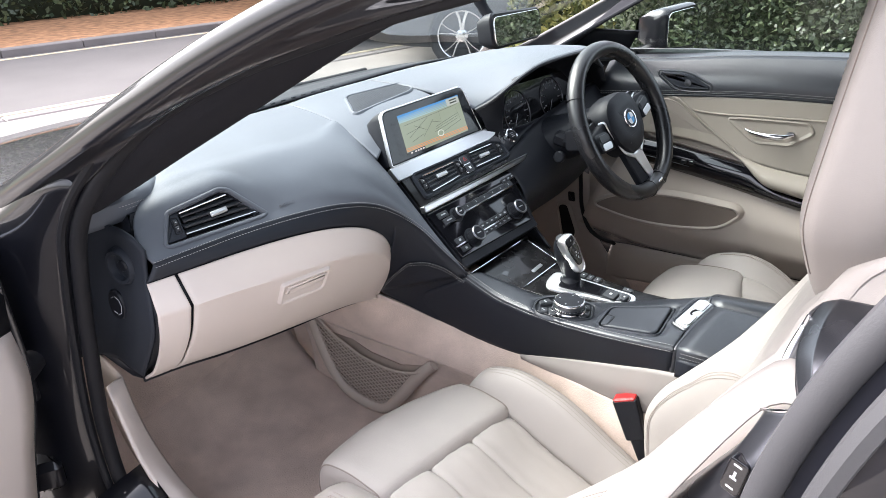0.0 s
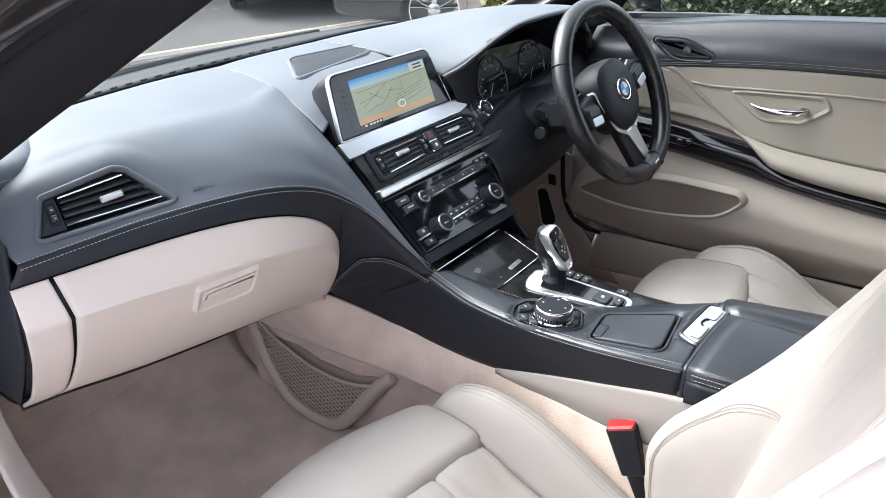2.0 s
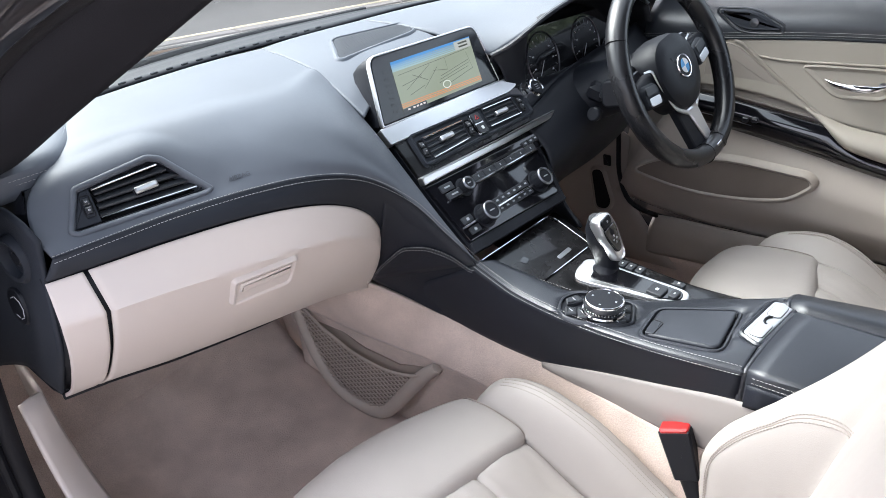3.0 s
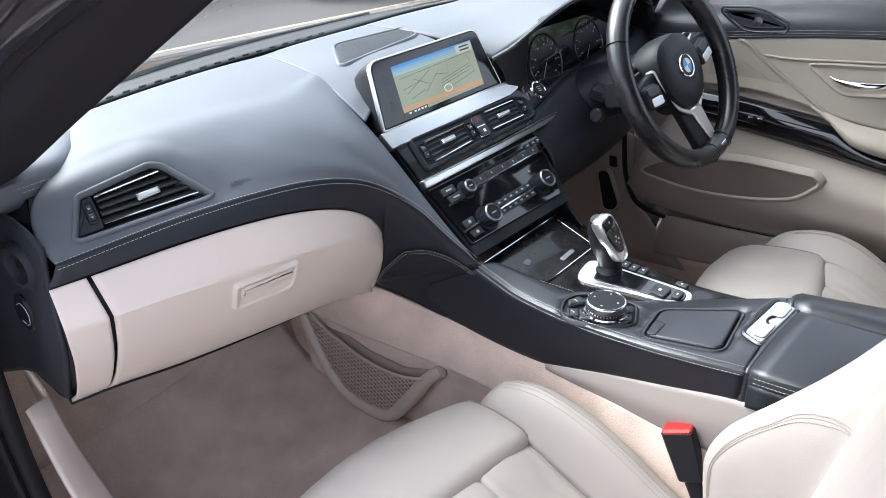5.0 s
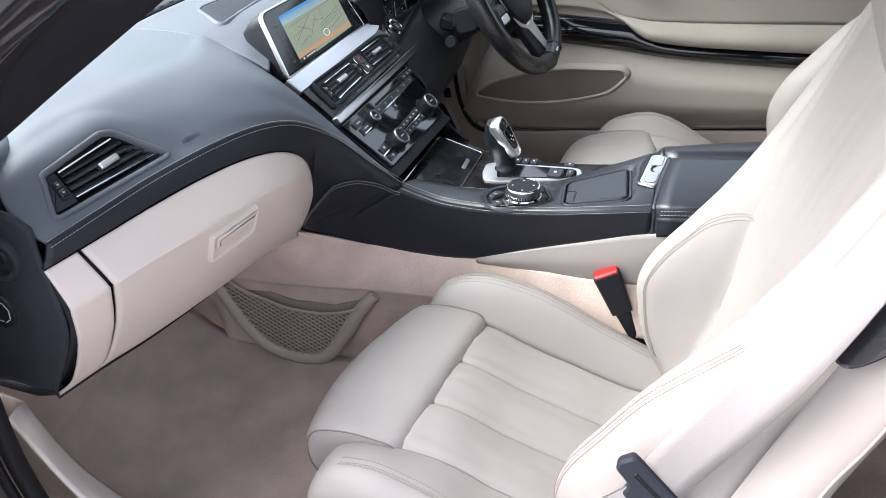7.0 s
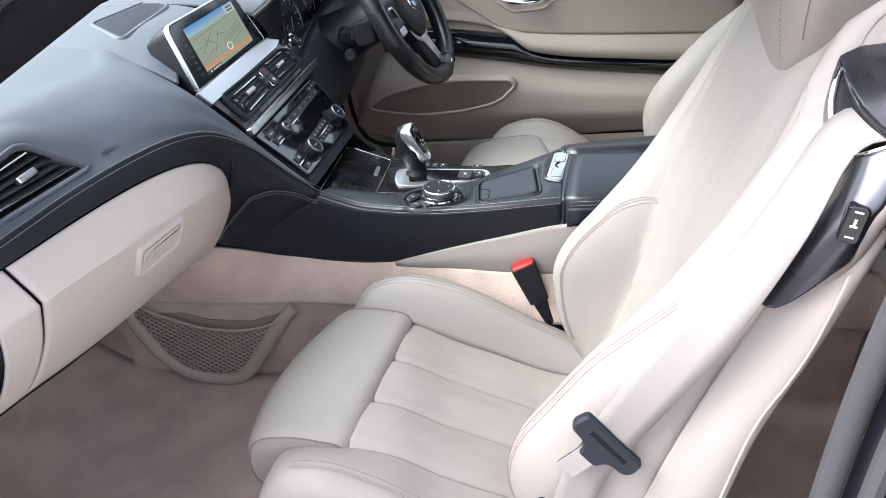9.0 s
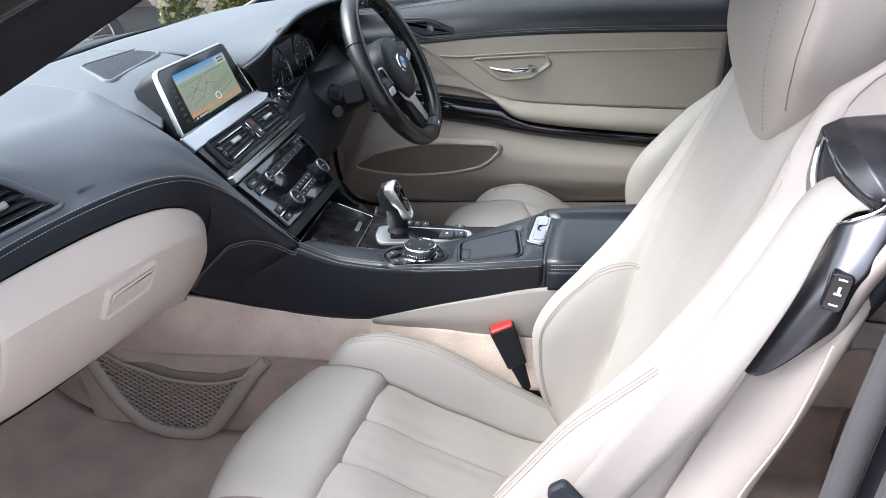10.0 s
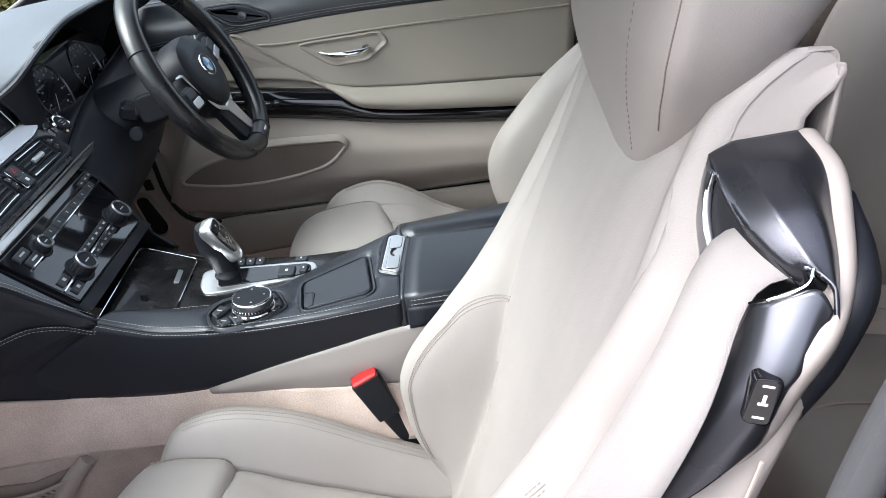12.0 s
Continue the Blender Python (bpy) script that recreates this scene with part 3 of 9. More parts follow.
part("vent_knob", turned(EM, [(0.010, -0.006), (0.010, 0.0), (0.008, 0.002), (0.0, 0.002)], 16), SOFT_BLACK, endcap)
SM = axes((-0.6905, 0.299, 0.733), (-0.10, 0.99, 0), (0, 0.02, 1))
SM = SM if (SM.to_3x3() @ Vector((0, 0, 1))).x < 0 else SM @ pose(0, 0, 0, 0, 180, 0)
part("airbag_switch", turned(SM @ Matrix.Diagonal((0.72, 1, 1, 1)), [(0.027, -0.008), (0.027, 0.001), (0.025, 0.003), (0.0, 0.003)]), SOFT_BLACK, endcap, "round key switch with pale marks")
for a, w, r0 in ((60, 0.010, 0.016), (20, 0.012, 0.018), (-15, 0.012, 0.018), (120, 0.008, 0.015), (250, 0.008, 0.015), (300, 0.010, 0.017)):
    part("switch_mark", box(SM @ pose(0.72 * r0 * math.cos(radians(a)), r0 * math.sin(radians(a)), 0.0034, 0, 0, a + 90), w, 0.0014, 0.0008, 0.0003), GREYPRINT, endcap)

# centre top: speaker panel, spine and driver's hood
TOPC = [[(-0.12, 0.487, 0.914), (-0.135, 0.40, 0.913), (-0.15, 0.31, 0.904), (-0.166, 0.235, 0.881), (-0.170, 0.185, 0.856)],
        [(-0.05, 0.490, 0.917), (-0.06, 0.40, 0.920), (-0.06, 0.31, 0.917), (-0.08, 0.25, 0.900), (-0.09, 0.215, 0.88)],
        [(0.05, 0.488, 0.919), (0.045, 0.40, 0.922), (0.04, 0.31, 0.920), (0.03, 0.25, 0.908), (0.02, 0.215, 0.89)],
        [(0.14, 0.482, 0.921), (0.135, 0.40, 0.922), (0.125, 0.31, 0.920), (0.12, 0.25, 0.908), (0.12, 0.215, 0.89)]]
spine_bm = loft(TOPC, 60, 60)
SPINE = BVHTree.FromBMesh(spine_bm)
part("centre_spine", spine_bm, PAD_LEATHER_LIT, dash, "black leather spine round the speaker", thick=0.005)


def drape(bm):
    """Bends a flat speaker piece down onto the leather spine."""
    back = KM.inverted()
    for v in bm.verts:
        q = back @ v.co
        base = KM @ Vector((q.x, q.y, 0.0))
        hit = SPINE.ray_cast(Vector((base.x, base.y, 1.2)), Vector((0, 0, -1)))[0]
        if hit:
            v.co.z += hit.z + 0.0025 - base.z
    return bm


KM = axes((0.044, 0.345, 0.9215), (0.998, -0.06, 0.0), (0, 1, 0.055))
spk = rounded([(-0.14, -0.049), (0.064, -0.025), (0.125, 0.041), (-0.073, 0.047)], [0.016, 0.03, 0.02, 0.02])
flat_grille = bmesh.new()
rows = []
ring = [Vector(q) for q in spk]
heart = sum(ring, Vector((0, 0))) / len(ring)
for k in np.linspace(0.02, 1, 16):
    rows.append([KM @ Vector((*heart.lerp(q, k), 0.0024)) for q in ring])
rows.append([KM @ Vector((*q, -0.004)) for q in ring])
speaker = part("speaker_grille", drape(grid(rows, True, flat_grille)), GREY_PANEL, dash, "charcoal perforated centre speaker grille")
part("speaker_surround", drape(slab(KM, spk, [(-0.011, -0.006), (-0.008, 0.002), (-0.005, 0.0042), (-0.002, 0.0036), (0, -0.002)], cap=False)), PAD_LEATHER_LIT, speaker, "raised leather welt round the speaker")
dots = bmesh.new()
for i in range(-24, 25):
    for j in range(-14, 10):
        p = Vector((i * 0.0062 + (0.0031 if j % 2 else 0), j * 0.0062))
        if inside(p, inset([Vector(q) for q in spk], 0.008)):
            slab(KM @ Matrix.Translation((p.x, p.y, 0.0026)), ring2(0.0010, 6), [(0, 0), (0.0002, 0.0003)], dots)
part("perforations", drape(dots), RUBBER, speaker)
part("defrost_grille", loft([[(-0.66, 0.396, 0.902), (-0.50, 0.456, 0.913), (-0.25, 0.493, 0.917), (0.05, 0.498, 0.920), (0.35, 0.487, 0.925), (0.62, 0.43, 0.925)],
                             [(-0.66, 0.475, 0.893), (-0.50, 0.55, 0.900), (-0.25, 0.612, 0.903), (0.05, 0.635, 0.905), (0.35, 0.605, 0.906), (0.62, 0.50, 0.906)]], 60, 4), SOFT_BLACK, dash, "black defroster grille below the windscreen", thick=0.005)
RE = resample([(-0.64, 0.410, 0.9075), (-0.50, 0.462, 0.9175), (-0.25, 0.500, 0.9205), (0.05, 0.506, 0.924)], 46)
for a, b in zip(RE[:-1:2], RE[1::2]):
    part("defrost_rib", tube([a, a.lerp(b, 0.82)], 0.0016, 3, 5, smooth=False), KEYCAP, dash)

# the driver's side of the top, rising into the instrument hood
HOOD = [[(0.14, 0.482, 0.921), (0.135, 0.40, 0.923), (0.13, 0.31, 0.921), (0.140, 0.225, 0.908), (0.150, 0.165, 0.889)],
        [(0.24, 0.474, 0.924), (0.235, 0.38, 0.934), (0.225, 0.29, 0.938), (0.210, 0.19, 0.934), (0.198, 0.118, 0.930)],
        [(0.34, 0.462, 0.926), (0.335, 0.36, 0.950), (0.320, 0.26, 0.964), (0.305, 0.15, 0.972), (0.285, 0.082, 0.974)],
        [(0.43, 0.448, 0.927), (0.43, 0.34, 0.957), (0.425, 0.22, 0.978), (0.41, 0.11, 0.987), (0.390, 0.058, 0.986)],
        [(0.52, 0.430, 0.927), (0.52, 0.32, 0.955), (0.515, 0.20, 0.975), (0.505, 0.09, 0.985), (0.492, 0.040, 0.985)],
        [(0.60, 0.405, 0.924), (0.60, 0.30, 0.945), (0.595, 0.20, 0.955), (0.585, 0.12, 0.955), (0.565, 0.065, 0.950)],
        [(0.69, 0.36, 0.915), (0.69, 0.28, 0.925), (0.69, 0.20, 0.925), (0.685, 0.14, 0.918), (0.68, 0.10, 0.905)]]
part("instrument_hood", loft(HOOD, 40, 70), PAD_LEATHER_LIT, dash, "black leather hood over the instruments", thick=0.006)
LIP = [(0.150, 0.165, 0.889), (0.172, 0.138, 0.908), (0.198, 0.118, 0.930), (0.235, 0.098, 0.955), (0.285, 0.082, 0.974), (0.335, 0.068, 0.982), (0.390, 0.058, 0.986), (0.44, 0.046, 0.987), (0.492, 0.040, 0.985), (0.535, 0.050, 0.969), (0.565, 0.065, 0.950)]
part("hood_lip", tube(LIP, 0.005, 70, 8), BLACK_LEATHER, dash)
DEEP = [(0.170, 0.170, 0.820), (0.180, 0.168, 0.850), (0.195, 0.172, 0.880), (0.225, 0.176, 0.910), (0.275, 0.18, 0.930), (0.33, 0.182, 0.938), (0.39, 0.182, 0.940), (0.44, 0.18, 0.938), (0.50, 0.172, 0.925), (0.55, 0.155, 0.90), (0.58, 0.14, 0.87)]
part("hood_throat", loft([LIP, [vec(p).lerp(vec(q), 0.5) + Vector((-0.004, 0.006, 0.008)) for p, q in zip(LIP, DEEP)], DEEP], 50, 14), SOFT_BLACK, dash, "matt black inside of the hood", thick=0.003)
part("hood_cheek", loft([[(0.150, 0.165, 0.889), (0.172, 0.138, 0.908), (0.198, 0.118, 0.930)], [(0.160, 0.152, 0.866), (0.183, 0.136, 0.880), (0.204, 0.124, 0.900)], [(0.168, 0.146, 0.842), (0.192, 0.136, 0.850), (0.210, 0.130, 0.866)], [(0.180, 0.142, 0.812), (0.200, 0.134, 0.812), (0.216, 0.130, 0.815)]], 14, 18), SOFT_BLACK, dash, "matt black cheek beside the dials", thick=0.003)
stitches("hood_stitching", [(0.565, 0.058, 0.948), (0.60, 0.08, 0.935), (0.65, 0.092, 0.918), (0.69, 0.10, 0.905)], STITCH, dash)
# instrument cluster
CM = axes((0.378, 0.142, 0.853), (0.999, -0.02, 0), (0, 0.30, 0.95))
clus = part("instrument_panel", plate(CM, rounded([(-0.185, -0.055), (0.195, -0.055), (0.190, 0.062), (-0.165, 0.068)], 0.03), 0.004, 0.0015), PIANO, dash, "black glass instrument panel, unlit")
for cx, cy, r in ((-0.084, 0.0, 0.055), (0.083, 0.002, 0.055), (-0.168, -0.038, 0.014), (0.168, -0.024, 0.020)):
    dm = CM @ Matrix.Translation((cx, cy, 0.004))
    dial = part("dial_ring", turned(dm, [(r - 0.0016, 0), (r - 0.001, 0.002), (r, 0.0026), (r + 0.0008, 0.002), (r + 0.001, 0)]), GUNMETAL, clus, "thin grey dial ring")
    if r > 0.03:
        for a in range(-40, 221, 20):
            part("dial_mark", box(dm @ pose((r - 0.010) * math.cos(radians(a)), (r - 0.010) * math.sin(radians(a)), 0.0006, 0, 0, a), 0.007, 0.0014, 0.0008, 0.0003), GREYPRINT, dial)
            if a % 40 == 0:
                part("dial_figure", box(dm @ pose((r - 0.020) * math.cos(radians(a)), (r - 0.020) * math.sin(radians(a)), 0.0006), 0.006, 0.003, 0.0006, 0.0003), GREYPRINT, dial)
        part("dial_needle", box(dm @ pose(-0.012, -0.014, 0.003, 0, 0, 232), 0.034, 0.0016, 0.001, 0.0004), GREYPRINT, dial)
part("cluster_shelf", loft([[(0.185, 0.135, 0.812), (0.24, 0.128, 0.800), (0.34, 0.122, 0.798), (0.47, 0.118, 0.800), (0.57, 0.115, 0.812)], [(0.19, 0.112, 0.803), (0.24, 0.104, 0.791), (0.34, 0.098, 0.789), (0.47, 0.094, 0.792), (0.57, 0.09, 0.80)], [(0.20, 0.108, 0.785), (0.24, 0.10, 0.772), (0.34, 0.094, 0.768), (0.47, 0.09, 0.77), (0.57, 0.086, 0.78)]], 30, 8), GREY_PANEL, dash, "charcoal shelf below the dials", thick=0.003)

# lower driver's side: knee panel, column shroud
KNEE = [[(0.15, 0.10, 0.775), (0.22, 0.10, 0.80), (0.30, 0.10, 0.83), (0.45, 0.11, 0.845), (0.60, 0.12, 0.85), (0.69, 0.13, 0.86)],
        [(0.155, 0.050, 0.735), (0.22, 0.045, 0.75), (0.30, 0.035, 0.765), (0.45, 0.03, 0.775), (0.60, 0.05, 0.785), (0.69, 0.07, 0.79)],
        [(0.15, 0.03, 0.69), (0.22, 0.03, 0.69), (0.30, 0.035, 0.69), (0.45, 0.04, 0.69), (0.60, 0.06, 0.70), (0.69, 0.08, 0.71)],
        [(0.14, 0.07, 0.62), (0.22, 0.10, 0.60), (0.30, 0.12, 0.59), (0.45, 0.13, 0.585), (0.60, 0.14, 0.59), (0.69, 0.15, 0.60)],
        [(0.14, 0.25, 0.60), (0.22, 0.28, 0.58), (0.30, 0.30, 0.57), (0.45, 0.32, 0.56), (0.60, 0.32, 0.57), (0.69, 0.32, 0.58)]]
part("knee_panel", loft(KNEE, 40, 30), SOFT_BLACK, dash, "black lower panel under the wheel", thick=0.006)
part("under_hood_fill", loft([[(0.15, 0.20, 0.84), (0.30, 0.14, 0.82), (0.45, 0.13, 0.82), (0.69, 0.14, 0.85)], [(0.15, 0.10, 0.775), (0.30, 0.10, 0.83), (0.45, 0.11, 0.845), (0.69, 0.13, 0.86)]], 24, 6), SOFT_BLACK, dash, thick=0.004)
part("dash_top_right_end", loft([[(0.69, 0.36, 0.915), (0.69, 0.20, 0.925), (0.68, 0.10, 0.905)], [(0.70, 0.34, 0.80), (0.70, 0.2, 0.80), (0.69, 0.08, 0.79)], [(0.70, 0.34, 0.60), (0.70, 0.25, 0.60), (0.69, 0.15, 0.60)]], 14, 14), SOFT_BLACK, dash, thick=0.005)
COL = [(0.365, 0.13, 0.755), (0.365, 0.04, 0.795), (0.365, -0.05, 0.835)]
part("column_shroud", tube(COL, [0.080, 0.066, 0.055], 20, 24, flat=0.85, up=(0, 0, 1)), SOFT_BLACK, dash, "matt black steering column shroud")
part("column_switch_pad", plate(axes((0.292, -0.02, 0.815), (0.25, -0.95, 0.15), (0, 0.3, 0.95)), rounded(rect(0.045, 0.05), 0.012), 0.016, 0.004), SOFT_BLACK, dash)
for s, o in ((-1, (0.30, -0.045, 0.860)), (1, (0.43, -0.045, 0.860))):
    part("stalk", tube([o, (o[0] + s * 0.05, o[1] - 0.01, o[2] + 0.012), (o[0] + s * 0.10, o[1] - 0.015, o[2] + 0.02)], [0.007, 0.007, 0.009, 0.006], 14, 10), SOFT_BLACK, dash, "black column stalk")
sw = part("column_switch", box(pose(0.300, 0.022, 0.808, 20, -10, 15), 0.030, 0.034, 0.034, 0.008), SOFT_BLACK, dash, "black column adjuster")
part("switch_cap", box(pose(0.292, 0.004, 0.812, 20, -10, 15), 0.020, 0.010, 0.022, 0.004), KEYCAP, sw)
part("column_knob", turned(axes((0.283, 0.012, 0.770), (0, 1, 0), (0.2, 0, 1)) @ pose(0, 0, 0, 0, 180, 0), [(0.014, 0), (0.014, 0.010), (0.011, 0.013), (0, 0.013)], 18), SOFT_BLACK, dash)

# ---- centre stack and display ----
stack = thing("centre_stack", (0, 0.05, 0.66), "black centre stack with satin trim, air vents and controls", "console")
STK = axes((0, 0.019, 0.694), (0.998, -0.06, 0), (0, 0.71, 0.70))


def on_stack(u, v, h=0.0, turn=0.0):
    return STK @ pose(u, v, h, 0, 0, turn)


part("backing", slab(STK, rounded([(-0.138, -0.048), (0.128, -0.048), (0.158, 0.100), (0.285, 0.105), (0.300, 0.150), (0.20, 0.222), (-0.158, 0.222), (-0.152, 0.09)], 0.006), [(0, -0.05), (0, -0.004)]), SOFT_BLACK, stack)
part("veneer_panel", plate(STK, rounded([(-0.150, 0.100), (0.296, 0.118), (0.304, 0.142), (0.196, 0.212), (-0.157, 0.202)], [0.004, 0.006, 0.01, 0.02, 0.004]), 0.0025, 0.0010, -0.004), WOOD, stack, "dark burr veneer panel, high gloss")
part("upper_trim", plate(on_stack(0, 0, 0.003), rounded([(-0.166, 0.166), (0.150, 0.178), (0.184, 0.186), (0.188, 0.206), (0.160, 0.206), (-0.169, 0.196)], [0.002, 0.002, 0.008, 0.006, 0.004, 0.002]), 0.0055, 0.0016, -0.006), SATIN, stack, "wide satin aluminium strip below the display")
part("lower_trim", plate(on_stack(0, 0.098, 0.007) @ pose(0, 0, 0, 20), rounded([(-0.154, -0.014), (0.06, -0.006), (0.292, 0.006), (0.296, 0.018), (0.06, 0.006), (-0.154, 0.000)], 0.003), 0.006, 0.002, -0.006), SATIN, stack, "satin aluminium strip under the vents")
part("vent_frame", slab(STK, rounded([(-0.1275, 0.110), (-0.1265, 0.1705), (0.149, 0.1755), (0.182, 0.163), (0.1815, 0.124), (0.164, 0.1205)], [0.010, 0.010, 0.012, 0.012, 0.012, 0.010]), [(-0.002, -0.004), (-0.0005, 0.006), (0.001, 0.0095), (0.0035, 0.0100), (0.0055, 0.0085), (0.0065, 0.0060)]), GREY_PANEL, stack, "charcoal frame round both centre vents")
for corners, tab in (([(-0.104, 0.1170), (-0.007, 0.1245), (-0.001, 0.1605), (-0.101, 0.1575)], (-0.054, 0.1435, 0.033, 2)), ([(0.054, 0.1285), (0.146, 0.1305), (0.142, 0.1675), (0.060, 0.1665)], (0.099, 0.1480, 0.034, 2))):
    low_l, low_r, up_r, up_l = (Vector(c) for c in corners)
    ends = [(*low_l.lerp(up_l, k), *low_r.lerp(up_r, k)) for k in (0.04, 0.27, 0.5, 0.73, 0.96)]
    vent("centre_vent", STK @ Matrix.Translation((0, 0, 0.0092)), rounded(corners, 0.003), ends, stack, "black centre air vent with chrome edges", (0, 4), tab, 0.0055, 0.0085)
for u, v in ((-0.1130, 0.1395), (0.0065, 0.1430), (0.1585, 0.1490)):
    thumb_wheel(on_stack(u, v, 0.0090, -6), stack, 0.011, 0.030)
hz = part("hazard_switch", plate(on_stack(0.0300, 0.143, 0.004), rounded([(-0.0150, -0.021), (0.0125, -0.020), (0.0150, 0.0215), (-0.0125, 0.0205)], 0.006), 0.008, 0.003), CHROME, stack, "chrome-framed hazard and lock switch")
part("button", plate(on_stack(0.030, 0.1535, 0.011), rounded(rect(0.0215, 0.0185), 0.004), 0.003, 0.001), KEYCAP, hz)
part("button", plate(on_stack(0.030, 0.133, 0.011), rounded(rect(0.0215, 0.0185), 0.004), 0.003, 0.001), KEYCAP, hz)
part("button_mark", tube([on_stack(0.030, 0.1535, 0.0143) @ Vector((0.0055 * math.cos(a), 0.0055 * math.sin(a), 0)) for a in (math.pi / 2, math.pi * 7 / 6, math.pi * 11 / 6)], 0.0006, 12, 4, closed=True, smooth=False), RED, hz)
part("button_mark", box(on_stack(0.030, 0.133, 0.0143), 0.006, 0.006, 0.0006, 0.0003), WHITE, hz)
st = part("start_button", turned(on_stack(0.222, 0.166, 0.006), [(0.020, -0.002), (0.020, 0.006), (0.017, 0.009), (0.0145, 0.0085), (0.014, 0.005)]), CHROME, stack, "chrome-ringed start button")
part("button_face", turned(on_stack(0.222, 0.166, 0.006), [(0.014, 0.004), (0.0135, 0.008), (0.012, 0.009), (0, 0.009)]), SOFT_BLACK, st)
for dy, w in ((0.0045, 0.012), (0.0, 0.009), (-0.0045, 0.010)):
    part("button_print", box(on_stack(0.222, 0.166 + dy, 0.0154), w, 0.0018, 0.0005, 0.0002), GREYPRINT, st)
part("eco_button", plate(on_stack(0.235, 0.141, 0.006, 8), rounded(rect(0.024, 0.022), 0.005), 0.007, 0.002), SOFT_BLACK, st)
part("side_wing", plate(on_stack(0.250, 0.150, 0.004, 12), rounded([(-0.006, -0.020), (0.008, -0.020), (0.004, 0.020), (-0.004, 0.020)], 0.003), 0.007, 0.002), CHROME, st)

# radio and climate face
face = part("control_face", plate(STK, rounded([(-0.134, -0.030), (0.112, -0.030), (0.150, 0.088), (-0.150, 0.081)], 0.004), 0.004, 0.0015, -0.004), PIANO, stack, "piano-black control face")
part("cd_slot", plate(on_stack(0, 0, 0.003), rounded([(-0.034, 0.068), (0.106, 0.0725), (0.106, 0.077), (-0.034, 0.0725)], 0.0015), 0.0016, 0.0006), RUBBER, face)
for i in range(6):
    part("preset_button", plate(on_stack(-0.040 + i * 0.0305, 0.060 + i * 0.0009, 0.003, 1.7), rounded(rect(0.029, 0.012), 0.0015), 0.004, 0.001), KEYCAP, face)
    part("button_print", box(on_stack(-0.040 + i * 0.0305, 0.060 + i * 0.0009, 0.0073), 0.0022, 0.0042, 0.0005, 0.0002), GREYPRINT, face)
for u, v, w, h in ((-0.115, 0.066, 0.030, 0.013), (-0.108, 0.051, 0.034, 0.012), (0.125, 0.077, 0.014, 0.010), (0.140, 0.078, 0.012, 0.010), (0.108, 0.076, 0.014, 0.010)):
    part("radio_button", plate(on_stack(u, v, 0.003, 1.7), rounded(rect(w, h), 0.002), 0.004, 0.001), KEYCAP, face)
    part("button_print", box(on_stack(u, v, 0.0073), w * 0.45, 0.0028, 0.0005, 0.0002), GREYPRINT, face)
part("radio_strip", tube([on_stack(-0.126, 0.0435, 0.008) @ Vector((0, 0, 0)), on_stack(-0.092, 0.0445, 0.008) @ Vector((0, 0, 0))], 0.0016, 3, 6, smooth=False), CHROME, face, "chrome line")
part("radio_strip", tube([on_stack(-0.062, 0.0505, 0.009) @ Vector((0, 0, 0)), on_stack(0.148, 0.0595, 0.009) @ Vector((0, 0, 0))], 0.0017, 3, 6, smooth=False), CHROME, face, "chrome line under the presets")


def dial_knob(u, v, r, h, label):
    m = on_stack(u, v, 0.003)
    k = part("rotary_knob", turned(m, [(r + 0.005, 0), (r + 0.005, 0.002), (r + 0.002, 0.003), (r, 0.003), (r, h - 0.003), (r - 0.001, h)], 36), SOFT_BLACK, face, label)
    part("knob_rim", turned(m, [(r + 0.0003, h - 0.0025), (r + 0.0004, h - 0.001), (r - 0.001, h + 0.0008), (r - 0.003, h), (r - 0.0035, h - 0.002)], 36), GUNMETAL, k, "dark chrome rim")
    part("knob_cap", turned(m, [(r - 0.004, h - 0.003), (r - 0.004, h - 0.001), (0, h - 0.001)], 24), SOFT_BLACK, k)
    part("knob_mark", box(m @ Matrix.Translation((0, 0, h - 0.0008)), r * 0.7, 0.002, 0.0006, 0.0002), GREYPRINT, k)
    for i in range(18):
        a = i * 20
        part("knurl", box(m @ pose(r * math.cos(radians(a)), r * math.sin(radians(a)), h * 0.45, 0, 0, a), 0.0016, 0.0018, h * 0.6, 0.0004), SOFT_BLACK, k)


dial_knob(-0.080, 0.054, 0.0115, 0.018, "small volume knob with a chrome rim")
dial_knob(-0.077, -0.004, 0.0165, 0.024, "temperature knob with a chrome rim")
dial_knob(0.081, 0.004, 0.0165, 0.024, "temperature knob with a chrome rim")
part("climate_strip", tube([on_stack(-0.140, -0.0065, 0.009) @ Vector((0, 0, 0)), on_stack(0.122, 0.0055, 0.009) @ Vector((0, 0, 0))], 0.0017, 3, 6, smooth=False), CHROME, face, "chrome line through the climate row")
for i in range(6):
    u = -0.036 + i * 0.0165
    for dv, nm in ((0.0075, "climate_button"), (-0.0080, "climate_button")):
        part(nm, plate(on_stack(u, 0.0005 + dv + i * 0.0007, 0.003, 2.4), rounded(rect(0.0155, 0.011), 0.0015), 0.004, 0.001), KEYCAP, face)
        part("button_print", box(on_stack(u, 0.0005 + dv + i * 0.0007, 0.0073), 0.006, 0.003, 0.0005, 0.0002), GREYPRINT, face)
for u, v in ((-0.116, 0.004), (-0.113, -0.016), (0.108, 0.014)):
    part("climate_button", plate(on_stack(u, v, 0.003, 2.4), rounded(rect(0.024, 0.012), 0.002), 0.004, 0.001), KEYCAP, face)
    part("button_print", box(on_stack(u, v, 0.0073), 0.006, 0.005, 0.0005, 0.0002), GREYPRINT, face)
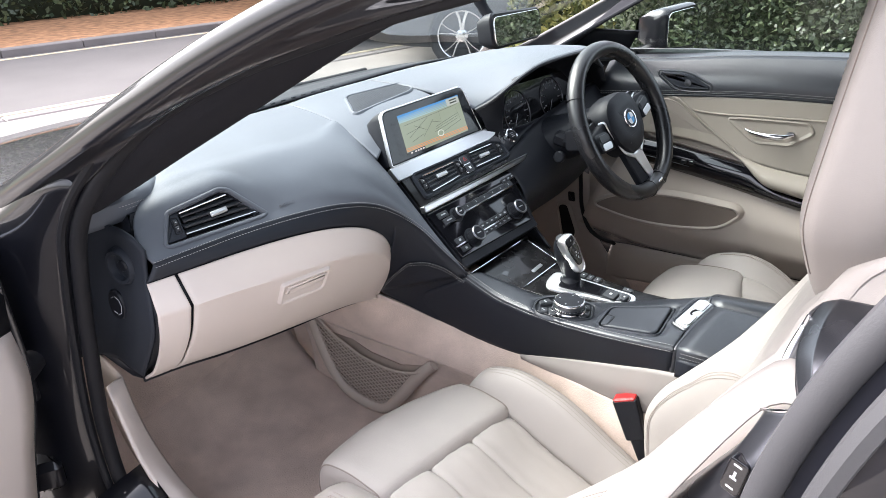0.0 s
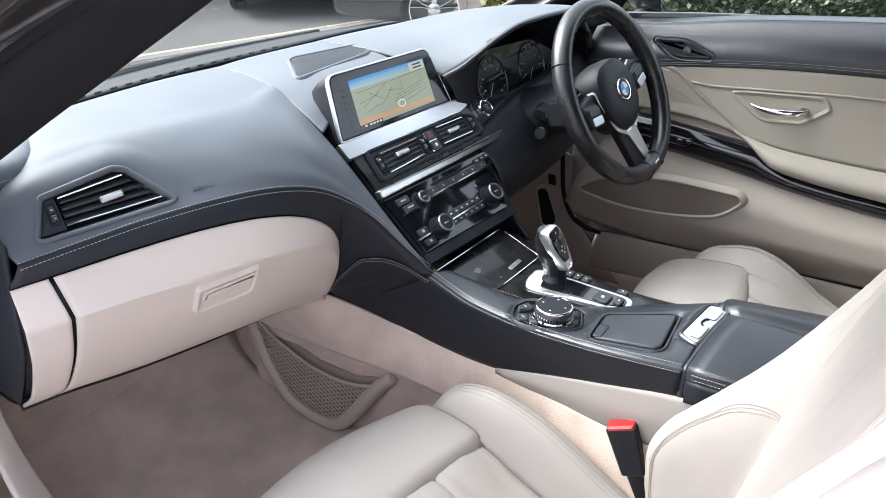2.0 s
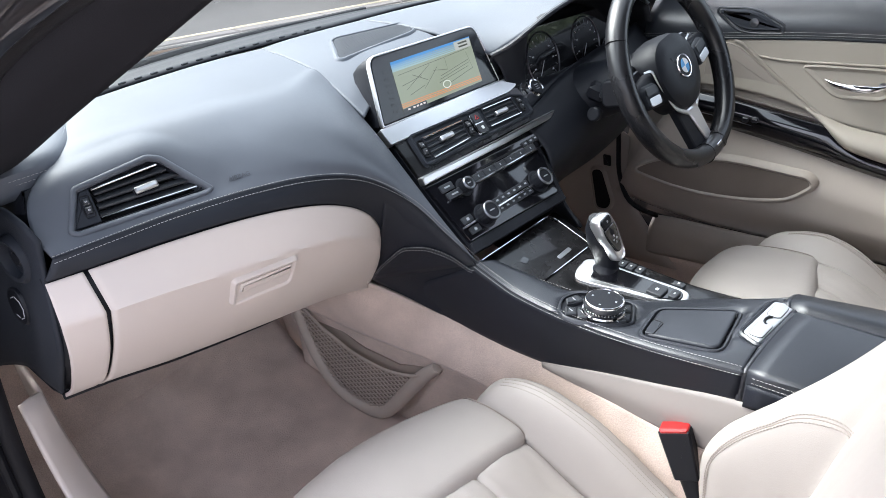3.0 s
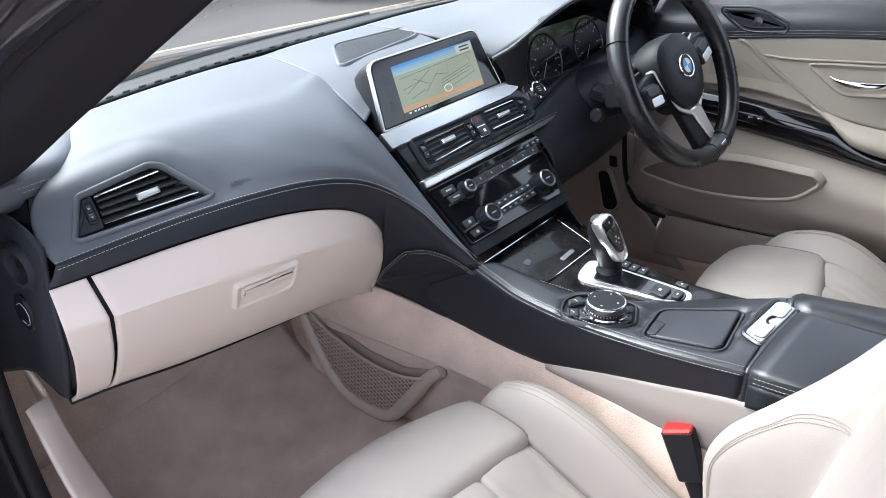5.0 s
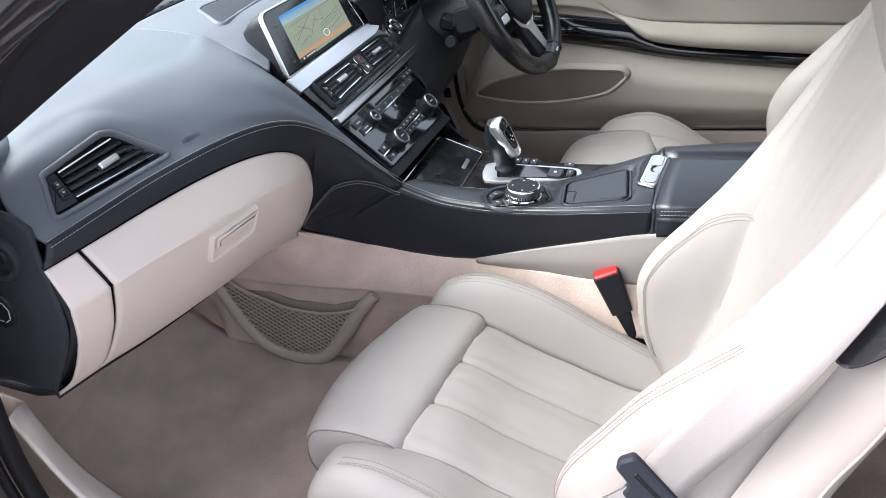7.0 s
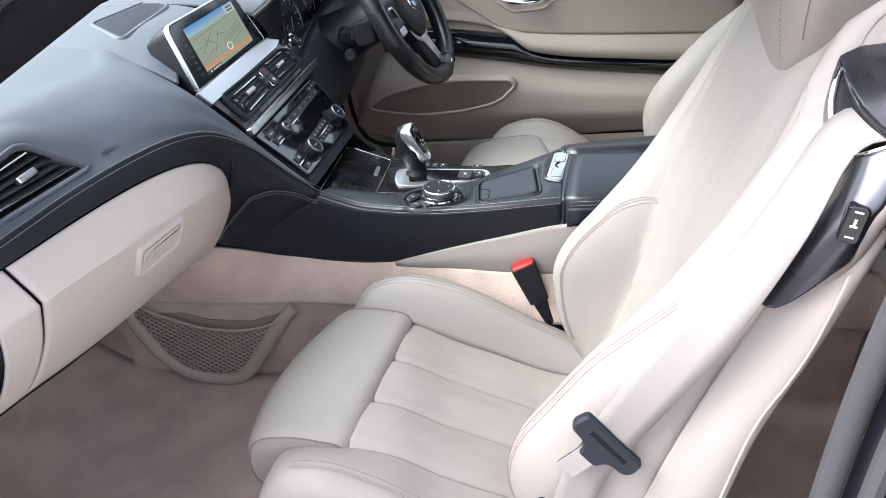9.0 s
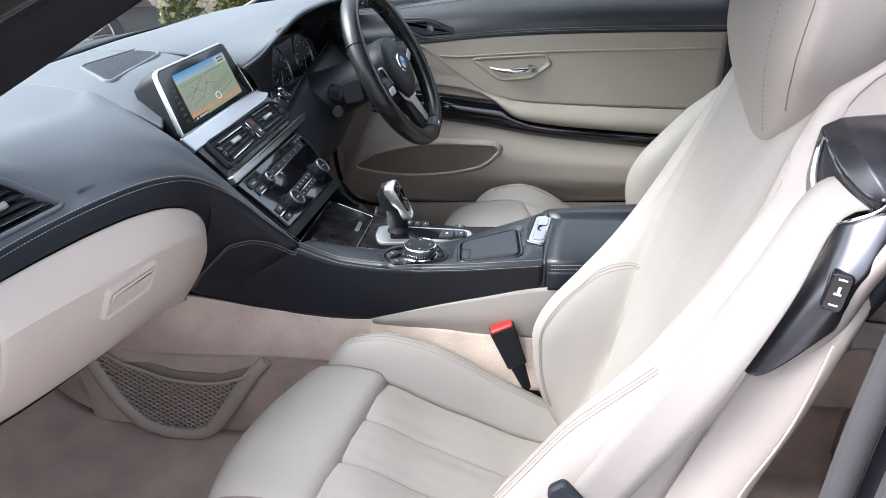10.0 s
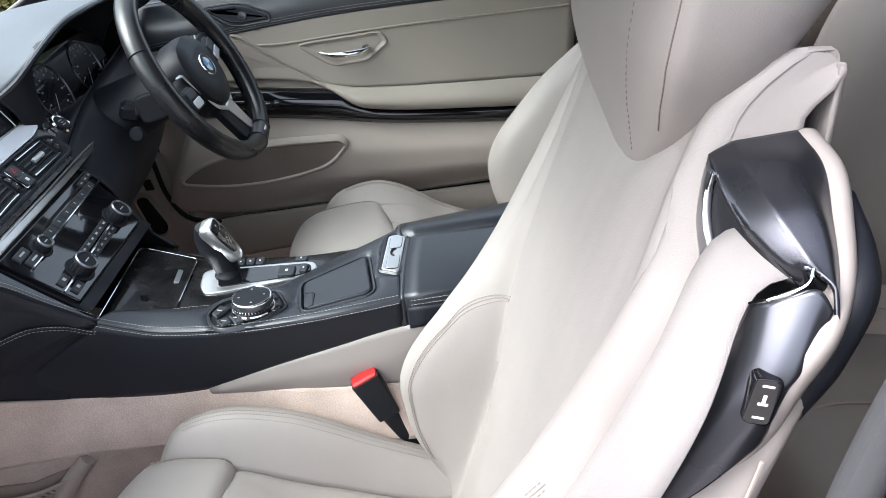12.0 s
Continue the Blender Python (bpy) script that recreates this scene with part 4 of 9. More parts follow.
part("chin_trim", plate(STK, rounded([(-0.140, -0.050), (0.122, -0.048), (0.116, -0.032), (-0.135, -0.032)], 0.003), 0.004, 0.001, -0.004), SOFT_BLACK, stack)
# flank on the driver's side, dropping to the footwell
part("driver_flank", loft([[(0.160, 0.105, 0.770), (0.150, 0.060, 0.735), (0.135, 0.015, 0.690), (0.125, -0.015, 0.650), (0.115, -0.06, 0.615)],
                           [(0.185, 0.115, 0.755), (0.172, 0.075, 0.715), (0.157, 0.03, 0.670), (0.147, 0.005, 0.635), (0.137, -0.04, 0.600)],
                           [(0.180, 0.20, 0.70), (0.168, 0.16, 0.65), (0.155, 0.12, 0.60), (0.147, 0.08, 0.56), (0.140, 0.03, 0.52)],
                           [(0.175, 0.34, 0.62), (0.165, 0.30, 0.56), (0.155, 0.25, 0.50), (0.15, 0.20, 0.45), (0.145, 0.12, 0.40)]], 20, 20), SOFT_BLACK, stack, "matt black flank beside the driver's footwell", thick=0.005)

# display
disp = thing("display_screen", (0, 0.19, 0.84), "lit dashboard display with a road map and a silver rim", "display")
DS = axes((0, 0.180, 0.890), (0.9995, -0.02, 0), (0, 0.37, 0.93))
outl = rounded([(-0.153, -0.056), (0.164, -0.054), (0.136, 0.057), (-0.137, 0.054)], [0.006, 0.006, 0.018, 0.018], 8)
part("housing", slab(DS, outl, [(0.012, -0.055), (0.004, -0.035), (-0.001, -0.012), (0, 0.0), (0.0015, 0.0015)]), SOFT_BLACK, disp, "black housing")
part("rim", slab(DS, outl, [(-0.0005, -0.006), (-0.0010, 0.0005), (0.0, 0.0024), (0.0016, 0.0025), (0.0022, 0.001)], cap=False), SATIN, disp, "thin silver rim")
part("screen_glass", plate(DS, inset(outl, 0.003), 0.0022, 0.0006), SCREENGLASS, disp, "dark glossy screen glass")
LIT = [(-0.100, -0.046), (0.114, -0.042), (0.114, 0.040), (-0.095, 0.037)]
MAPC, MAPROAD, MAPORANGE, MAPDARK = glow("map_land", (0.27, 0.31, 0.22), 0.22), glow("map_lines", (0.10, 0.11, 0.08), 0.126), glow("map_motorway", (0.75, 0.25, 0.06), 0.22), glow("map_bar", (0.05, 0.055, 0.06), 0.147)


def lit_at(s, t):
    a = Vector(LIT[0]).lerp(Vector(LIT[1]), s)
    b = Vector(LIT[3]).lerp(Vector(LIT[2]), s)
    return a.lerp(b, t)


def lit_patch(name, quad, material, h, label=""):
    return part(name, slab(DS, [lit_at(*q) for q in quad], [(0, 0.0018), (0, h)]), material, disp, label)


lit_patch("map_area", [(0, 0), (1, 0), (1, 1), (0, 1)], MAPC, 0.0026, "pale green map picture, lit")
for i in range(6):
    sk = glow("map_horizon_sky", (0.04 + 0.045 * i, 0.22 + 0.035 * i, 0.50 - 0.02 * i), 0.252)
    lit_patch("map_sky_band", [(0, 0.98 - 0.035 * i), (0.78, 0.98 - 0.035 * i), (0.78, 1.0 - 0.035 * i), (0, 1.015 - 0.035 * i)] if i else [(0, 0.95), (1, 0.95), (1, 1), (0, 1)], sk, 0.0028)
lit_patch("map_info_box", [(0.78, 0.80), (0.99, 0.80), (0.99, 0.98), (0.78, 0.98)], glow("map_box", (0.38, 0.40, 0.36), 0.252), 0.003)
for q in (0.93, 0.86):
    lit_patch("map_info_text", [(0.83, q - 0.02), (0.95, q - 0.02), (0.95, q + 0.015), (0.83, q + 0.015)], MAPROAD, 0.0032)
rr = random.Random(4)
ROADS = [((0.05, 0.72), (0.95, 0.78)), ((0.10, 0.40), (0.42, 0.72)), ((0.30, 0.30), (0.50, 0.62)), ((0.45, 0.58), (0.62, 0.50)), ((0.62, 0.74), (0.62, 0.50)), ((0.90, 0.72), (0.93, 0.35)),
         ((0.93, 0.35), (0.60, 0.22)), ((0.52, 0.42), (0.90, 0.55)), ((0.50, 0.36), (0.90, 0.49)), ((0.48, 0.30), (0.88, 0.42)), ((0.06, 0.50), (0.30, 0.56)), ((0.20, 0.64), (0.36, 0.44)), ((0.12, 0.28), (0.30, 0.36))]
for (a, b), (c, d) in ROADS:
    lit_patch("map_road", [(a, b - 0.0035), (c, d - 0.0035), (c, d + 0.0035), (a, b + 0.0035)], MAPROAD, 0.0029)
for k in (0.045, 0.075, 0.112):
    lit_patch("map_motorway", [(0, k + 0.05), (1, k), (1, k + 0.013), (0, k + 0.063)], MAPORANGE, 0.003, "orange motorway line")
lit_patch("map_scale_box", [(0.0, 0.0), (0.27, 0.0), (0.27, 0.075), (0.0, 0.075)], MAPDARK, 0.0031)
for x in (0.05, 0.11, 0.15, 0.19, 0.23):
    lit_patch("map_figures", [(x, 0.02), (x + 0.025, 0.02), (x + 0.025, 0.055), (x, 0.055)], glow("map_text", (0.6, 0.55, 0.5), 0.252), 0.0033)
part("map_position_mark", tube([DS @ Vector((*(lit_at(0.56, 0.22) + Vector((0.010 * math.cos(a), 0.006 * math.sin(a)))), 0.003)) for a in np.linspace(0, 2 * math.pi, 10, endpoint=False)], 0.0009, 24, 5, closed=True), glow("map_mark", (0.55, 0.6, 0.5), 0.252), disp)
for t in np.linspace(0.10, 0.85, 7):
    p = lit_at(-0.08, t)
    part("side_menu_mark", box(DS @ Matrix.Translation((p.x, p.y, 0.0026)), 0.010, 0.004, 0.0004, 0.0002), MAPDARK, disp)

# ---- centre console ----
cons = thing("centre_console", (0, -0.2, 0.35), "black leather centre console with pale stitching and gloss veneer", "console")
EDGE = [(-0.140, -0.012, 0.643), (-0.139, -0.05, 0.628), (-0.142, -0.098, 0.617), (-0.150, -0.198, 0.614), (-0.158, -0.288, 0.622), (-0.159, -0.366, 0.630), (-0.152, -0.437, 0.634)]
LOWER = [(-0.190, 0.190, 0.568), (-0.150, 0.165, 0.530), (-0.125, 0.09, 0.500), (-0.118, -0.02, 0.487), (-0.122, -0.132, 0.490), (-0.136, -0.24, 0.530), (-0.148, -0.34, 0.562), (-0.154, -0.437, 0.589)]
TOPL = [vec(p) for p in EDGE]
inner = [(-0.104, -0.030, 0.632), (-0.094, -0.080, 0.621), (-0.088, -0.138, 0.612), (-0.066, -0.190, 0.606), (-0.024, -0.266, 0.604), (0.004, -0.325, 0.616), (0.012, -0.385, 0.634), (0.017, -0.437, 0.653)]
EV, IV = resample(EDGE, 16), resample(inner, 16)
mid = [p.lerp(q, 0.22) + Vector((0, 0, 0.003)) for p, q in zip(EV, IV)]
mid2 = [p.lerp(q, 0.70) + Vector((0, 0, 0.004)) for p, q in zip(EV, IV)]
BX = axes((-0.085, -0.34, 0.6310), (1, 0, 0.02), (0, 1, -0.09))
blid = rounded([(-0.062, 0.044), (0.012, 0.050), (0.060, -0.050), (-0.048, -0.059)], [0.014, 0.014, 0.014, 0.016], 7)
KC = axes((-0.107, -0.217, 0.6165), (0.99, 0.10, 0.0), (-0.10, 0.99, 0.01))
WELL = rounded([(-0.003, 0.062), (0.024, 0.050), (0.036, 0.010), (0.036, -0.036), (-0.009, -0.050), (-0.020, -0.044), (-0.040, -0.010), (-0.046, 0.017), (-0.045, 0.042), (-0.030, 0.055)], [0.008, 0.014, 0.02, 0.008, 0.008, 0.01, 0.02, 0.02, 0.008, 0.01])
EB = axes((-0.046, -0.4335, 0.6455), (0.985, -0.135, 0.11), (0.13, 0.99, -0.05))
EBL = rounded([(-0.050, -0.011), (0.052, -0.014), (0.046, 0.014), (-0.040, 0.017)], 0.006)
shelf_bm = loft([[p + Vector((-0.004, 0, -0.006)) for p in TOPL], [p + Vector((0, 0, 0)) for p in TOPL], mid, mid2, inner, [p + Vector((0.002, 0, -0.012)) for p in IV], [p + Vector((0.003, 0, -0.04)) for p in IV]], 120, 80)
for m, outline, deep, near in ((BX, inset(blid, -0.003), -0.008, -0.0015), (KC, inset(WELL, -0.002), -0.008, -0.001), (EB, inset(EBL, -0.003), -0.010, -0.001)):
    back, ring = m.inverted(), inset(outline, -0.009)
    for v in shelf_bm.verts:
        q = back @ v.co
        if abs(q.z) < 0.04:
            if inside(q.xy, outline):
                q.z = min(q.z, deep)
            elif inside(q.xy, ring):
                q.z = near
            else:
                continue
            v.co = m @ q
rims = [v for v in shelf_bm.verts if any(abs((m.inverted() @ v.co).z) < 0.04 and not inside((m.inverted() @ v.co).xy, ol) and inside((m.inverted() @ v.co).xy, inset(ol, -0.022)) for m, ol in ((BX, inset(blid, -0.003)), (KC, inset(WELL, -0.002)), (EB, inset(EBL, -0.003))))]
for _ in range(6):
    bmesh.ops.smooth_vert(shelf_bm, verts=rims, factor=0.5, use_axis_x=False, use_axis_y=False, use_axis_z=True)
part("leather_shelf", shelf_bm, BLACK_LEATHER, cons, "black leather shelf beside the selector", thick=0.004)
# flank from the seam down to the carpet, with the glovebox knee
part("flank", loft([[vec(p) + Vector((-0.003, 0, -0.004)) for p in EDGE], [vec(p).lerp(vec(q), 0.5) + Vector((-0.003, 0, 0)) for p, q in zip(resample(EDGE, 10), resample(LOWER[1:], 10))], LOWER[1:]], 50, 14), DARK_BAND, cons, "plain black flank", thick=0.005)
knee_bm = loft([[(-0.238, 0.089, 0.786), (-0.200, 0.066, 0.746), (-0.172, 0.038, 0.700), (-0.150, 0.010, 0.662), (-0.141, -0.012, 0.640)],
                          [(-0.236, 0.095, 0.740), (-0.205, 0.088, 0.702), (-0.178, 0.068, 0.662), (-0.155, 0.045, 0.632), (-0.138, 0.020, 0.610)],
                          [(-0.228, 0.112, 0.700), (-0.205, 0.115, 0.660), (-0.178, 0.105, 0.622), (-0.150, 0.085, 0.588), (-0.132, 0.055, 0.560)],
                          [(-0.200, 0.182, 0.585), (-0.180, 0.178, 0.562), (-0.158, 0.160, 0.540), (-0.140, 0.125, 0.518), (-0.126, 0.075, 0.502)]], 30, 24)
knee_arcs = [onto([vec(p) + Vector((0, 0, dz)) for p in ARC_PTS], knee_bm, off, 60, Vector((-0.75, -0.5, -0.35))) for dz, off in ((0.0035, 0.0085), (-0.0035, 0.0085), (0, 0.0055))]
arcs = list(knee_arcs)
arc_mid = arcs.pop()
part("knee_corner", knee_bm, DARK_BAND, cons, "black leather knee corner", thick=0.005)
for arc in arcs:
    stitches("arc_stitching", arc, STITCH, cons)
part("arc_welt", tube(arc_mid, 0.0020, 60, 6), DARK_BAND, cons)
for dz, dx in ((-0.004, -0.0075), (0.0035, 0.002)):
    stitches("edge_stitching", [vec(p) + Vector((dx, 0, dz)) for p in EDGE], STITCH, cons)
part("edge_welt", tube([vec(p) + Vector((-0.003, 0, -0.001)) for p in EDGE], 0.0022, 60, 6), BLACK_LEATHER, cons)
stitches("inner_stitching", [(-0.134, -0.012, 0.6455), (-0.106, -0.055, 0.6265), (-0.088, -0.098, 0.6175), (-0.074, -0.15, 0.6085)], STITCH, cons)
# veneered tray lid and selector plinth
TR = axes((0.0, -0.050, 0.6165), (0.999, -0.03, 0), (0, 0.955, 0.297))
part("veneer_surround", slab(TR, rounded([(-0.140, 0.052), (0.118, 0.055), (0.108, -0.06), (0.085, -0.30), (0.005, -0.33), (-0.085, -0.06)], 0.01), [(0, -0.05), (0, -0.0035), (0.002, -0.002)]), WOOD, cons, "gloss dark veneer surround")
tray = part("tray_lid", plate(TR, rounded([(-0.126, 0.047), (0.092, 0.050), (0.084, -0.046), (-0.086, -0.048)], [0.012, 0.016, 0.008, 0.014]), 0.004, 0.0015, -0.004), WOOD, cons, "closed gloss veneer tray lid with a thin bright edge")
part("bright_edge", tube([TR @ Vector((x, y, 0.003)) for x, y in rounded([(-0.126, 0.047), (0.092, 0.050), (0.084, -0.046), (-0.086, -0.048)], [0.012, 0.016, 0.008, 0.014], 4)], 0.0011, 70, 5, closed=True, smooth=False), CHROME, tray, "thin chrome edging")
part("release_tab", plate(TR @ pose(0.020, -0.030, 0.0035, 0, 0, 3), rounded(rect(0.040, 0.008), 0.003), 0.002, 0.0008), SATIN, tray, "satin release tab")
part("socket_mark", plate(TR @ pose(-0.055, 0.002, 0.0035, 0, 0, 20), rounded(rect(0.018, 0.014), 0.005), 0.0012, 0.0005), PIANO, tray)
GP = pose(0, 0, 0.604, 0, -8, 0)
PLATE_L = rounded([(-0.031, -0.128), (-0.006, -0.118), (0.028, -0.118), (0.035, -0.140), (0.032, -0.175), (0.028, -0.285), (0.024, -0.300), (0.004, -0.307), (-0.016, -0.270), (-0.023, -0.21), (-0.031, -0.155)], [0.012, 0.01, 0.01, 0.01, 0.02, 0.008, 0.008, 0.010, 0.03, 0.03, 0.02])
plinth = part("selector_plate", slab(GP, PLATE_L, [(0, -0.02), (0, 0.0005), (0.001, 0.0025), (0.003, 0.003)]), SATIN, cons, "satin aluminium selector plate")
part("plate_inlay", plate(GP, rounded([(-0.018, -0.150), (0.021, -0.143), (0.026, -0.160), (0.025, -0.178), (0.020, -0.287), (0.014, -0.295), (-0.001, -0.296), (-0.010, -0.272), (-0.014, -0.21)], 0.006), 0.0045, 0.001, 0.0), PIANO, plinth, "gloss black inlay")
for u, v, w, h, r in ((0.001, -0.257, 0.025, 0.027, -6), (0.004, -0.284, 0.020, 0.013, -6)):
    bt = part("selector_button", plate(GP @ pose(u, v, 0.004, 0, 0, r), rounded(rect(w, h), 0.004), 0.005, 0.002), KEYCAP, plinth)
    part("button_print", box(GP @ pose(u, v, 0.0092, 0, 0, r), w * 0.22, h * 0.18, 0.0005, 0.0002), WHITE, bt)
for u, v, w, h in ((0.042, -0.178, 0.018, 0.014), (0.041, -0.194, 0.018, 0.014), (0.040, -0.210, 0.018, 0.014), (0.035, -0.278, 0.011, 0.020)):
    bt = part("drive_mode_button", plate(GP @ pose(u, v, -0.001, 0, 0, -4), rounded(rect(w, h), 0.003), 0.006, 0.002, -0.004), KEYCAP, plinth)
    part("button_print", box(GP @ pose(u, v, 0.0052), 0.004, 0.003, 0.0005, 0.0002), WHITE, bt)
part("veneer_bed", loft([[(0.104, -0.05, 0.610), (0.090, -0.12, 0.600), (0.076, -0.20, 0.597), (0.064, -0.28, 0.598), (0.064, -0.35, 0.600), (0.068, -0.44, 0.605)], [(0.05, -0.05, 0.606), (0.045, -0.12, 0.5985), (0.045, -0.20, 0.5985), (0.045, -0.28, 0.599), (0.045, -0.35, 0.602), (0.05, -0.44, 0.618)], [(-0.10, -0.06, 0.606), (-0.09, -0.12, 0.5985), (-0.06, -0.20, 0.5985), (-0.02, -0.28, 0.599), (0.008, -0.35, 0.605), (0.017, -0.44, 0.630)]], 40, 20), WOOD, cons, "gloss dark veneer beside the selector", thick=0.004)
part("rear_trim_plate", slab(pose(0, 0, 0.6035, 5, 0, 0), rounded([(0.020, -0.318), (0.063, -0.316), (0.066, -0.378), (0.026, -0.382)], 0.003), [(0, -0.004), (0, 0.0015), (0.001, 0.0025)]), SATIN, cons, "satin trim plate behind the selector")

# controller knob with its keys
keys = part("controller_well", plate(KC, WELL, -0.003, 0.0008, -0.008), SOFT_BLACK, cons, "black recess round the controller")
part("well_welt", slab(KC, WELL, [(-0.005, -0.004), (-0.003, 0.001), (-0.0015, 0.0022), (0.0005, 0.0018), (0.001, -0.004)], cap=False), BLACK_LEATHER, keys)
for quad in ([(-0.003, 0.058), (0.018, 0.046), (0.006, 0.029), (-0.019, 0.049)], [(-0.023, 0.050), (-0.017, 0.034), (-0.034, 0.025), (-0.043, 0.040)], [(-0.015, 0.033), (-0.012, 0.020), (-0.036, 0.008), (-0.040, 0.022)],
             [(0.022, -0.016), (0.031, -0.034), (0.012, -0.041), (0.004, -0.024)], [(0.003, -0.024), (0.010, -0.042), (-0.010, -0.046), (-0.018, -0.028)], [(-0.018, -0.026), (-0.012, -0.044), (-0.022, -0.040), (-0.036, -0.014)]):
    cx, cy = sum(q[0] for q in quad) / 4, sum(q[1] for q in quad) / 4
    k = part("controller_key", slab(KC, rounded([(cx + (x - cx) * 0.95, cy + (y - cy) * 0.95) for x, y in quad][::-1], 0.0025), [(0, -0.004), (0, 0.0016), (0.0012, 0.0030), (0.003, 0.0034)]), KEYCAP, keys)
    part("key_print", box(KC @ pose(cx, cy, 0.0036, 0, 0, 60), 0.008, 0.0018, 0.0004, 0.0002), GREYPRINT, k)
KN = KC @ Matrix.Translation((-0.006, -0.004, -0.001)) @ Matrix.Scale(0.95, 4)
knob = part("controller_knob", turned(KN, [(0.031, 0.004), (0.031, 0.010), (0.0295, 0.011), (0.0295, 0.015)], 48), SOFT_BLACK, cons, "round turning controller")
part("chrome_base", turned(KN, [(0.033, 0.003), (0.0335, 0.006), (0.032, 0.008), (0.030, 0.008)], 48), CHROME, knob, "chrome base ring")
part("chrome_ring", turned(KN, [(0.0295, 0.014), (0.0312, 0.0155), (0.0316, 0.020), (0.0312, 0.0235)], 48), GUNMETAL, knob, "satin metal skirt")
part("bright_ring", turned(KN, [(0.0312, 0.0235), (0.0308, 0.0252), (0.0296, 0.0262), (0.0284, 0.0262), (0.0278, 0.0254)], 48), CHROME, knob, "thin bright ring round the top")
part("knob_face", turned(KN, [(0.0280, 0.0245), (0.0276, 0.0256), (0.0, 0.0260)], 40), SOFT_BLACK, knob, "flat black top")
for a in (0, 90, 180, 270):
    part("knob_arrow", box(KN @ pose(0.019 * math.cos(radians(a)), 0.019 * math.sin(radians(a)), 0.0262, 0, 0, a), 0.003, 0.003, 0.0004, 0.0002), GREYPRINT, knob)
for i in range(40):
    a = i * 9
    part("knob_knurl", box(KN @ pose(0.0303 * math.cos(radians(a)), 0.0303 * math.sin(radians(a)), 0.0125, 0, 0, a), 0.0016, 0.0022, 0.0035, 0.0004), CHROME, knob)

# cubby lid
part("cubby_welt", slab(BX, blid, [(-0.007, -0.012), (-0.006, -0.001), (-0.004, 0.0015), (-0.0015, 0.001), (0.0, -0.003), (0.001, -0.006)], cap=False), BLACK_LEATHER, cons, "raised leather welt")
part("cubby_lid", slab(BX, blid, [(0.002, -0.006), (0.0022, 0.000), (0.003, 0.0018), (0.0045, 0.0028), (0.006, 0.0031)]), BLACK_LEATHER, cons, "padded black leather cubby lid")
part("cubby_notch", plate(BX @ pose(-0.040, 0.036, 0.0005, 0, 0, 5), rounded(rect(0.034, 0.013), 0.004), 0.0034, 0.0012), BLACK_LEATHER, cons)
part("notch_gap", tube([BX @ Vector((x, y, 0.0034)) for x, y in ((-0.056, 0.029), (-0.027, 0.028), (-0.0225, 0.032), (-0.021, 0.043))], 0.0007, 24, 5), RUBBER, cons)
# armrest release panel and armrest
ebp = part("release_panel", plate(EB, EBL, 0.0040, 0.0015, -0.010), SATIN, cons, "bright satin armrest release panel")
part("panel_surround", slab(EB, EBL, [(-0.008, -0.012), (-0.006, 0.002), (-0.003, 0.0042), (-0.001, 0.003), (0, -0.002)], cap=False), BLACK_LEATHER, ebp)
for u, w in ((-0.024, 0.034), (0.026, 0.030)):
    lp = rounded(rect(w, 0.019), 0.006)
    part("panel_button", plate(EB @ Matrix.Translation((u, 0.0, 0.0036)), lp, 0.0016, 0.0006), SATIN, ebp)
    part("button_gap", tube([EB @ Vector((u + p.x, p.y, 0.0042)) for p in lp], 0.0006, 40, 4, closed=True, smooth=False), RUBBER, ebp)
part("panel_recess", tube([EB @ Vector((0.0 + 0.010 * math.cos(a), -0.002 + 0.007 * math.sin(a), 0.0045)) for a in np.linspace(0.2, 3.0, 6)], 0.0018, 14, 6), RUBBER, ebp)
ARM = [[(-0.156, -0.444, 0.590), (-0.160, -0.60, 0.604), (-0.160, -0.80, 0.615), (-0.15, -0.98, 0.62)],
       [(-0.155, -0.443, 0.630), (-0.160, -0.60, 0.640), (-0.160, -0.80, 0.648), (-0.15, -0.98, 0.65)],
       [(-0.147, -0.443, 0.638), (-0.151, -0.60, 0.648), (-0.151, -0.80, 0.656), (-0.14, -0.98, 0.656)],
       [(-0.09, -0.449, 0.648), (-0.09, -0.60, 0.656), (-0.09, -0.80, 0.664), (-0.09, -0.98, 0.664)],
       [(-0.022, -0.459, 0.655), (-0.022, -0.60, 0.659), (-0.022, -0.80, 0.666), (-0.022, -0.98, 0.666)],
       [(-0.014, -0.460, 0.650), (-0.014, -0.60, 0.654), (-0.014, -0.80, 0.660), (-0.014, -0.98, 0.66)],
       [(-0.013, -0.460, 0.630), (-0.013, -0.60, 0.63), (-0.013, -0.80, 0.63), (-0.013, -0.98, 0.63)]]
part("armrest_half", loft(ARM, 24, 50), BLACK_LEATHER, cons, "padded black leather armrest lid", thick=0.004)
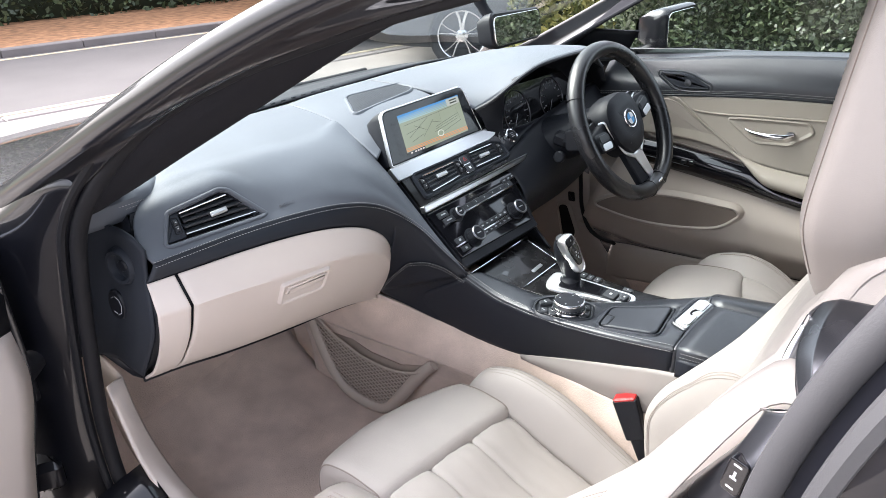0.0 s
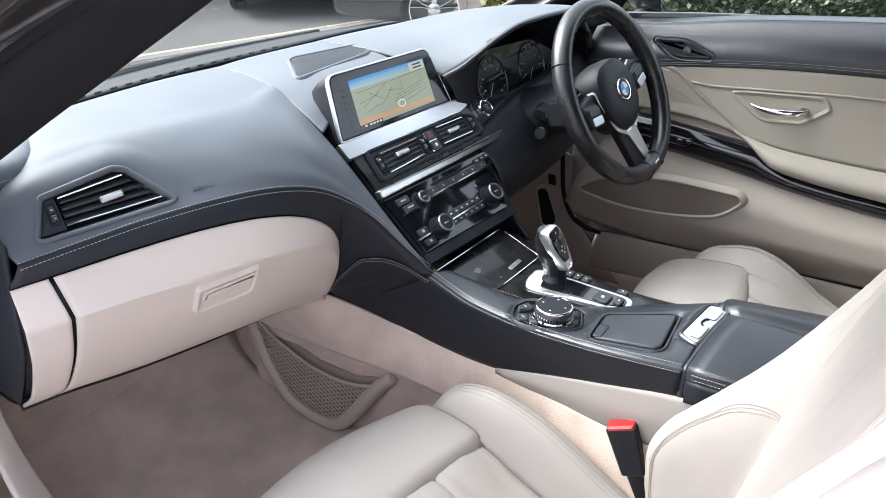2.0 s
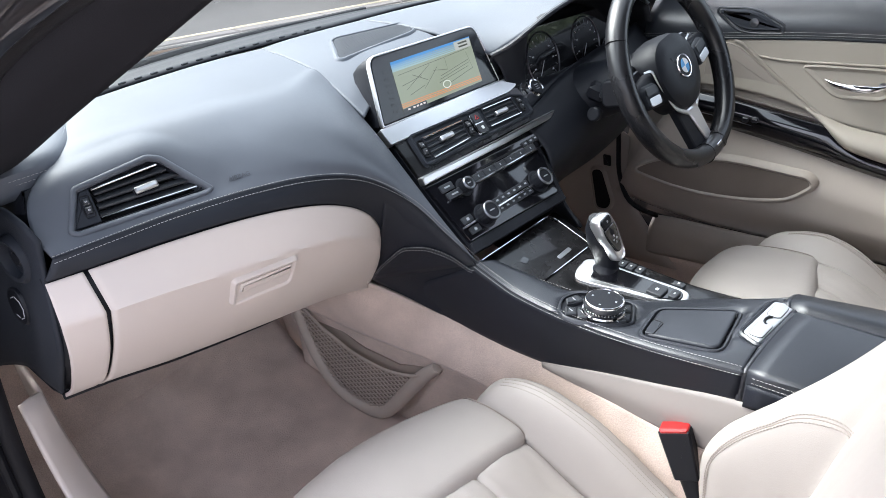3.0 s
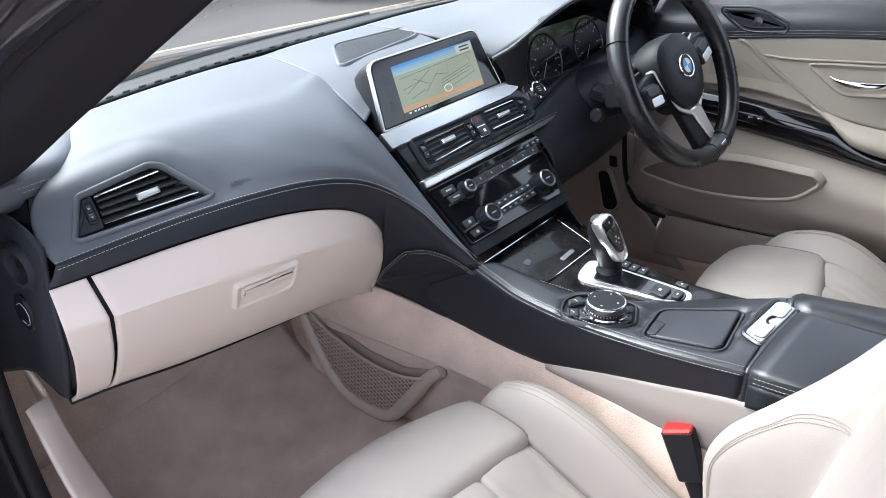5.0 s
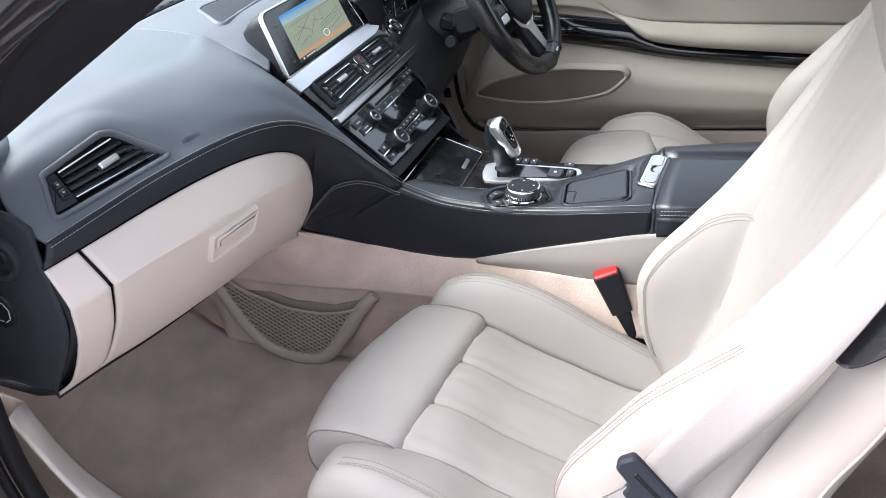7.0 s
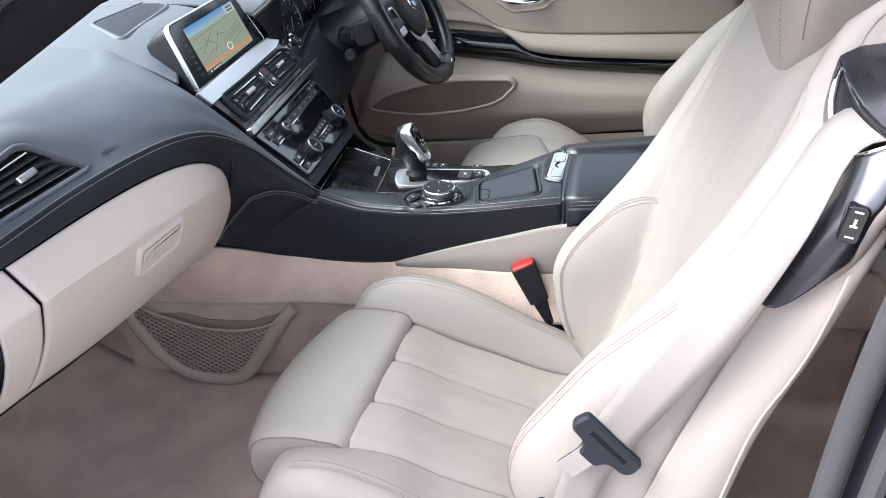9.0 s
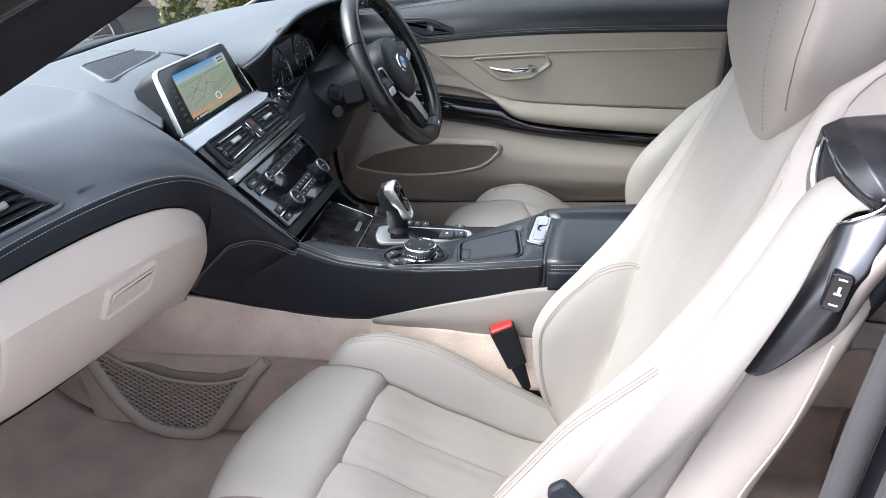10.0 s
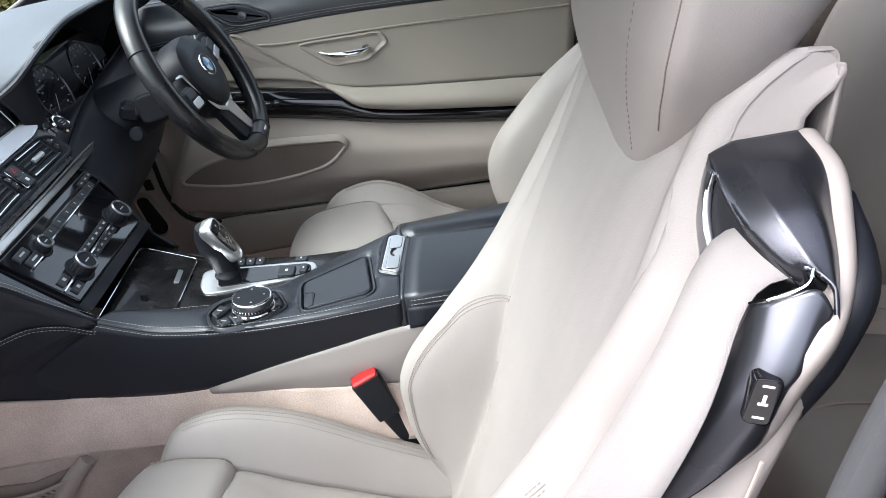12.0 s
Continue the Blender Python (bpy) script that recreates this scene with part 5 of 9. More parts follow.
ARM_R = [[(-0.009, -0.452, 0.630), (-0.009, -0.60, 0.635), (-0.009, -0.80, 0.64), (-0.009, -0.98, 0.64)],
         [(-0.008, -0.450, 0.650), (-0.008, -0.60, 0.656), (-0.008, -0.80, 0.662), (-0.008, -0.98, 0.662)],
         [(0.006, -0.446, 0.658), (0.006, -0.60, 0.666), (0.006, -0.80, 0.672), (0.006, -0.98, 0.672)],
         [(0.028, -0.446, 0.654), (0.044, -0.60, 0.662), (0.058, -0.80, 0.668), (0.06, -0.98, 0.668)],
         [(0.052, -0.446, 0.644), (0.074, -0.60, 0.650), (0.094, -0.80, 0.655), (0.10, -0.98, 0.655)],
         [(0.068, -0.448, 0.620), (0.090, -0.60, 0.625), (0.112, -0.80, 0.63), (0.12, -0.98, 0.63)],
         [(0.074, -0.448, 0.57), (0.096, -0.60, 0.57), (0.118, -0.80, 0.57), (0.126, -0.98, 0.57)]]
part("armrest_half", loft(ARM_R, 24, 50), BLACK_LEATHER, cons, "padded black leather armrest lid", thick=0.004)
for C in (ARM, ARM_R):
    front = [vec(c[0]) for c in C]
    part("armrest_front", loft([front, [p + Vector((0, 0.008, -0.006)) for p in front], [p + Vector((0, 0.006, -0.03)) for p in front]], 40, 8), BLACK_LEATHER, cons, thick=0.003)
part("armrest_side", loft([[(-0.1605, -0.446, 0.586), (-0.1645, -0.60, 0.600), (-0.1645, -0.80, 0.611), (-0.1545, -0.98, 0.616)], [(-0.1595, -0.446, 0.620), (-0.1645, -0.60, 0.630), (-0.1645, -0.80, 0.638), (-0.1545, -0.98, 0.64)]], 24, 6), DARK_BAND, cons, "plain black side of the armrest", thick=0.003)
stitches("armrest_stitching", [(-0.1600, -0.452, 0.632), (-0.1645, -0.60, 0.642), (-0.1645, -0.80, 0.650)], STITCH, cons)
stitches("armrest_stitching", [(-0.1605, -0.452, 0.625), (-0.165, -0.60, 0.635), (-0.165, -0.80, 0.643)], STITCH, cons)
part("driver_side_flank", loft([[(0.106, -0.06, 0.607), (0.081, -0.18, 0.595), (0.067, -0.28, 0.596), (0.067, -0.36, 0.598), (0.074, -0.45, 0.600), (0.092, -0.60, 0.60), (0.12, -0.9, 0.61)], [(0.118, -0.06, 0.58), (0.088, -0.18, 0.57), (0.074, -0.28, 0.57), (0.074, -0.36, 0.57), (0.082, -0.45, 0.57), (0.098, -0.60, 0.57), (0.125, -0.9, 0.57)], [(0.122, -0.02, 0.40), (0.092, -0.18, 0.38), (0.078, -0.28, 0.36), (0.078, -0.36, 0.35), (0.086, -0.45, 0.35), (0.10, -0.60, 0.35), (0.13, -0.9, 0.35)]], 30, 14), SOFT_BLACK, cons, "black flank on the driver's side", thick=0.005)
part("shelf_corner", loft([[(0.012, -0.400, 0.640), (0.017, -0.437, 0.653), (0.02, -0.455, 0.658)], [(0.032, -0.410, 0.633), (0.040, -0.440, 0.643), (0.044, -0.455, 0.645)], [(0.054, -0.405, 0.618), (0.064, -0.44, 0.626), (0.068, -0.455, 0.628)], [(0.064, -0.395, 0.60), (0.072, -0.44, 0.60), (0.076, -0.455, 0.60)]], 12, 16), BLACK_LEATHER, cons, thick=0.004)
part("shelf_front", loft([[(0.012, -0.400, 0.640), (0.032, -0.410, 0.633), (0.054, -0.405, 0.618)], [(0.012, -0.394, 0.60), (0.032, -0.402, 0.60), (0.054, -0.398, 0.60)]], 12, 4), BLACK_LEATHER, cons, thick=0.003)
# ivory side panel below
# the darkened ivory tones down strong light on this up-facing panel
part("ivory_side_panel", loft([[(-0.123, -0.130, 0.490), (-0.138, -0.24, 0.530), (-0.150, -0.34, 0.562), (-0.156, -0.437, 0.588), (-0.162, -0.60, 0.610), (-0.162, -0.95, 0.64)],
                               [(-0.126, -0.132, 0.487), (-0.143, -0.24, 0.508), (-0.156, -0.34, 0.525), (-0.162, -0.437, 0.540), (-0.168, -0.60, 0.555), (-0.168, -0.95, 0.58)],
                               [(-0.126, -0.134, 0.484), (-0.138, -0.24, 0.485), (-0.150, -0.34, 0.486), (-0.156, -0.437, 0.487), (-0.162, -0.60, 0.49), (-0.162, -0.95, 0.50)]], 40, 12), IVORY_DARKENED, cons, "ivory side panel of the tunnel", thick=0.006)

# ---- gear selector ----
sel = thing("gear_selector", (0.01, -0.15, 0.595), "black and satin-silver gear selector lever", "gear lever")
GB = (0.022, -0.162, 0.597)
LV = [GB, (0.018, -0.158, 0.63), (0.010, -0.153, 0.66), (0.000, -0.150, 0.69), (-0.008, -0.150, 0.708)]
part("boot", turned(axes((0.020, -0.160, 0.597), (1, 0, 0), (0, 1, 0)), [(0.030, 0), (0.028, 0.006), (0.020, 0.014), (0.016, 0.022), (0.015, 0.03)], 24), SOFT_BLACK, sel, "ribbed black gaiter")
part("stem", tube(LV, [0.015, 0.016, 0.018, 0.021, 0.019, 0.012], 26, 16, flat=1.25, up=(0, 1, 0.2)), SOFT_BLACK, sel, "black leather stem")
LM = axes((-0.0005, -0.164, 0.690), (0.93, -0.05, 0.30), (-0.32, 0.35, 0.85))
part("bright_spine", slab(LM, rounded([(-0.011, -0.060), (0.011, -0.060), (0.020, -0.008), (0.017, 0.026), (-0.017, 0.028), (-0.020, -0.004)], 0.012), [(0.003, -0.016), (0.0, -0.010), (0, 0.002), (0.002, 0.0055), (0.0035, 0.006), (0.005, 0.003)]), SATIN, sel, "satin chrome face frame")
part("face_panel", plate(LM, rounded([(-0.006, -0.042), (0.006, -0.042), (0.0145, -0.006), (0.0135, 0.006), (-0.0135, 0.006), (-0.0145, -0.006)], 0.005), 0.0074, 0.0015, 0.001), PIANO, sel, "gloss black gear display")
part("park_button", plate(LM, rounded(rect(0.022, 0.015, 0, 0.016), 0.005), 0.008, 0.002, 0.001), SOFT_BLACK, sel, "dark park button")
for dx, dy, w, h in ((0.0, -0.012, 0.003, 0.004), (-0.004, -0.018, 0.003, 0.003), (0.004, -0.018, 0.003, 0.003), (0, -0.024, 0.003, 0.004), (0, 0.016, 0.003, 0.004)):
    part("gear_print", box(LM @ Matrix.Translation((dx, dy, 0.0083)), w, h, 0.0004, 0.0002), WHITE, sel)

# ---- steering wheel ----
wheel = thing("steering_wheel", (0.365, -0.09, 0.80), "black leather three-spoke steering wheel with satin trim", "steering wheel")
TILT_W, TURN_W = 27.0, -6.0
nW = Vector((math.sin(radians(TURN_W)) * math.cos(radians(TILT_W)), -math.cos(radians(TURN_W)) * math.cos(radians(TILT_W)), math.sin(radians(TILT_W))))
uW = Vector((0, 0, 1)).cross(nW).normalized()
SW = axes((0.365, -0.101, 0.855), uW, nW.cross(uW)) @ pose(0, 0, 0, 0, 0, 12)
RIM = 0.171
part("rim", tube([SW @ Vector((RIM * math.cos(a), RIM * math.sin(a), 0)) for a in np.linspace(0, 2 * math.pi, 24, endpoint=False)], 0.0180, 96, 16, closed=True, flat=1.12, up=nW), RIM_LEATHER, wheel, "thick leather rim")
for a in (38, 142, 262, 280):
    part("rim_joint", turned(SW @ pose(RIM * math.cos(radians(a)), RIM * math.sin(radians(a)), 0) @ pose(0, 0, 0, 0, 0, a) @ pose(0, 0, 0, 90, 0, 0), [(0.0183, -0.0008), (0.0206, 0), (0.0183, 0.0008)], 18), RUBBER, wheel)
hub = part("airbag_hub", slab(SW @ Matrix.Translation((0, -0.002, 0.0)), rounded([(-0.074, 0.012), (-0.064, -0.040), (-0.030, -0.073), (0.022, -0.073), (0.058, -0.046), (0.073, 0.006), (0.060, 0.046), (0.026, 0.066), (-0.036, 0.066), (-0.064, 0.048)], 0.03, 6), [(-0.001, -0.040), (-0.002, -0.014), (-0.001, -0.002), (0.002, 0.009), (0.014, 0.0165), (0.032, 0.0185)]), SOFT_BLACK, wheel, "soft black airbag cover")
part("hub_back", turned(SW, [(0.055, -0.075), (0.060, -0.04), (0.065, -0.02), (0.05, 0.0)], 30), SOFT_BLACK, wheel)
bad = part("round_badge", turned(SW @ Matrix.Translation((0, 0, 0.0190)), [(0.0225, -0.004), (0.0225, 0.0016), (0.0215, 0.0028), (0.0195, 0.0026)], 36), CHROME, hub, "round badge with a bright rim")
part("badge_ring", turned(SW @ Matrix.Translation((0, 0, 0.0190)), [(0.0197, 0.001), (0.0195, 0.0024), (0.0140, 0.0026)], 36), SOFT_BLACK, bad)
for i in range(4):
    a0 = i * math.pi / 2
    fan2 = [Vector((0, 0))] + [Vector((0.0138 * math.cos(a0 + t), 0.0138 * math.sin(a0 + t))) for t in np.linspace(0, math.pi / 2, 8)]
    part("badge_quarter", slab(SW @ Matrix.Translation((0, 0, 0.0190)), fan2, [(0, 0.0), (0, 0.003)]), BLUE if i % 2 else WHITE, bad)
for s in (-1, 1):
    sp = part("side_spoke", slab(SW @ Matrix.Translation((0, 0, -0.016)), rounded([(s * 0.050, 0.028), (s * 0.158, 0.018), (s * 0.160, -0.020), (s * 0.120, -0.028), (s * 0.048, -0.045)], 0.012), [(0.003, -0.014), (0, -0.006), (0, 0.006), (0.004, 0.011), (0.008, 0.012)]), SOFT_BLACK, wheel, "black side spoke with switches")
    part("switch_pod", slab(SW @ pose(s * 0.106, -0.008, -0.005, 0, 0, s * 10), rounded(rect(0.054, 0.044), 0.016), [(0, 0), (0, 0.004), (0.004, 0.009), (0.01, 0.010)]), GREY_PANEL, sp, "charcoal switch pad")
    for k in (-1, 1):
        part("switch_key", plate(SW @ pose(s * 0.106, -0.008 + k * 0.010, 0.0035, 0, 0, s * 10), rounded(rect(0.036, 0.016), 0.005), 0.003, 0.001), SATIN if k < 0 else KEYCAP, sp)
    part("bright_blade", tube([SW @ Vector(p) for p in ((s * 0.094, 0.033, -0.002), (s * 0.073, 0.026, 0.0), (s * 0.070, 0.004, 0.001), (s * 0.064, -0.022, 0.001), (s * 0.049, -0.060, 0.0), (s * 0.018, -0.084, -0.001))], [0.002, 0.0035, 0.0035, 0.0035, 0.0045, 0.005], 30, 8, flat=0.6, up=nW), SATIN, wheel, "curved satin blade")
    part("paddle", slab(SW @ pose(s * 0.095, 0.012, -0.030), rounded(rect(0.075, 0.05), 0.016), [(0.002, -0.004), (0, 0), (0.002, 0.003)]), GUNMETAL, wheel, "shift paddle")
part("lower_spoke", slab(SW, rounded([(-0.044, -0.060), (0.040, -0.060), (0.040, -0.165), (-0.030, -0.165)], 0.008), [(0.002, -0.024), (0, -0.016), (0.001, -0.010), (0.004, -0.008)]), SOFT_BLACK, wheel, "lower spoke")
part("lower_blade", slab(SW @ Matrix.Translation((0, 0, -0.0075)), rounded([(-0.014, -0.080), (0.028, -0.082), (0.035, -0.163), (0.014, -0.166)], 0.005), [(0, 0), (0, 0.002), (0.003, 0.004)]), SATIN, wheel, "satin lower blade")
part("rim_badge", box(SW @ pose(0.006, -0.1690, 0.0182), 0.020, 0.010, 0.003, 0.001), CHROME, wheel, "small bright badge on the rim")

# ---- front seats ----
def interp(x, xs, ys):
    return float(np.interp(x, xs, ys))


def ease(x, xs, ys):
    """A smooth curve through a few stations."""
    x = min(max(x, xs[0]), xs[-1])
    i = max(0, min(len(xs) - 2, int(np.searchsorted(xs, x)) - 1))
    d = [(ys[min(k + 1, len(xs) - 1)] - ys[max(k - 1, 0)]) / (xs[min(k + 1, len(xs) - 1)] - xs[max(k - 1, 0)]) for k in (i, i + 1)]
    h = xs[i + 1] - xs[i]
    t = (x - xs[i]) / h
    return (2 * t ** 3 - 3 * t ** 2 + 1) * ys[i] + (t ** 3 - 2 * t ** 2 + t) * h * d[0] + (3 * t ** 2 - 2 * t ** 3) * ys[i + 1] + (t ** 3 - t ** 2) * h * d[1]


smooth01 = lambda t: t * t * (3 - 2 * t)


def bump(x, c, w):
    return math.exp(-((x - c) / w) ** 2)


def spline(xs, ys):
    """A smooth function through a few stations."""
    return lambda x: ease(x, xs, ys)


BACK_Y = spline([0.30, 0.37, 0.45, 0.534, 0.626, 0.70, 0.837, 0.935, 1.00, 1.07], [-0.475, -0.496, -0.520, -0.546, -0.565, -0.579, -0.620, -0.655, -0.682, -0.722])
INNER_Y = spline([0.30, 0.36, 0.43, 0.49, 0.54, 0.59, 0.645, 0.71, 0.795, 0.89, 0.97, 1.07], [-0.500, -0.468, -0.438, -0.426, -0.424, -0.445, -0.488, -0.537, -0.587, -0.637, -0.676, -0.724])
OUTER_Y = spline([0.30, 0.38, 0.44, 0.50, 0.553, 0.608, 0.668, 0.724, 0.76, 0.80, 0.88, 0.96, 1.07], [-0.450, -0.400, -0.374, -0.364, -0.378, -0.414, -0.456, -0.508, -0.541, -0.570, -0.616, -0.660, -0.722])
BACK_TOP = spline([-0.28, -0.235, -0.19, -0.145, -0.10, -0.05, 0.0, 0.045, 0.075, 0.105, 0.135, 0.16, 0.19, 0.28], [0.97, 1.02, 1.055, 1.030, 0.975, 0.945, 0.928, 0.925, 0.944, 0.982, 1.003, 1.004, 0.99, 0.97])
HEAD_W = spline([0.90, 0.926, 0.94, 0.965, 1.00, 1.03, 1.06, 1.10, 1.20, 1.27], [0.002, 0.006, 0.042, 0.078, 0.112, 0.134, 0.146, 0.152, 0.150, 0.135])
BACK_W = spline([0.30, 0.82, 0.88, 0.92, 0.95, 0.99, 1.05, 1.10], [0.238, 0.238, 0.228, 0.205, 0.180, 0.160, 0.148, 0.145])
SEAT_Z = spline([-0.58, -0.46, -0.41, -0.36, -0.26, -0.17, 0.0], [0.338, 0.334, 0.345, 0.364, 0.405, 0.446, 0.452])
CREST_IN = spline([-0.58, -0.48, -0.43, -0.37, -0.31, -0.25, -0.17, -0.105, -0.03], [0.352, 0.368, 0.390, 0.422, 0.458, 0.487, 0.503, 0.488, 0.435])
CREST_OUT = spline([-0.58, -0.45, -0.35, -0.264, -0.192, -0.118, -0.044, -0.02], [0.345, 0.348, 0.362, 0.398, 0.446, 0.474, 0.466, 0.452])


def seat(name, x0, y0, z0, side, label, recline=0.0, nose=0.0, wide=1.0):
    """A sports seat; o runs outwards (towards the door) from its middle, side is the sign of that in x."""
    ob = thing(name, (x0, y0 - 0.25, z0 + 0.20), label, "car seat", "front seats")
    P = lambda o, y, z: Vector((x0 + side * wide * o, y0 + y + 0.22 * nose * max(0.0, y + 0.16), z0 + z + nose * (0.012 - 0.19 * max(0.0, y + 0.13))))
    rnd = lambda a, b, c: noise.noise((a, b, c + x0 * 7))

    # cushion: five sewn strips between two bolsters
    def zc(o, y):
        a, base = abs(o), SEAT_Z(y)
        seam, crest, edge, top = (0.145, 0.213, 0.250, CREST_OUT(y)) if o > 0 else (0.160, 0.203, 0.236, CREST_IN(y))
        if a < seam:
            z = base + 0.0020 * math.cos(o / 0.05 * math.pi) - 0.0020
            z -= 0.0058 * (bump(o, -0.05, 0.0042) + bump(o, 0.05, 0.0042)) * min(1.0, max(0.0, (y + 0.50) / 0.08))
            z += 0.0030 * rnd(o * 16, y * 8, 3.0) + 0.0012 * rnd(o * 60, y * 30, 9.0)
            return z - 0.010 * max(0.0, min(1.0, (a - seam + 0.016) / 0.016)) ** 2
        t = (a - seam) / (crest - seam)
        if t < 1:
            z = base - 0.010 + (top - base + 0.010) * (1 - (1 - t) ** 1.8)
        else:
            k = (a - crest) / (edge - crest)
            z = top - 0.045 * (1 - math.sqrt(max(0.0, 1 - min(k, 1) ** 2)))
        z -= 0.0022 * bump(a, crest - 0.004, 0.0028)
        return z + 0.0022 * rnd(o * 14, y * 11, 7.0) + 0.0010 * rnd(o * 70, y * 26, 5.0)
    rear = lambda o: -0.158 + 0.15 * o
    rows = []
    for s in np.linspace(0, 1, 60):
        rows.append([P(o, -0.58 + (rear(o) + 0.018 + 0.58) * s, zc(o, -0.58 + (rear(o) + 0.018 + 0.58) * s) - (0.016 * max(0.0, (s - 0.965) / 0.035) ** 2)) for o in np.linspace(-0.160, 0.145, 74)])
    part("cushion_centre", grid(rows), IVORY, ob, "ivory leather cushion with sewn channels", thick=0.006)
    for o in (-0.05, 0.05):
        part("channel_seam", tube([P(o, y, zc(o, y) + 0.0024) for y in np.linspace(-0.46, rear(o), 14)], 0.0010, 40, 5), SEAM_SHADE, ob)
    for o in (-0.1595, 0.1445):
        part("bolster_seam", tube([P(o, y, zc(o, y) + 0.0022) for y in np.linspace(-0.52, rear(o), 14)], 0.0016, 40, 6), SEAM_SHADE, ob)
    for s, seam, crest, edge, front in ((1, 0.145, 0.213, 0.250, -0.020), (-1, 0.160, 0.203, 0.236, -0.055)):
        rows = []
        for k in np.linspace(0, 1, 64):
            y = -0.58 + (front + 0.58) * k
            end = math.sqrt(max(0.0, 1 - max(0.0, (y - front + 0.055) / 0.055) ** 2.2))
            row = []
            for q in np.linspace(0, 1, 22):
                o = seam + (edge - seam) * q
                row.append(P(s * (0.20 + (o - 0.20) * (0.80 + 0.20 * end)), y, 0.375 + (zc(s * o, y) - 0.375) * (0.25 + 0.75 * end)))
            low = row[-1]
            for q in np.linspace(0.12, 1, 9):
                row.append(Vector((low.x + side * s * 0.010 * math.sin(q * math.pi * 0.8), low.y, low.z + (z0 + 0.33 - low.z) * q)))
            rows.append(row)
        last = rows[-1]
        rows.append([Vector((p.x, p.y + 0.003, min(p.z, z0 + 0.37))) for p in last])
        rows.append([Vector((p.x, p.y - 0.006, z0 + 0.325)) for p in last])
        part("cushion_bolster", grid(rows), IVORY, ob, "ivory leather side bolster", thick=0.006)
        for da in (-0.006, 0.001, 0.006):
            o = s * (crest - 0.004 + da)
            stitches("bolster_stitching", [P(o, y, zc(o, y) + 0.0037) for y in np.linspace(-0.50, front - 0.05, 24)], STITCH_BEIGE, ob, step=0.0046, length=0.0036, r=0.00068)
    # thigh extension, set a little askew
    prof = [(-0.154, 0.415), (-0.158, 0.438), (-0.152, 0.452), (-0.138, 0.4605), (-0.09, 0.468), (-0.04, 0.466), (-0.006, 0.456), (0.016, 0.438), (0.025, 0.412), (0.021, 0.385), (0.004, 0.366), (-0.03, 0.360), (-0.14, 0.362)]
    ext = []
    for p in resample([(0, a, b) for a, b in prof], 60):
        row = []
        for q in np.linspace(-1, 1, 46):
            o = -0.005 + 0.156 * q
            e = max(0.0, (abs(q) - 0.90) / 0.10)
            pull = 1 - 0.06 * e * e
            row.append(P(o, -0.066 + (p.y + 0.066) * pull + 0.15 * o - 0.030 * (q - 0.1) ** 2 * max(0.0, (p.y + 0.04) / 0.06), 0.418 + (p.z - 0.418) * pull + (0.005 * (1 - q * q) if p.z > 0.42 else 0) + 0.0012 * rnd(o * 20, p.y * 20, 2.0)))
        ext.append(row)
    te = part("thigh_extension", grid(ext), IVORY, ob, "smooth ivory leather thigh extension")
    for k in (0, -1):
        edge = [r[k] for r in ext]
        c = sum(edge, Vector()) / len(edge)
        s = side * (1 if k else -1)
        part("extension_cheek", grid([edge, [p.lerp(c, 0.10) + Vector((s * 0.003, 0, 0)) for p in edge], [p.lerp(c, 0.5) + Vector((s * 0.005, 0, 0)) for p in edge], [p.lerp(c, 0.97) + Vector((s * 0.005, 0, 0)) for p in edge]]), IVORY, te)
        part("extension_seam", tube([p + Vector((s * 0.001, 0, 0.0004)) for p in edge[2:42]], 0.0012, 60, 5), SEAM_SHADE, te)
    # base shells
    for s in (-1, 1):
        part("base_shell", loft([[P(s * 0.258, -0.62, 0.30), P(s * 0.260, -0.40, 0.335), P(s * 0.260, -0.15, 0.350), P(s * 0.252, -0.035, 0.350), P(s * 0.20, -0.008, 0.35)],
                                 [P(s * 0.275, -0.62, 0.27), P(s * 0.278, -0.40, 0.30), P(s * 0.275, -0.15, 0.315), P(s * 0.262, -0.025, 0.32), P(s * 0.20, 0.006, 0.325)],
                                 [P(s * 0.262, -0.60, 0.19), P(s * 0.264, -0.40, 0.20), P(s * 0.262, -0.15, 0.21), P(s * 0.245, -0.04, 0.22), P(s * 0.20, -0.02, 0.225)]], 30, 14), IVORY_DARKENED, ob, "ivory plastic base shell", thick=0.006)
    sm = axes(P(0.279, -0.16, 0.305), (0, 1, 0.02), (0, 0, 1))
    sm = sm if (sm.to_3x3() @ Vector((0, 0, 1))).x * side > 0 else sm @ pose(0, 0, 0, 0, 180, 0)
    part("switch_recess", plate(sm, rounded([(-0.10, -0.026), (0.105, -0.026), (0.098, 0.026), (-0.09, 0.022)], 0.012), 0.005, 0.002, -0.006), SOFT_BLACK, ob, "black seat switch panel")
    for u, w in ((-0.05, 0.05), (0.035, 0.075)):
        part("seat_switch", box(sm @ Matrix.Translation((u, 0.004, 0.010)), w, 0.016, 0.014, 0.005), KEYCAP, ob, "charcoal seat switch")
    part("base_pan", box(Matrix.Translation(P(0, -0.30, 0.255)), 0.46, 0.50, 0.10, 0.02), RUBBER, ob)
    for s in (-1, 1):
        part("seat_rail", box(Matrix.Translation(P(s * 0.19, -0.30, 0.225)), 0.04, 0.58, 0.06, 0.006), GREY_PANEL, ob)

    # backrest: level sections from the seat up to the shoulders, with two forward lobes
    def section(z):
        yc, yi, yo = BACK_Y(z), INNER_Y(z), OUTER_Y(z)
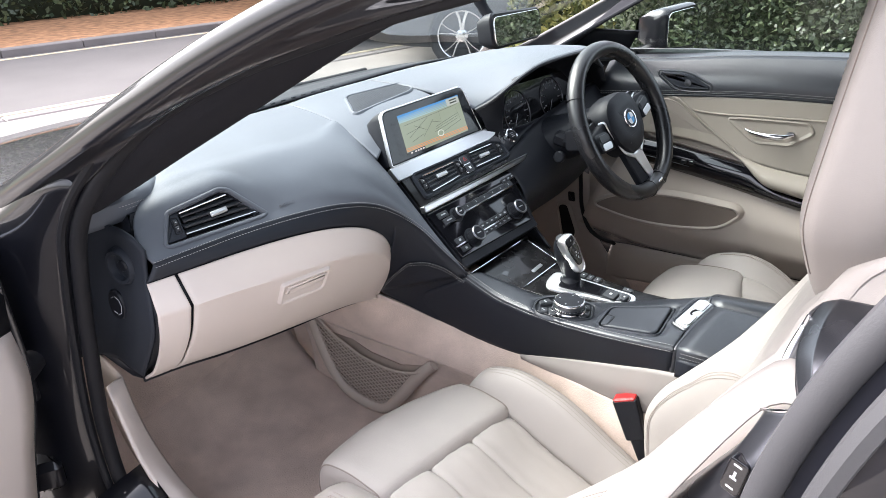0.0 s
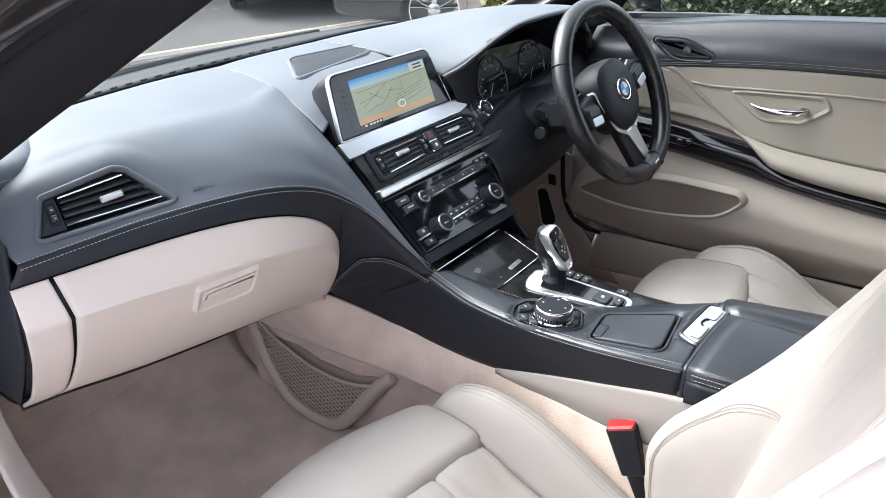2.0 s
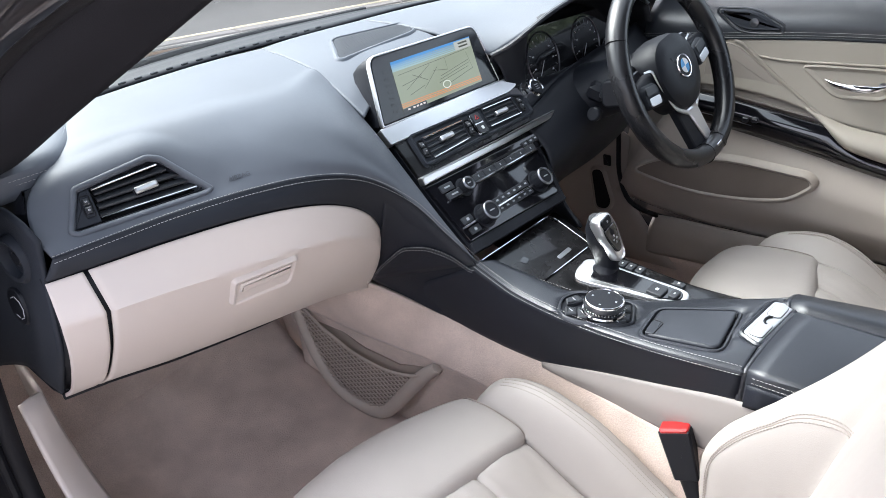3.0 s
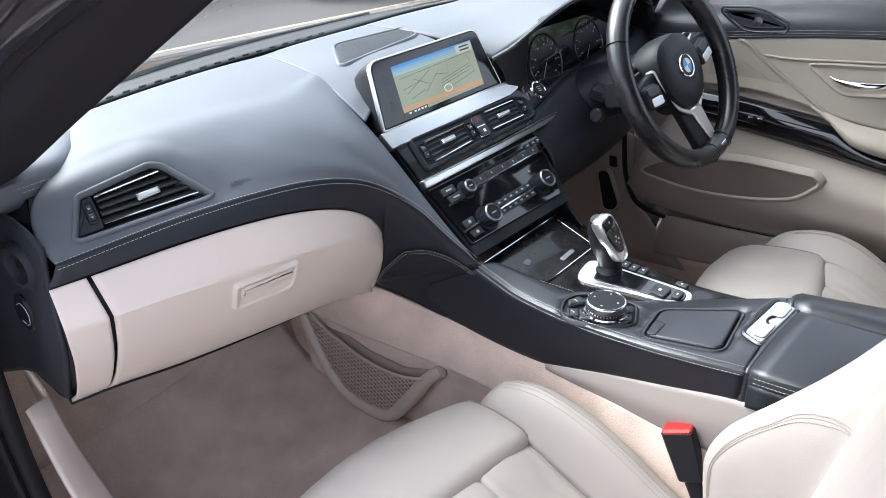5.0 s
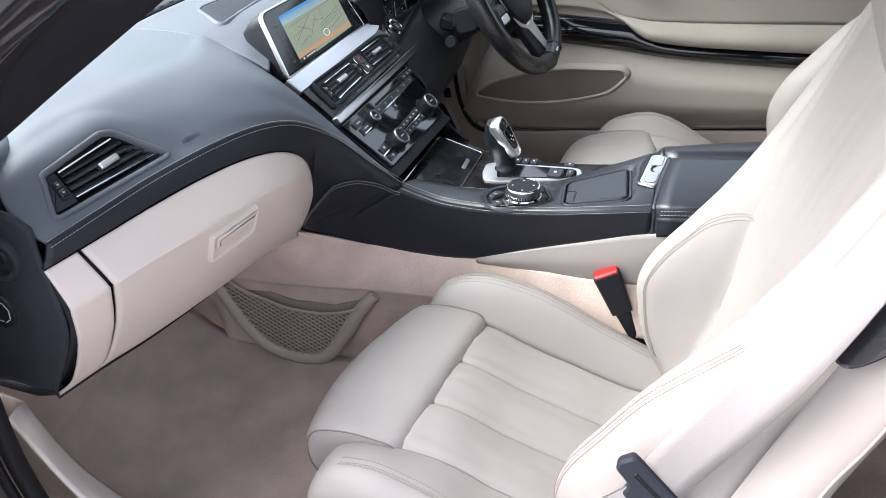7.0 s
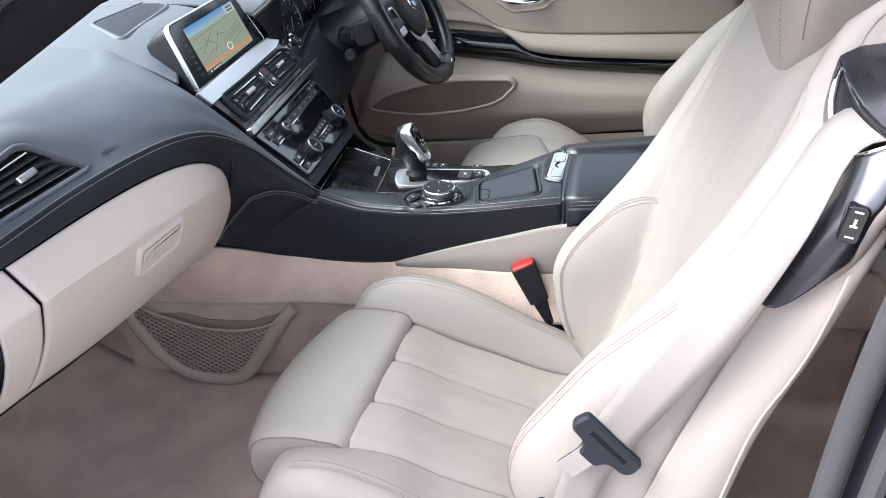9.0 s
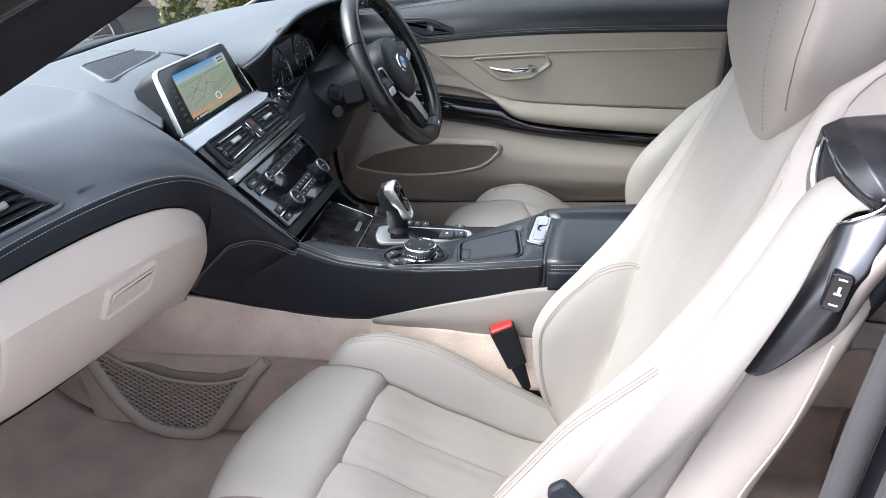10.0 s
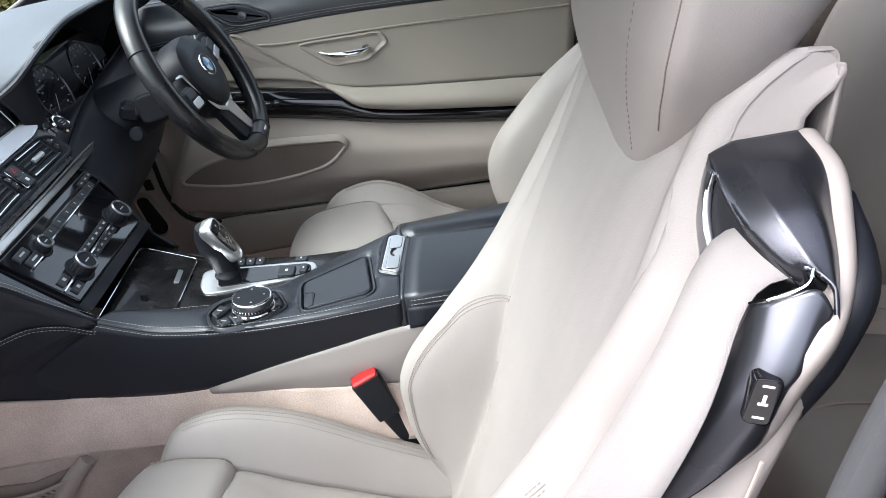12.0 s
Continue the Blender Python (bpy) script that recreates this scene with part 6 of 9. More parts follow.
        w = 0.272 - 0.034 * smooth01(max(0.0, min(1.0, (z - 0.66) / 0.16))) - 0.030 * smooth01(max(0.0, min(1.0, (z - 0.90) / 0.10)))
        i_lobe, o_lobe = max(yi - yc, 0.0), max(yo - yc, 0.0)
        d = 1 - 0.62 * smooth01(max(0.0, min(1.0, (z - 0.80) / 0.16)))
        line = [(-0.165, yc - 0.095), (-0.203, yc - 0.055), (-0.214, yc + 0.35 * i_lobe - 0.02), (-0.208, yi - 0.022), (-0.190, yi - 0.001), (-0.170, yi - 0.010 - 0.10 * i_lobe), (-0.154, yc + 0.38 * i_lobe), (-0.141, yc), (-0.128, yc - 0.002), (-0.07, yc + 0.004), (0.0, yc + 0.002), (0.07, yc + 0.003), (0.128, yc - 0.002), (0.141, yc), (0.158, yc + 0.40 * o_lobe),
                (0.180, yo - 0.012 - 0.10 * o_lobe), (w - 0.062, yo - 0.001), (w - 0.040, yo - 0.006), (w - 0.022, yo - 0.030), (w - 0.006, yo - 0.030 - 0.055 * d), (w, min(yc - 0.045 * d, yo - 0.032 - 0.056 * d)), (w - 0.016, yc - 0.090 * d - 0.004)]
        slim = min(1.0, (BACK_W(z) - 0.10) / (w - 0.10)) if z > 0.82 else 1.0
        return [(0.10 + (a - 0.10) * slim if a > 0.10 else a, b) for a, b in line]
    NZ, NO = 84, 150
    levels = np.linspace(0.32, 1.08, 90)
    sheet = np.array([[(q.x, q.y) for q in resample([(a, b, 0.0) for a, b in section(z)], NO)] for z in levels])
    at = lambda z, j: [float(np.interp(z, levels, sheet[:, j, c])) for c in (0, 1)]
    body_rows = []
    for k in range(NZ):
        s = k / (NZ - 1)
        line = []
        for j in range(NO):
            z = 0.33 + (BACK_TOP(at(0.33 + 0.68 * s, j)[0]) - 0.33) * s
            o, y = at(z, j)
            k = smooth01(max(0.0, min(1.0, (abs(o) - 0.11) / 0.06)))
            fold = (1 - k) * (0.0045 * rnd(o * 13, z * 3.0, 4.0) + 0.0006 * rnd(o * 60, z * 9, 8.0)) + k * 0.0020 * rnd(o * 18, z * 9, 6.0)
            fold -= 0.026 * smooth01(max(0.0, min(1.0, (o - 0.135) / 0.035))) * bump(z, 0.965, 0.045)
            line.append(P(o, y + fold + recline * (z - 0.33), z))
        body_rows.append(line)
    # stitched arcs round the lobes
    bm = grid(body_rows)
    bm.normal_update()
    tree = BVHTree.FromBMesh(bm)
    bm.free()

    def sewn(line, out, off=0.0034):
        found = []
        for p in resample([P(o, y + recline * (z - 0.33), z) for o, y, z in line], 50):
            q, nr, _, _ = tree.find_nearest(p)
            nr = nr if nr.dot(Vector((side * out, 0.8, 0.3))) > 0 else -nr
            found.append(q + nr * off)
        return found
    inner_arc = lambda d, off: sewn([(o + d, INNER_Y(z) - 0.006, z) for o, z in ((-0.172, 0.40), (-0.169, 0.45), (-0.167, 0.50), (-0.166, 0.55), (-0.166, 0.60), (-0.164, 0.64))] + [(-0.158, -0.512 - d, 0.670 - d), (-0.148, -0.547 - d, 0.688 - d), (-0.130, -0.576, 0.695 - d)], 0.4, off)
    outer_arc = lambda d, off: sewn([(0.218 + d, OUTER_Y(z) - 0.004, z) for z in (0.42, 0.46, 0.50, 0.55, 0.60, 0.66, 0.72, 0.755)], 0.5, off)
    for arc in (inner_arc, outer_arc):
        for d in (0.0, 0.0085):
            stitches("bolster_stitching", arc(d, 0.0031), STITCH_BEIGE, ob, step=0.0046, length=0.0036, r=0.00068)
        part("bolster_piping", tube(arc(0.0042, 0.0020), 0.0010, 60, 6), STITCH_BEIGE, ob)
    # the cover runs on over the shoulders; behind it the hard back shell
    top, lim = body_rows[-1], y0 + BACK_Y(1.0) - 0.084 + recline * 0.67
    over = [[Vector((p.x, max(p.y + dy, lim + 0.0004 * k), p.z + dz * (max(0.75, min(1.0, (p.y - lim) / 0.07)) if dz > 0 else 1.0))) for p in top[:-6]] for k, (dy, dz) in enumerate(((-0.006, 0.011), (-0.018, 0.025), (-0.034, 0.038), (-0.050, 0.045), (-0.064, 0.044), (-0.075, 0.034), (-0.083, 0.015), (-0.085, -0.02), (-0.085, -0.07)))]
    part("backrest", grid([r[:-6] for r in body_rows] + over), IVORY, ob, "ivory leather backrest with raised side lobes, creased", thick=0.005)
    part("back_shell", grid([[P(q * (0.222 if q > 0 else 0.19), BACK_Y(z) - 0.040 - 0.055 * (1 - q * q) + recline * (z - 0.33), z) for q in np.linspace(-1, 1, 21)] for z in np.linspace(0.30, 0.95, 22)]), IVORY_DARKENED, ob, "ivory back shell", thick=0.006)
    # headrest: a tall pad that tapers to a rounded point in the notch between the shoulders
    hr = []
    for k in np.linspace(0, 1, 44):
        z = 0.926 + 0.34 * k
        w = HEAD_W(z)
        front = -0.660 + 0.030 * math.sin(min(k / 0.45, 1) * math.pi / 2) - 0.035 * max(0.0, k - 0.35)
        dep = 0.022 + 0.105 * min(1, k * 2.2) ** 0.8
        row = []
        for a in np.linspace(0, 2 * math.pi, 72, endpoint=False):
            c, sn = math.cos(a), math.sin(a)
            px = w * abs(c) ** 0.62 * (1 if c > 0 else -0.92)
            py = abs(sn) ** 0.70 * (0.030 if sn > 0 else -dep)
            cen = 0.026 - 0.020 * min(1, k * 4)
            row.append(P(cen + px, front - 0.030 + py + recline * (z - 0.33), z + 0.0010 * rnd(px * 20, z * 12, 4.0)))
        hr.append(row)
    bmh = grid(hr, True)
    bmh.verts.ensure_lookup_table()
    bmh.faces.new([bmh.verts[i] for i in range(72)])
    bmh.faces.new([bmh.verts[43 * 72 + i] for i in range(72)])
    head = part("headrest", bmh, IVORY, ob, "tall ivory leather headrest pad")
    for j in (13, 62):
        stitches("headrest_stitching", [r[j] + (r[j] - r[0].lerp(r[36], 0.5)).normalized() * 0.0008 for r in hr[4 if j == 13 else 14::3]], STITCH_BEIGE, head, step=0.0058, length=0.0034, r=0.00045)
    part("headrest_seam", tube([r[5] + Vector((side * 0.0003, 0.0003, 0)) for r in hr[8:]], 0.0006, 60, 5), SEAM_SHADE, head)
    return ob, lambda x, y, z: Vector((x0 + x, y0 + y, z0 + z))


ps, PP = seat("passenger_seat", -0.405, 0.0, 0.0, -1, "ivory leather sports seat with sewn channels, lightly worn")
seat("driver_seat", 0.322, -0.275, 0.030, 1, "ivory leather driver's sports seat behind the console", -0.14, 1.25)

# outer flank of the passenger seat: ivory shell, metal belt guide, buttons
part("outer_shell", loft([[PP(-0.268, -0.500, 0.34), PP(-0.272, -0.505, 0.45), PP(-0.279, -0.540, 0.60), PP(-0.272, -0.600, 0.76), PP(-0.268, -0.650, 0.88), PP(-0.262, -0.682, 0.930)],
                                  [PP(-0.288, -0.535, 0.34), PP(-0.294, -0.545, 0.45), PP(-0.297, -0.580, 0.60), PP(-0.288, -0.630, 0.76), PP(-0.284, -0.675, 0.88), PP(-0.276, -0.695, 0.930)],
                                  [(-0.698, -0.560, 0.34), (-0.702, -0.575, 0.45), (-0.702, -0.602, 0.60), (-0.701, -0.618, 0.667), (-0.701, -0.650, 0.76), (-0.697, -0.682, 0.86), (-0.690, -0.706, 0.925)],
                                  [(-0.690, -0.568, 0.34), (-0.694, -0.581, 0.45), (-0.694, -0.609, 0.60), (-0.693, -0.626, 0.667), (-0.692, -0.658, 0.76), (-0.688, -0.690, 0.86), (-0.682, -0.712, 0.925)],
                                  [(-0.655, -0.578, 0.34), (-0.657, -0.591, 0.45), (-0.657, -0.620, 0.60), (-0.656, -0.637, 0.667), (-0.655, -0.669, 0.76), (-0.652, -0.702, 0.86), (-0.646, -0.724, 0.925)]], 50, 30), IVORY_DARKENED, ps, "ivory moulded side shell", thick=0.006)
part("shell_seam", tube([(-0.7065, -0.575, 0.45), (-0.7065, -0.600, 0.60), (-0.7055, -0.615, 0.667), (-0.7055, -0.636, 0.721), (-0.7050, -0.649, 0.760), (-0.7050, -0.659, 0.806), (-0.7060, -0.664, 0.838)], 0.0012, 40, 5), TAUPE, ps)
guide = part("belt_guide", loft([[(-0.655, -0.600, 0.803), (-0.662, -0.636, 0.865), (-0.664, -0.655, 0.900), (-0.666, -0.664, 0.932)],
                                 [(-0.682, -0.600, 0.799), (-0.688, -0.634, 0.865), (-0.686, -0.652, 0.900), (-0.676, -0.668, 0.939)],
                                 [(-0.698, -0.616, 0.801), (-0.701, -0.646, 0.862), (-0.701, -0.660, 0.900), (-0.683, -0.680, 0.948)],
                                 [(-0.703, -0.658, 0.848), (-0.705, -0.671, 0.895), (-0.705, -0.677, 0.912), (-0.689, -0.690, 0.952)],
                                 [(-0.694, -0.668, 0.852), (-0.695, -0.680, 0.895), (-0.701, -0.684, 0.915), (-0.696, -0.696, 0.942)]], 34, 26), CAP_METAL, ps, "dark satin metal belt guide", thick=0.003)
STRIP_E = [vec(p) for p in ((-0.684, -0.640, 0.800), (-0.697, -0.660, 0.850), (-0.703, -0.673, 0.895), (-0.701, -0.690, 0.928), (-0.675, -0.711, 0.948), (-0.642, -0.726, 0.967), (-0.606, -0.737, 0.989), (-0.571, -0.736, 1.001))]
part("edge_strip", loft([[p + Vector((0.003, 0.006, -0.006)) for p in STRIP_E], [p + Vector((0, 0.003, 0.001)) for p in STRIP_E], [p + Vector((-0.003, -0.002, 0.002)) for p in STRIP_E], [p + Vector((-0.002, -0.007, -0.001)) for p in STRIP_E], [p + Vector((0.002, -0.010, -0.008)) for p in STRIP_E]], 60, 12), IVORY_DARKENED, ps, "narrow ivory edge beside the guide", thick=0.003)
part("back_edge", tube([(-0.690, -0.688, 0.86), (-0.692, -0.700, 0.905), (-0.674, -0.724, 0.936), (-0.643, -0.740, 0.952), (-0.610, -0.750, 0.970)], [0.006, 0.012, 0.013, 0.010, 0.004], 30, 10), SOFT_BLACK, ps, "black rounded edge along the back shell")
bmn = axes((-0.7035, -0.6575, 0.889), (0.02, -0.16, 0.987), (0.25, 0.95, 0.1))
bmn = bmn if (bmn.to_3x3() @ Vector((0, 0, 1))).x < 0 else bmn @ pose(0, 0, 0, 180, 0, 0)
part("button_panel", plate(bmn, rounded(rect(0.034, 0.0175), 0.005), 0.0045, 0.0015, -0.006), PIANO, guide, "black seat-move button panel")
for u, w, hgt in ((-0.011, 0.0016, 0.007), (0.002, 0.0075, 0.0022), (-0.001, 0.002, 0.006), (0.012, 0.0016, 0.007)):
    part("button_print", box(bmn @ Matrix.Translation((u, 0.0, 0.0047)), w, hgt, 0.0006, 0.0003), WHITE, guide)
CAP_F = [(-0.560, -0.676, 0.984), (-0.592, -0.672, 0.977), (-0.626, -0.673, 0.966), (-0.657, -0.683, 0.954), (-0.673, -0.690, 0.956)]
CAP_G = [(-0.564, -0.689, 0.994), (-0.598, -0.685, 0.989), (-0.634, -0.686, 0.977), (-0.664, -0.692, 0.962), (-0.681, -0.695, 0.955)]
CAP_H = [(-0.568, -0.711, 0.9985), (-0.603, -0.711, 0.993), (-0.640, -0.708, 0.979), (-0.672, -0.703, 0.960), (-0.690, -0.699, 0.950)]
CAP_R = [(-0.570, -0.732, 1.000), (-0.604, -0.733, 0.988), (-0.640, -0.723, 0.966), (-0.673, -0.711, 0.949), (-0.700, -0.697, 0.934)]
down = lambda line, dx, dy, dz: [vec(p) + Vector((dx, dy, dz)) for p in line]
between = lambda a, b, k, dz: [vec(p).lerp(vec(q), k) + Vector((0, 0, dz)) for p, q in zip(a, b)]
part("guide_cap", loft([down(CAP_F, 0, -0.004, -0.012), CAP_F, between(CAP_F, CAP_G, 0.12, 0.002), between(CAP_F, CAP_G, 0.85, 0.0012), between(CAP_G, CAP_H, 0.1, 0.001), CAP_H, between(CAP_H, CAP_R, 0.9, 0.001), CAP_R, down(CAP_R, -0.001, -0.002, -0.010)], 50, 60), CAP_METAL, ps, "dark satin metal cap over the belt outlet", thick=0.003)
part("cap_mouth", loft([down(CAP_F, 0, -0.002, -0.001), down(CAP_F, -0.004, -0.018, -0.022), down(CAP_F, -0.006, -0.010, -0.055)], 24, 10), RUBBER, ps, "dark belt outlet", thick=0.003)
RIM = [(-0.582, -0.670, 0.983), (-0.584, -0.667, 0.968), (-0.596, -0.663, 0.952), (-0.614, -0.661, 0.936)]
part("outlet_rim", tube(RIM, [0.0020, 0.0034, 0.0036, 0.0026], 24, 8, flat=0.7, up=(1, 0, 0)), CHROME, ps, "chrome outlet rim")
part("outlet_cheek", loft([RIM, down(RIM, 0.010, -0.001, 0.0), [(-0.560, -0.677, 0.986), (-0.556, -0.676, 0.964), (-0.566, -0.670, 0.940), (-0.586, -0.666, 0.918)], [(-0.556, -0.690, 0.988), (-0.550, -0.690, 0.964), (-0.560, -0.684, 0.938), (-0.582, -0.676, 0.914)]], 20, 12), GUNMETAL, ps, "grey satin cheek of the outlet", thick=0.003)
LIP = [(-0.669, -0.660, 0.934), (-0.677, -0.668, 0.941), (-0.683, -0.679, 0.949), (-0.684, -0.686, 0.955), (-0.678, -0.691, 0.960)]
part("mouth_liner", loft([down(RIM, -0.002, -0.003, 0), [(-0.590, -0.676, 0.976), (-0.620, -0.677, 0.966), (-0.648, -0.680, 0.955), (-0.670, -0.688, 0.944)]], 20, 6), RUBBER, ps, thick=0.002)
part("outlet_lip", tube(LIP, [0.0010, 0.0015, 0.0016, 0.0015, 0.0010], 24, 8), CHROME, ps, "chrome belt lip")

# belt
belt = thing("seat_belt", (-0.655, -0.45, 0.58), "ivory seat belt with a dark latch tongue, hanging unfastened", "seat belt")


def ribbon(pts, sides, w, name, parent, material, label=""):
    P, Q = resample(pts, 40), resample(sides, 40)
    return part(name, grid([[p - q.normalized() * w / 2, p - q.normalized() * w / 4 + Vector((0, 0, 0.0006)), p + q.normalized() * w / 4 + Vector((0, 0, 0.0006)), p + q.normalized() * w / 2] for p, q in zip(P, Q)]), material, parent, label, thick=0.0016)


ribbon([(-0.642, -0.692, 0.953), (-0.640, -0.670, 0.949), (-0.648, -0.650, 0.932), (-0.682, -0.612, 0.878), (-0.692, -0.560, 0.778), (-0.690, -0.503, 0.672), (-0.684, -0.474, 0.610)], [(0.97, 0.1, 0.25), (0.95, 0.18, 0.25), (0.93, 0.28, 0.22), (0.40, 0.78, 0.45), (0.25, 0.85, 0.48), (0.20, 0.85, 0.50), (0.15, 0.78, 0.60)], 0.050, "strap", belt, WEBBING, "ivory woven strap")
ribbon([(-0.680, -0.474, 0.606), (-0.682, -0.447, 0.54), (-0.688, -0.430, 0.44), (-0.696, -0.42, 0.32)], [(0.15, 0.78, 0.60), (0.1, 0.9, 0.35), (0.0, 1, 0.15), (0, 1, 0)], 0.047, "lower_strap", belt, WEBBING, "ivory woven strap")
TM = axes((-0.689, -0.472, 0.612), (0.10, 0.69, 0.72), (-0.05, 0.70, -0.70))
TM = TM if (TM.to_3x3() @ Vector((0, 0, 1))).x < 0 else TM @ pose(0, 0, 0, 0, 180, 0)
tong = part("tongue_body", slab(TM, rounded([(-0.043, -0.014), (0.043, -0.014), (0.046, 0.004), (0.040, 0.012), (0.018, 0.014), (0.014, 0.028), (-0.012, 0.028), (-0.018, 0.014), (-0.040, 0.012), (-0.046, 0.004)], 0.006), [(0.002, -0.006), (0, -0.003), (0, 0.004), (0.003, 0.007)]), GREY_PANEL, belt, "dark plastic tongue body")
part("tongue_slot", box(TM @ Matrix.Translation((0, -0.002, 0.006)), 0.055, 0.006, 0.004, 0.001), RUBBER, tong)
part("tongue_blade", slab(TM @ pose(0.004, 0.036, 0.003), rounded(rect(0.026, 0.040), 0.004), [(0, -0.0014), (0, 0.0014)]), SATIN, tong, "bright metal latch blade")
part("belt_stop_lever", tube([(-0.688, -0.404, 0.520), (-0.694, -0.416, 0.475), (-0.698, -0.424, 0.42)], 0.006, 12, 8, flat=0.6), RUBBER, belt)

# buckle
buck = thing("belt_buckle", (-0.19, -0.42, 0.40), "black belt buckle with a red release button beside the tunnel", "belt buckle")
BM = axes((-0.168, -0.383, 0.477), (0.16, -0.91, 0.37), (0, 0.38, 0.92))
part("buckle_body", slab(BM, rounded([(-0.017, -0.041), (0.018, -0.041), (0.024, 0.040), (-0.021, 0.040)], 0.004), [(0.003, -0.016), (0, -0.013), (0, 0.011), (0.0025, 0.0135)]), SOFT_BLACK, buck, "matt black buckle body")
part("release_button", box(BM @ pose(0.0015, 0.0375, 0.0015), 0.041, 0.012, 0.0235, 0.003), RED, buck, "red release button")
part("buckle_stalk", tube([BM @ Vector((0.001, -0.036, 0)), BM @ Vector((0.002, -0.09, 0)), BM @ Vector((0.004, -0.15, -0.005))], [0.0155, 0.0150, 0.0145], 14, 12, flat=0.7, up=(1, 0, 0)), SOFT_BLACK, buck, "black stalk")

# ---- rear seat ----
rear = thing("rear_seat", (0, -1.25, 0.2), "ivory leather rear bench behind the front seats", "car seat")
for c in (-0.34, 0.34):
    part("rear_cushion", loft([[(c - 0.26, -0.98, 0.28), (c, -0.96, 0.27), (c + 0.26, -0.98, 0.28)], [(c - 0.27, -0.985, 0.39), (c, -0.965, 0.385), (c + 0.27, -0.985, 0.39)], [(c - 0.27, -1.04, 0.430), (c, -1.03, 0.42), (c + 0.27, -1.04, 0.43)], [(c - 0.26, -1.25, 0.40), (c, -1.25, 0.385), (c + 0.26, -1.25, 0.40)], [(c - 0.26, -1.42, 0.37), (c, -1.42, 0.36), (c + 0.26, -1.42, 0.37)]], 24, 24), IVORY, rear, "ivory leather rear cushion", thick=0.01)
    part("rear_backrest", loft([[(c - 0.25, -1.36, 0.36), (c, -1.37, 0.36), (c + 0.25, -1.36, 0.36)], [(c - 0.26, -1.40, 0.55), (c, -1.42, 0.55), (c + 0.26, -1.40, 0.55)], [(c - 0.25, -1.46, 0.78), (c, -1.48, 0.78), (c + 0.25, -1.46, 0.78)], [(c - 0.24, -1.53, 0.90), (c, -1.55, 0.90), (c + 0.24, -1.53, 0.90)], [(c - 0.22, -1.62, 0.90), (c, -1.63, 0.90), (c + 0.22, -1.62, 0.90)]], 24, 24), IVORY, rear, "ivory leather rear backrest", thick=0.01)
    for o in (-0.09, 0.09):
        part("rear_seam", tube([(c + o, -0.975, 0.35), (c + o, -1.04, 0.428), (c + o, -1.25, 0.392), (c + o, -1.38, 0.372)], 0.0022, 20, 5), TAUPE, rear)
part("rear_centre_tray", box(pose(0, -1.20, 0.37, 4), 0.15, 0.46, 0.10, 0.02), IVORY_HARD, rear)

# ---- footwells and tunnel ----
floor_left = part("floor", loft([[(-0.70, 0.62, 0.36), (-0.40, 0.62, 0.34), (-0.13, 0.62, 0.36)], [(-0.70, 0.48, 0.25), (-0.40, 0.46, 0.22), (-0.13, 0.48, 0.24)], [(-0.70, 0.30, 0.215), (-0.40, 0.30, 0.195), (-0.13, 0.30, 0.21)],
                                 [(-0.70, -0.10, 0.205), (-0.40, -0.10, 0.19), (-0.13, -0.10, 0.205)], [(-0.70, -0.95, 0.205), (-0.40, -0.95, 0.195), (-0.13, -0.95, 0.205)], [(-0.70, -1.6, 0.20), (-0.40, -1.6, 0.20), (-0.13, -1.6, 0.20)]], 30, 60), CARPET, None, "", thick=0.01)
tagged(floor_left, "beige cut-pile carpet in the passenger footwell", "floor", kind="structure")
fl2 = part("floor", loft([[(0.13, 0.62, 0.36), (0.40, 0.62, 0.34), (0.72, 0.62, 0.36)], [(0.13, 0.40, 0.25), (0.40, 0.40, 0.22), (0.72, 0.40, 0.24)], [(0.13, -0.10, 0.215), (0.40, -0.10, 0.20), (0.72, -0.10, 0.215)], [(0.13, -1.6, 0.21), (0.40, -1.6, 0.20), (0.72, -1.6, 0.21)]], 24, 40), CARPET, None, "", thick=0.01)
tagged(fl2, "beige carpet in the driver's footwell", "floor", kind="structure")
tun = thing("tunnel_carpet", (-0.15, 0, 0.2), "beige carpeted tunnel side with a folded lower edge", "carpet", kind="structure")
part("tunnel_upper", loft([[(-0.215, 0.40, 0.590), (-0.205, 0.24, 0.572), (-0.170, 0.17, 0.545), (-0.128, 0.08, 0.505), (-0.116, -0.02, 0.490), (-0.120, -0.132, 0.491), (-0.150, -0.34, 0.486), (-0.158, -0.6, 0.49), (-0.16, -1.0, 0.50)],
                           [(-0.215, 0.42, 0.52), (-0.195, 0.26, 0.49), (-0.165, 0.17, 0.465), (-0.140, 0.08, 0.450), (-0.130, -0.02, 0.445), (-0.135, -0.132, 0.445), (-0.165, -0.34, 0.44), (-0.17, -0.6, 0.44), (-0.17, -1.0, 0.44)],
                           [(-0.205, 0.44, 0.455), (-0.175, 0.28, 0.425), (-0.155, 0.17, 0.412), (-0.145, 0.08, 0.408), (-0.140, -0.02, 0.402), (-0.145, -0.132, 0.396), (-0.170, -0.34, 0.39), (-0.175, -0.6, 0.39), (-0.175, -1.0, 0.39)]], 60, 16), CARPET, tun, "pale carpet over the tunnel", thick=0.008)
